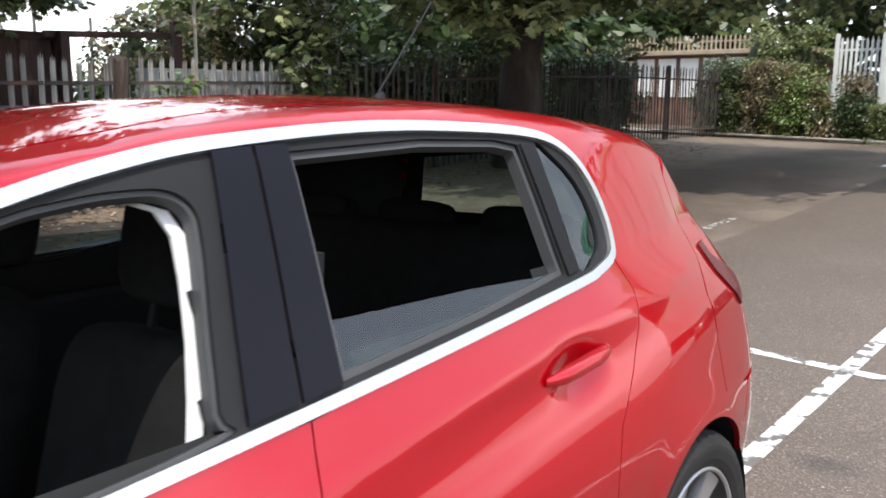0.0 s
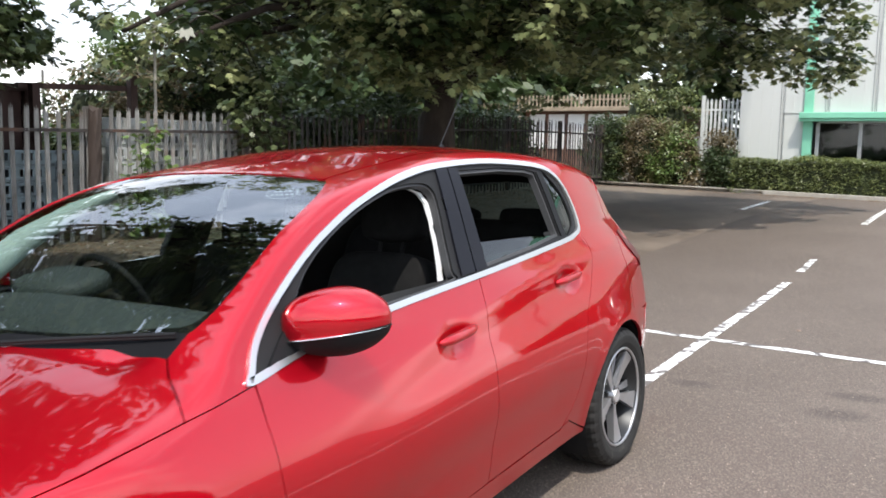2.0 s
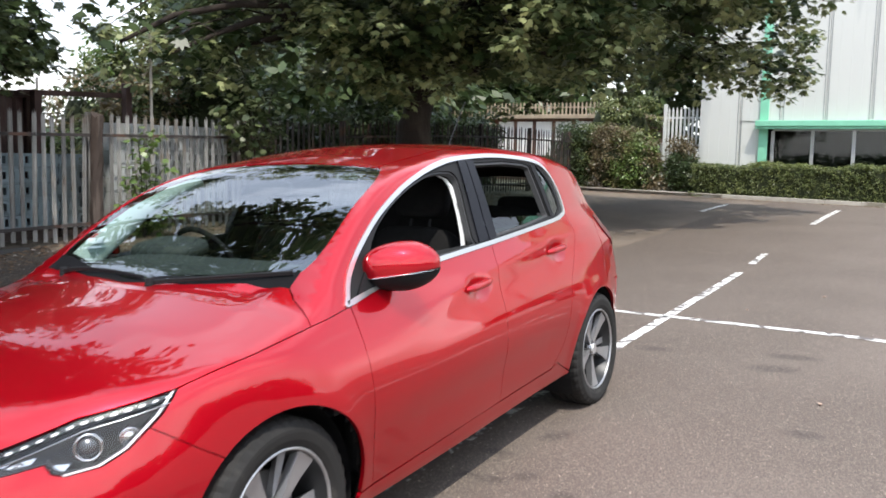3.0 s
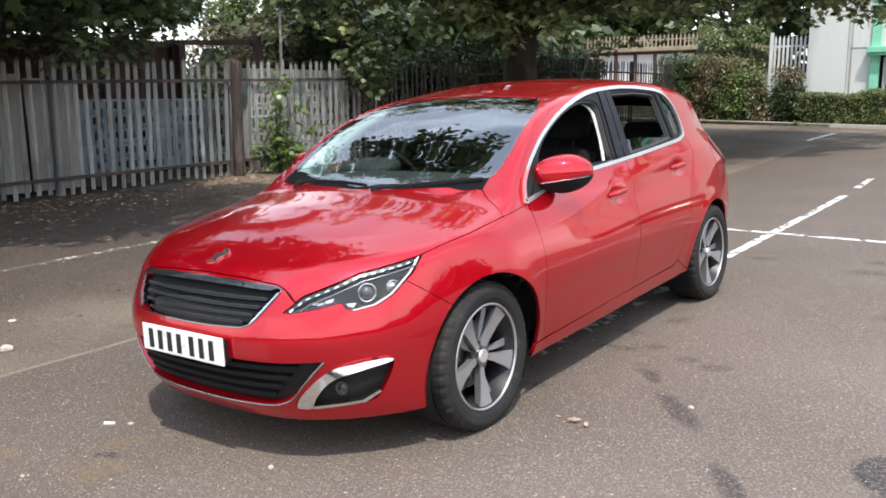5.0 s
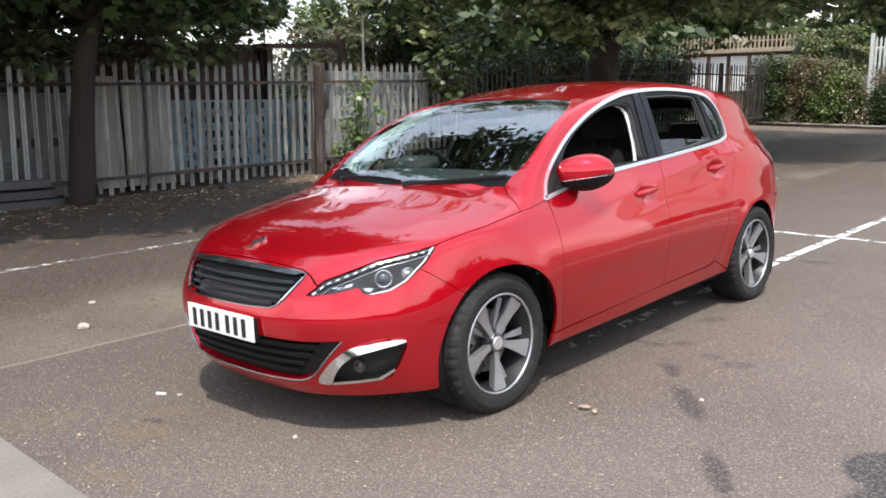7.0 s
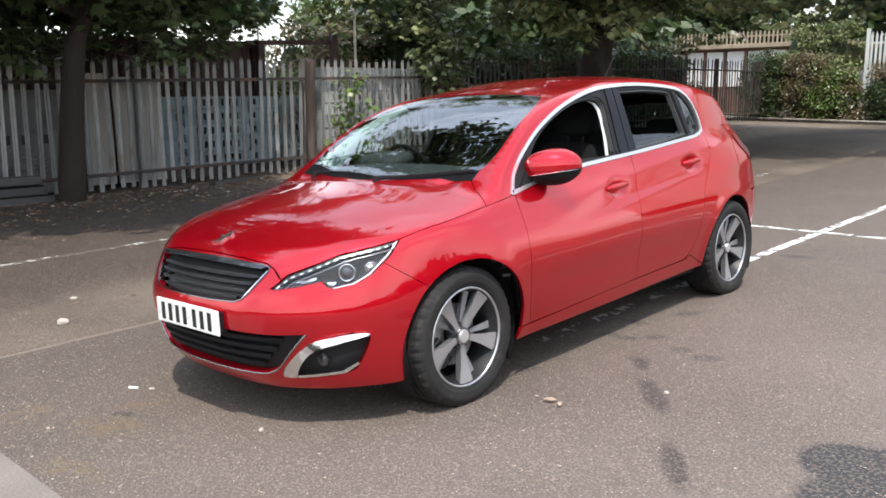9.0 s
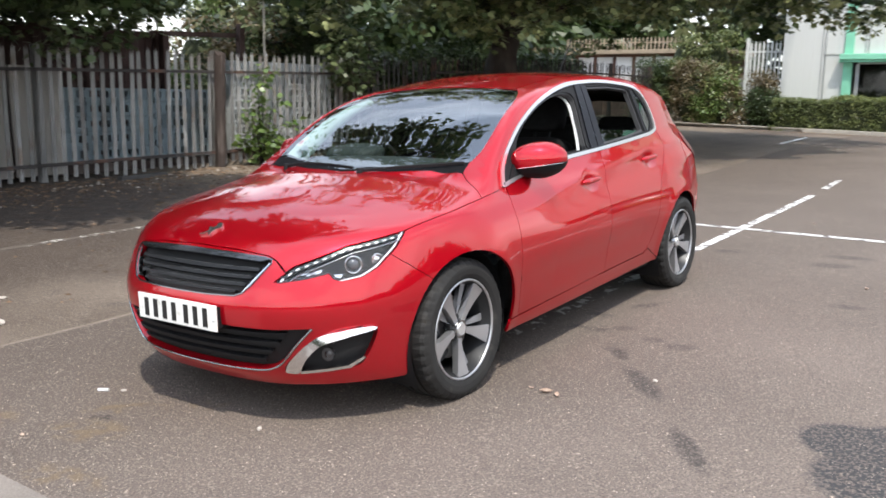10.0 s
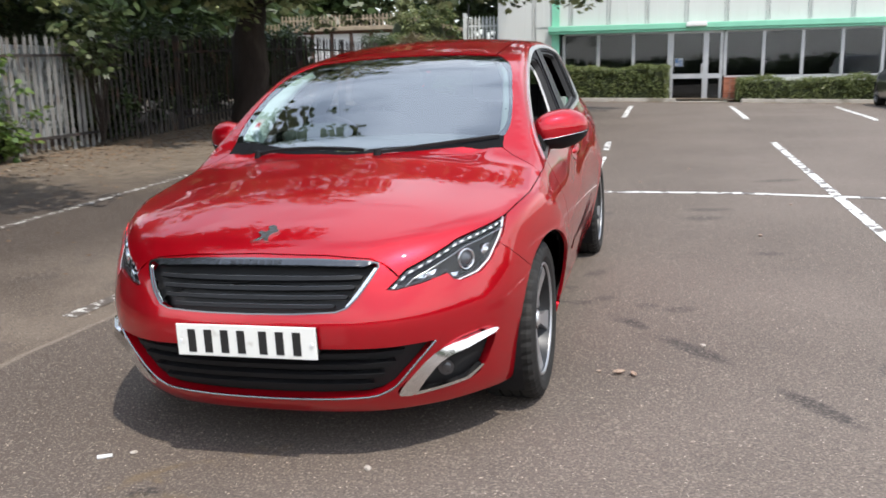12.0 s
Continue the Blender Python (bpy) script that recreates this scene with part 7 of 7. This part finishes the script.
def shrub(x, y, r, h, mats, label, seed, n=150, size=0.1):
    """A loose bush of clumps with an uneven outline."""
    rr = random.Random(seed)
    s = thing("shrub", label, "shrub")
    z0 = ground_z(x, y) + 0.05
    groups = [[] for _ in mats]
    for k in range(n):
        a, u = rr.uniform(0, math.tau), rr.random() ** 0.5
        zz = rr.random() ** 0.8
        rad = r * u * math.sqrt(max(0.12, 1 - (zz * 1.02 - 0.25) ** 2)) * rr.uniform(0.8, 1.12)
        p = (x + rad * math.cos(a), y + rad * 0.7 * math.sin(a), z0 + h * zz * rr.uniform(0.85, 1.08))
        groups[min(int(len(mats) * ((p[0] - x + r) / (2 * r) + rr.uniform(-0.22, 0.22))), len(mats) - 1) if p[0] > x - r else 0].append((*p, 0.24))
        if k % 8 == 0:
            bm = bmesh.new()
            limb(bm, bend((x + rr.uniform(-0.3, 0.3), y, z0 - 0.1), p, 3, rr), 0.02, 0.005, 5)
            part("stem", bm, M_BARK, s)
    # solid inner body whose dark colour holds the bush's inner shade
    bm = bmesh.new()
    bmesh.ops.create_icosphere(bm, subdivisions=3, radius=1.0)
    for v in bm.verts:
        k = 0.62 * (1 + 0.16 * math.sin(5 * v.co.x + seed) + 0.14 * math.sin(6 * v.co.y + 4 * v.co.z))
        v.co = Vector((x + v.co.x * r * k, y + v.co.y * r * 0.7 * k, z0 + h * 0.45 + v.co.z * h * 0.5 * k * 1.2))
    part("core", bm, M_CORE_DARK, s, smooth=True)
    for i, (g, m) in enumerate(zip(groups, mats)):
        if g:
            leaves("leaves", g, 44, size, m, s, seed + i, SMALL, 0.7)
    return s


shrub(-8.2, 24.35, 0.98, 1.98, [M_LEAF_DARK, M_LEAF_DARK, M_HEDGE], "dense rounded dark green shrub behind the kerb", 41, 330, 0.07)
shrub(-6.85, 24.3, 0.95, 1.92, [M_BROWN_LEAF, M_BROWN_LEAF, M_HEDGE], "overgrown shrub with russet and olive leaves", 48, 240, 0.075)
shrub(-6.0, 24.2, 0.85, 1.45, [M_LEAF_BRIGHT, M_HEDGE, M_LEAF_BRIGHT, M_BROWN_LEAF], "drooping shrub with bright green leaves", 49, 220, 0.08)
shrub(-4.78, 24.3, 0.56, 1.1, [M_LEAF_DARK, M_LEAF_DARK], "low rounded dark green shrub beside the hedge", 42, 150, 0.07)
shrub(-4.85, 24.55, 0.45, 1.62, [M_BROWN_LEAF, M_BROWN_LEAF], "rounded russet shrub behind a green one", 50, 120, 0.07)
shrub(-7.85, 27.6, 1.6, 3.3, [M_LEAF, M_HEDGE], "tall straggling green shrub behind the fence", 43, 200, 0.12)
shrub(-9.3, 10.5, 1.2, 1.6, [M_BROWN_LEAF, M_LEAF_DARK], "dry brown brambles behind the fence", 44, 90, 0.1)
shrub(-9.9, 6.9, 0.9, 1.5, [M_LEAF_BRIGHT, M_LEAF], "green weeds behind the fence", 45, 90, 0.1)
shrub(-11.0, 8.3, 1.5, 2.35, [M_LEAF, M_LEAF_DARK, M_BROWN_LEAF, M_LEAF_DARK], "tall green and russet bush behind the fence", 46, 170, 0.1)
shrub(-12.4, 10.3, 1.45, 3.5, [M_LEAF, M_LEAF_BRIGHT, M_LEAF, M_BROWN_LEAF], "tall olive green bush behind the fence", 52, 260, 0.11)
shrub(-11.2, 11.5, 1.7, 3.0, [M_LEAF_DARK, M_LEAF_DARK], "dark green bush behind the fence", 47, 170, 0.12)

for k, y in enumerate((11.2, 13.0, 14.9, 16.9, 19.0, 21.2)):
    shrub(-9.9 - 0.25 * (k % 2), y, 1.15, 1.75 + 0.2 * (k % 3), [M_LEAF_DARK, M_LEAF_DARK], "dark undergrowth behind the rusty fence", 70 + k, 90, 0.12)

# woods far behind the yard: uncountable, one mass
wood = []
rr = random.Random(9)
for k in range(1000):
    a = rr.uniform(0, 1)
    x = -46 + 60 * a
    y = rr.uniform(36, 46)
    wood.append((x, y, rr.uniform(0.5, 13.0 + 1.5 * math.sin(x * 0.5)), 1.5))
for k in range(260):
    wood.append((rr.uniform(-26, -15), rr.uniform(24, 38), rr.uniform(0.3, 6.5), 1.3))
leaves("far_woods", wood, 46, 0.62, M_LEAF_DARK, None, 61, SMALL, 0.8, label="dense dark green woods beyond the yard", category="woods", kind="stuff")
# car park's other two sides: unseen bushes added behind the walk, to darken reflections
belt = []
for k in range(380):
    belt.append((rr.uniform(22, 28), rr.uniform(-26, 14), 1.6 * rr.random() ** 0.8, 0.9))
for k in range(260):
    belt.append((rr.uniform(-14, 26), rr.uniform(-38, -32), 1.8 * rr.random() ** 0.8, 0.9))
leaves("unseen_bush_belt", belt, 80, 0.7, M_LEAF_DARK, None, 62, SMALL, 0.8, label="dense dark green bushes added out of view to darken reflections", category="bushes", kind="stuff")

# ---- long dark planks stacked at the foot of the fence
stack = thing("plank_stack", "stack of long dark weathered planks at the foot of the fence", "planks")
M_PLANK = material("dark_wet_plank", (0.06, 0.058, 0.056), 0.7, vary=0.3, stain=(0.16, 0.155, 0.15), stain_scale=5.0, stretch=(1, 0.15, 1), bump=0.004)
for k, (x, y0, y1, z0, tilt) in enumerate(((-7.94, -0.9, 1.82, 0.0, 0), (-7.97, -1.1, 1.74, 0.125, 3), (-7.93, -0.6, 1.66, 0.255, -2))):
    bm = bmesh.new()
    box(bm, -0.11, 0.11, y0, y1, 0.0, 0.10, 0.008)
    part("plank", bm, M_PLANK, stack, at=pose(x, 0, ground_z(-7.9, 0.5) + z0, 0, tilt, 0))
bm = bmesh.new()
box(bm, -0.05, 0.05, -0.45, 0.45, 0, 0.05, 0.006)
solo("loose_board", bm, M_PLANK, "short dark board lying before the fence", "board", m=pose(-7.75, 4.45, ground_z(-7.75, 4.45), 0, 0, 12))
for y, z1 in ((8.62, 2.85), (7.85, 2.68), (6.95, 2.8)):
    pole2 = thing("scaffold_pole", "thin grey steel pole standing in the yard", "pole", group="poles in the yard")
    bm = bmesh.new()
    tube(bm, (-11.9, y, -0.1), (-11.9, y, z1), 0.03, 0.025, 10)
    part("shaft", bm, M_PALE_STEEL, pole2)


# ---- a second, dark car parked by the building, seen at its edge only
M_NAVY = material("dark_blue_black_paint", (0.010, 0.012, 0.018), 0.35, coat=1.0)
other = thing("car", "dark blue-black hatchback parked before the building", "car", pose(7.15, 21.85, ground_z(7.1, 20.5) - 0.005, 0, 0, 180))
ys2 = np.concatenate([np.linspace(-0.84, 0.2, 30), np.linspace(0.25, 2.9, 50), np.linspace(2.93, 3.37, 16)])
an2 = np.linspace(-math.pi, math.pi, 73)
YY, AA = np.meshgrid(ys2, an2, indexing="ij")
zc = np.interp(YY, [-0.84, -0.5, 0.3, 3.37], [0.47, 0.5, 0.6, 0.62])
P = meet(np.stack([0 * YY, YY, zc], -1).reshape(-1, 3), np.stack([np.sin(AA), 0 * AA, np.cos(AA)], -1).reshape(-1, 3), 2.0, 0.0)
idx = np.arange(P.shape[0]).reshape(YY.shape)
quads = np.stack([idx[:-1, :-1], idx[1:, :-1], idx[1:, 1:], idx[:-1, 1:]], -1).reshape(-1, 4)
mid = P[quads].mean(1)
gone = np.zeros(len(mid), bool)
for ya in AXLES:
    gone |= (np.hypot(mid[:, 1] - ya, mid[:, 2] - HUB_Z) < ARCH) & (np.abs(mid[:, 0]) > 0.3)
me = bpy.data.meshes.new("body")
me.from_pydata(P.tolist(), [], quads[~gone].tolist() + [idx[0].tolist()[:-1], idx[-1].tolist()[:-1][::-1]])
me.materials.append(M_NAVY)
me.shade_smooth()
ob = new("body", me)
ob.parent = other
for sx in (1, -1):
    skin("side_window", "side", shrunk(DLO, 0.012), M_GLOSS, other, h=0.05, off=0.004, sx=sx, skirt=0.004)
    skin("tail_lamp", "stern", on("side", [(2.84, 1.036), (2.93, 1.045)], "stern") + [(0.80, 1.0), (0.72, 0.93), (0.80, 0.86)] + on("side", [(2.98, 0.885), (2.87, 0.955)], "stern"), M_TAIL, other, h=0.04, off=0.008, sx=sx, skirt=0.01)
skin("rear_screen", "stern", hatch_uv, M_GLOSS, other, h=0.08, off=0.003, skirt=0.004)
bm = bmesh.new()
box(bm, -0.26, 0.26, 3.385, 3.397, 0.52, 0.63, 0.003)
part("number_plate", bm, material("yellow_number_plate", (0.75, 0.55, 0.08), 0.4), other)
for x, y, rz in ((0.728, 0.0, 0), (0.728, AXLES[1], 0), (-0.728, 0.0, 180), (-0.728, AXLES[1], 180)):
    w2 = copy_thing(wheel, pose(x, y, 0.317, 12, 0, rz))
    w2.parent = other
    w2.matrix_basis = pose(x, y, 0.317, 12, 0, rz)
    w2.empty_display_size = 0.05

# ---- notice on the entrance door
note = thing("door_notice", "small white notice with blue bars on the glass door", "sign")
bm = bmesh.new()
box(bm, 1.16, 1.40, FY + 0.020, FY + 0.026, 1.36, 1.60)
sheet = part("sheet", bm, material("faded_notice_paper", (0.42, 0.44, 0.46), 0.7), note)
M_BLUE = material("blue_print", (0.05, 0.14, 0.32), 0.6)
for x0, x1, z0, z1 in ((1.18, 1.25, 1.46, 1.58), (1.27, 1.38, 1.50, 1.53), (1.27, 1.38, 1.44, 1.47), (1.27, 1.36, 1.38, 1.41)):
    bm = bmesh.new()
    box(bm, x0, x1, FY + 0.016, FY + 0.0195, z0, z1)
    part("print_bar", bm, M_BLUE, sheet)

# ---- corner of a concrete apron
bm = bmesh.new()
v = [[bm.verts.new((x, y, ground_z(x, y) + h)) for x, y in ((-1.72, -1.56), (-0.7, -1.575), (0.33, -1.60), (0.35, -1.63), (0.42, -3.0), (0.5, -6.0), (-1.7, -6.0))] for h in (-0.03, 0.007)]
bm.faces.new(v[1])
for i in range(7):
    j = (i + 1) % 7
    bm.faces.new((v[0][i], v[0][j], v[1][j], v[1][i]))
solo("concrete_apron", bm, M_CONC, "pale worn concrete slab beside the asphalt", "pavement", kind="structure")

# ---- things lying about
M_DRY = material("dry_curled_leaf", (0.42, 0.31, 0.24), 0.7, vary=0.3, vary_scale=60, stain=(0.24, 0.15, 0.10), stain_scale=50)


def curled_leaf(x, y, size, turn, curl, label, mat=M_DRY):
    """A dried leaf rolled along its midrib."""
    bm = bmesh.new()
    rows = []
    for i in range(9):
        t = i / 8
        w = size * 0.55 * math.sin(math.pi * min(1, t * 0.96 + 0.04)) ** 0.8
        row = []
        for k in range(7):
            u = (k - 3) / 3
            a = u * curl
            r = max(w, 1e-3) / max(curl, 0.2)
            row.append(bm.verts.new((size * 1.6 * (t - 0.5), r * math.sin(a), r * (1 - math.cos(a)) + size * 0.25 * (2 * t - 1) ** 2 + 0.003)))
        rows.append(row)
    for a, b in zip(rows, rows[1:]):
        for k in range(6):
            bm.faces.new((a[k], a[k + 1], b[k + 1], b[k]))
    geom = bmesh.ops.extrude_face_region(bm, geom=bm.faces[:])
    bmesh.ops.translate(bm, verts=[q for q in geom["geom"] if isinstance(q, bmesh.types.BMVert)], vec=(0, 0, 0.0015))
    return solo("dry_leaf", bm, mat, label, "leaf", "dry leaves on the asphalt", smooth=True, m=pose(x, y, ground_z(x, y), 0, 0, turn))


curled_leaf(1.105, 0.215, 0.038, 35, 1.9, "dry curled brown leaf lying on the asphalt")
curled_leaf(1.165, 0.20, 0.030, -60, 1.6, "small dry russet leaf beside a larger one")
curled_leaf(1.02, 0.23, 0.014, 10, 1.2, "scrap of dry leaf on the asphalt")
rnd = random.Random(77)
for x, y in ((1.9, 3.1), (2.25, 4.4), (0.95, 5.9), (1.45, 6.9), (2.9, 2.2), (3.3, 3.6), (-0.4, -1.35)):
    curled_leaf(x, y, rnd.uniform(0.018, 0.03), rnd.uniform(0, 360), 1.2, "small pale dry leaf on the asphalt")

bm = bmesh.new()
tube(bm, (-0.635, -0.862, ground_z(-0.635, -0.862) + 0.007), (-0.59, -0.838, ground_z(-0.59, -0.838) + 0.007), 0.0075, 0.0065, 12)
solo("cigarette_end", bm, M_STICKER, "crushed white cigarette end on the asphalt", "litter")


def stone(x, y, sx_, sy_, sz_, seed, label, mat):
    bm = bmesh.new()
    bmesh.ops.create_icosphere(bm, subdivisions=2, radius=1.0)
    rr = random.Random(seed)
    for q in bm.verts:
        q.co = Vector((q.co.x * sx_, q.co.y * sy_, q.co.z * sz_)) * rr.uniform(0.82, 1.12)
    return solo("stone", bm, mat, label, "stone", "stones on the asphalt", smooth=False, m=pose(x, y, ground_z(x, y) + sz_ * 0.6, 0, 0, rr.uniform(0, 360)))


M_PEBBLE = material("pale_limestone", (0.44, 0.39, 0.34), 0.8, vary=0.15, bump=0.002, scale=90)
stone(-2.19, -0.52, 0.040, 0.028, 0.022, 1, "pale limestone pebble on the old asphalt", M_PEBBLE)
stone(1.45, 0.61, 0.016, 0.012, 0.008, 2, "small white pebble on the asphalt", M_PEBBLE)
stone(-0.53, -0.80, 0.014, 0.010, 0.008, 3, "small pale pebble on the asphalt", M_PEBBLE)
stone(-2.75, -0.2, 0.03, 0.02, 0.012, 4, "flat pale pebble on the old asphalt", M_PEBBLE)
stone(0.35, -0.78, 0.015, 0.011, 0.008, 5, "small pale pebble on the asphalt", M_PEBBLE)


def scatter(name, label, category, n, area_of, size, mat, seed, flat=0.5):
    """Uncountable bits lying on the ground, each a little pyramid."""
    r = np.random.default_rng(seed)
    vs, fs = [], []
    for k in range(n):
        x, y = area_of(r)
        z = ground_z(x, y)
        s = size * r.uniform(0.5, 1.5)
        a = r.uniform(0, 6.28)
        m = len(vs)
        for q in range(4):
            rr = s * r.uniform(0.6, 1.1)
            vs.append((x + rr * math.cos(a + 1.57 * q), y + rr * math.sin(a + 1.57 * q), z + 0.001))
        vs.append((x, y, z + s * flat))
        fs += [(m + q, m + (q + 1) % 4, m + 4) for q in range(4)]
    me = bpy.data.meshes.new(name)
    me.from_pydata(vs, [], fs)
    me.materials.append(mat)
    return tagged(new(name, me), label, category, kind="stuff")


M_GRIT = material("pale_grit", (0.36, 0.305, 0.25), 0.85, per_island=0.55)
scatter("grit", "pale grit scattered over the asphalt", "grit", 24000, lambda r: (r.uniform(-1.7, 4.2), -2.2 + 8.2 * r.random() ** 1.3), 0.0028, M_GRIT, 5)
M_CHIP = material("pale_stone_chip", (0.30, 0.245, 0.195), 0.85, per_island=0.75)
_drifts = [(rng.uniform(-1.6, 3.4), -1.8 + 8.5 * rng.random() ** 1.4, rng.uniform(0.15, 0.6)) for _k in range(120)]


def clustered(r):
    x, y, w = _drifts[r.integers(len(_drifts))]
    return (x + r.normal() * w, y + r.normal() * w) if r.random() < 0.6 else (r.uniform(-3.6, 4.5), -2.1 + 9 * r.random() ** 1.3)


scatter("coarse_grit", "larger pale chips scattered over the asphalt", "grit", 4600, clustered, 0.0045, M_CHIP, 6, 0.35)
M_LITTER = material("brown_leaf_litter", (0.125, 0.080, 0.048), 0.85, per_island=0.5, vary=0.3, vary_scale=2)


def by_fence(r):
    x = -8.1 + abs(r.normal()) * 1.0
    return x, r.uniform(-5, 19)


def on_old(r):
    return -1.9 - 5.5 * r.random() ** 0.6, r.uniform(-2, 9)


scatter("leaf_litter", "brown leaf litter drifted along the fence", "leaf litter", 4200, by_fence, 0.035, M_LITTER, 7, 0.35)
scatter("fallen_leaves", "scattered dry leaves on the old asphalt", "leaf litter", 420, on_old, 0.022, M_LITTER, 8, 0.4)
scatter("bed_litter", "leaf litter along the kerb", "leaf litter", 700, lambda r: (r.uniform(-13, 9), 23.2 - abs(r.normal()) * 0.25), 0.04, M_LITTER, 9, 0.3)
scatter("pale_scraps", "pale scraps and stones among the leaf litter", "litter", 130, lambda r: (-7.9 + abs(r.normal()) * 0.7, r.uniform(-1.5, 7.0)), 0.03, M_PEBBLE, 11, 0.35)
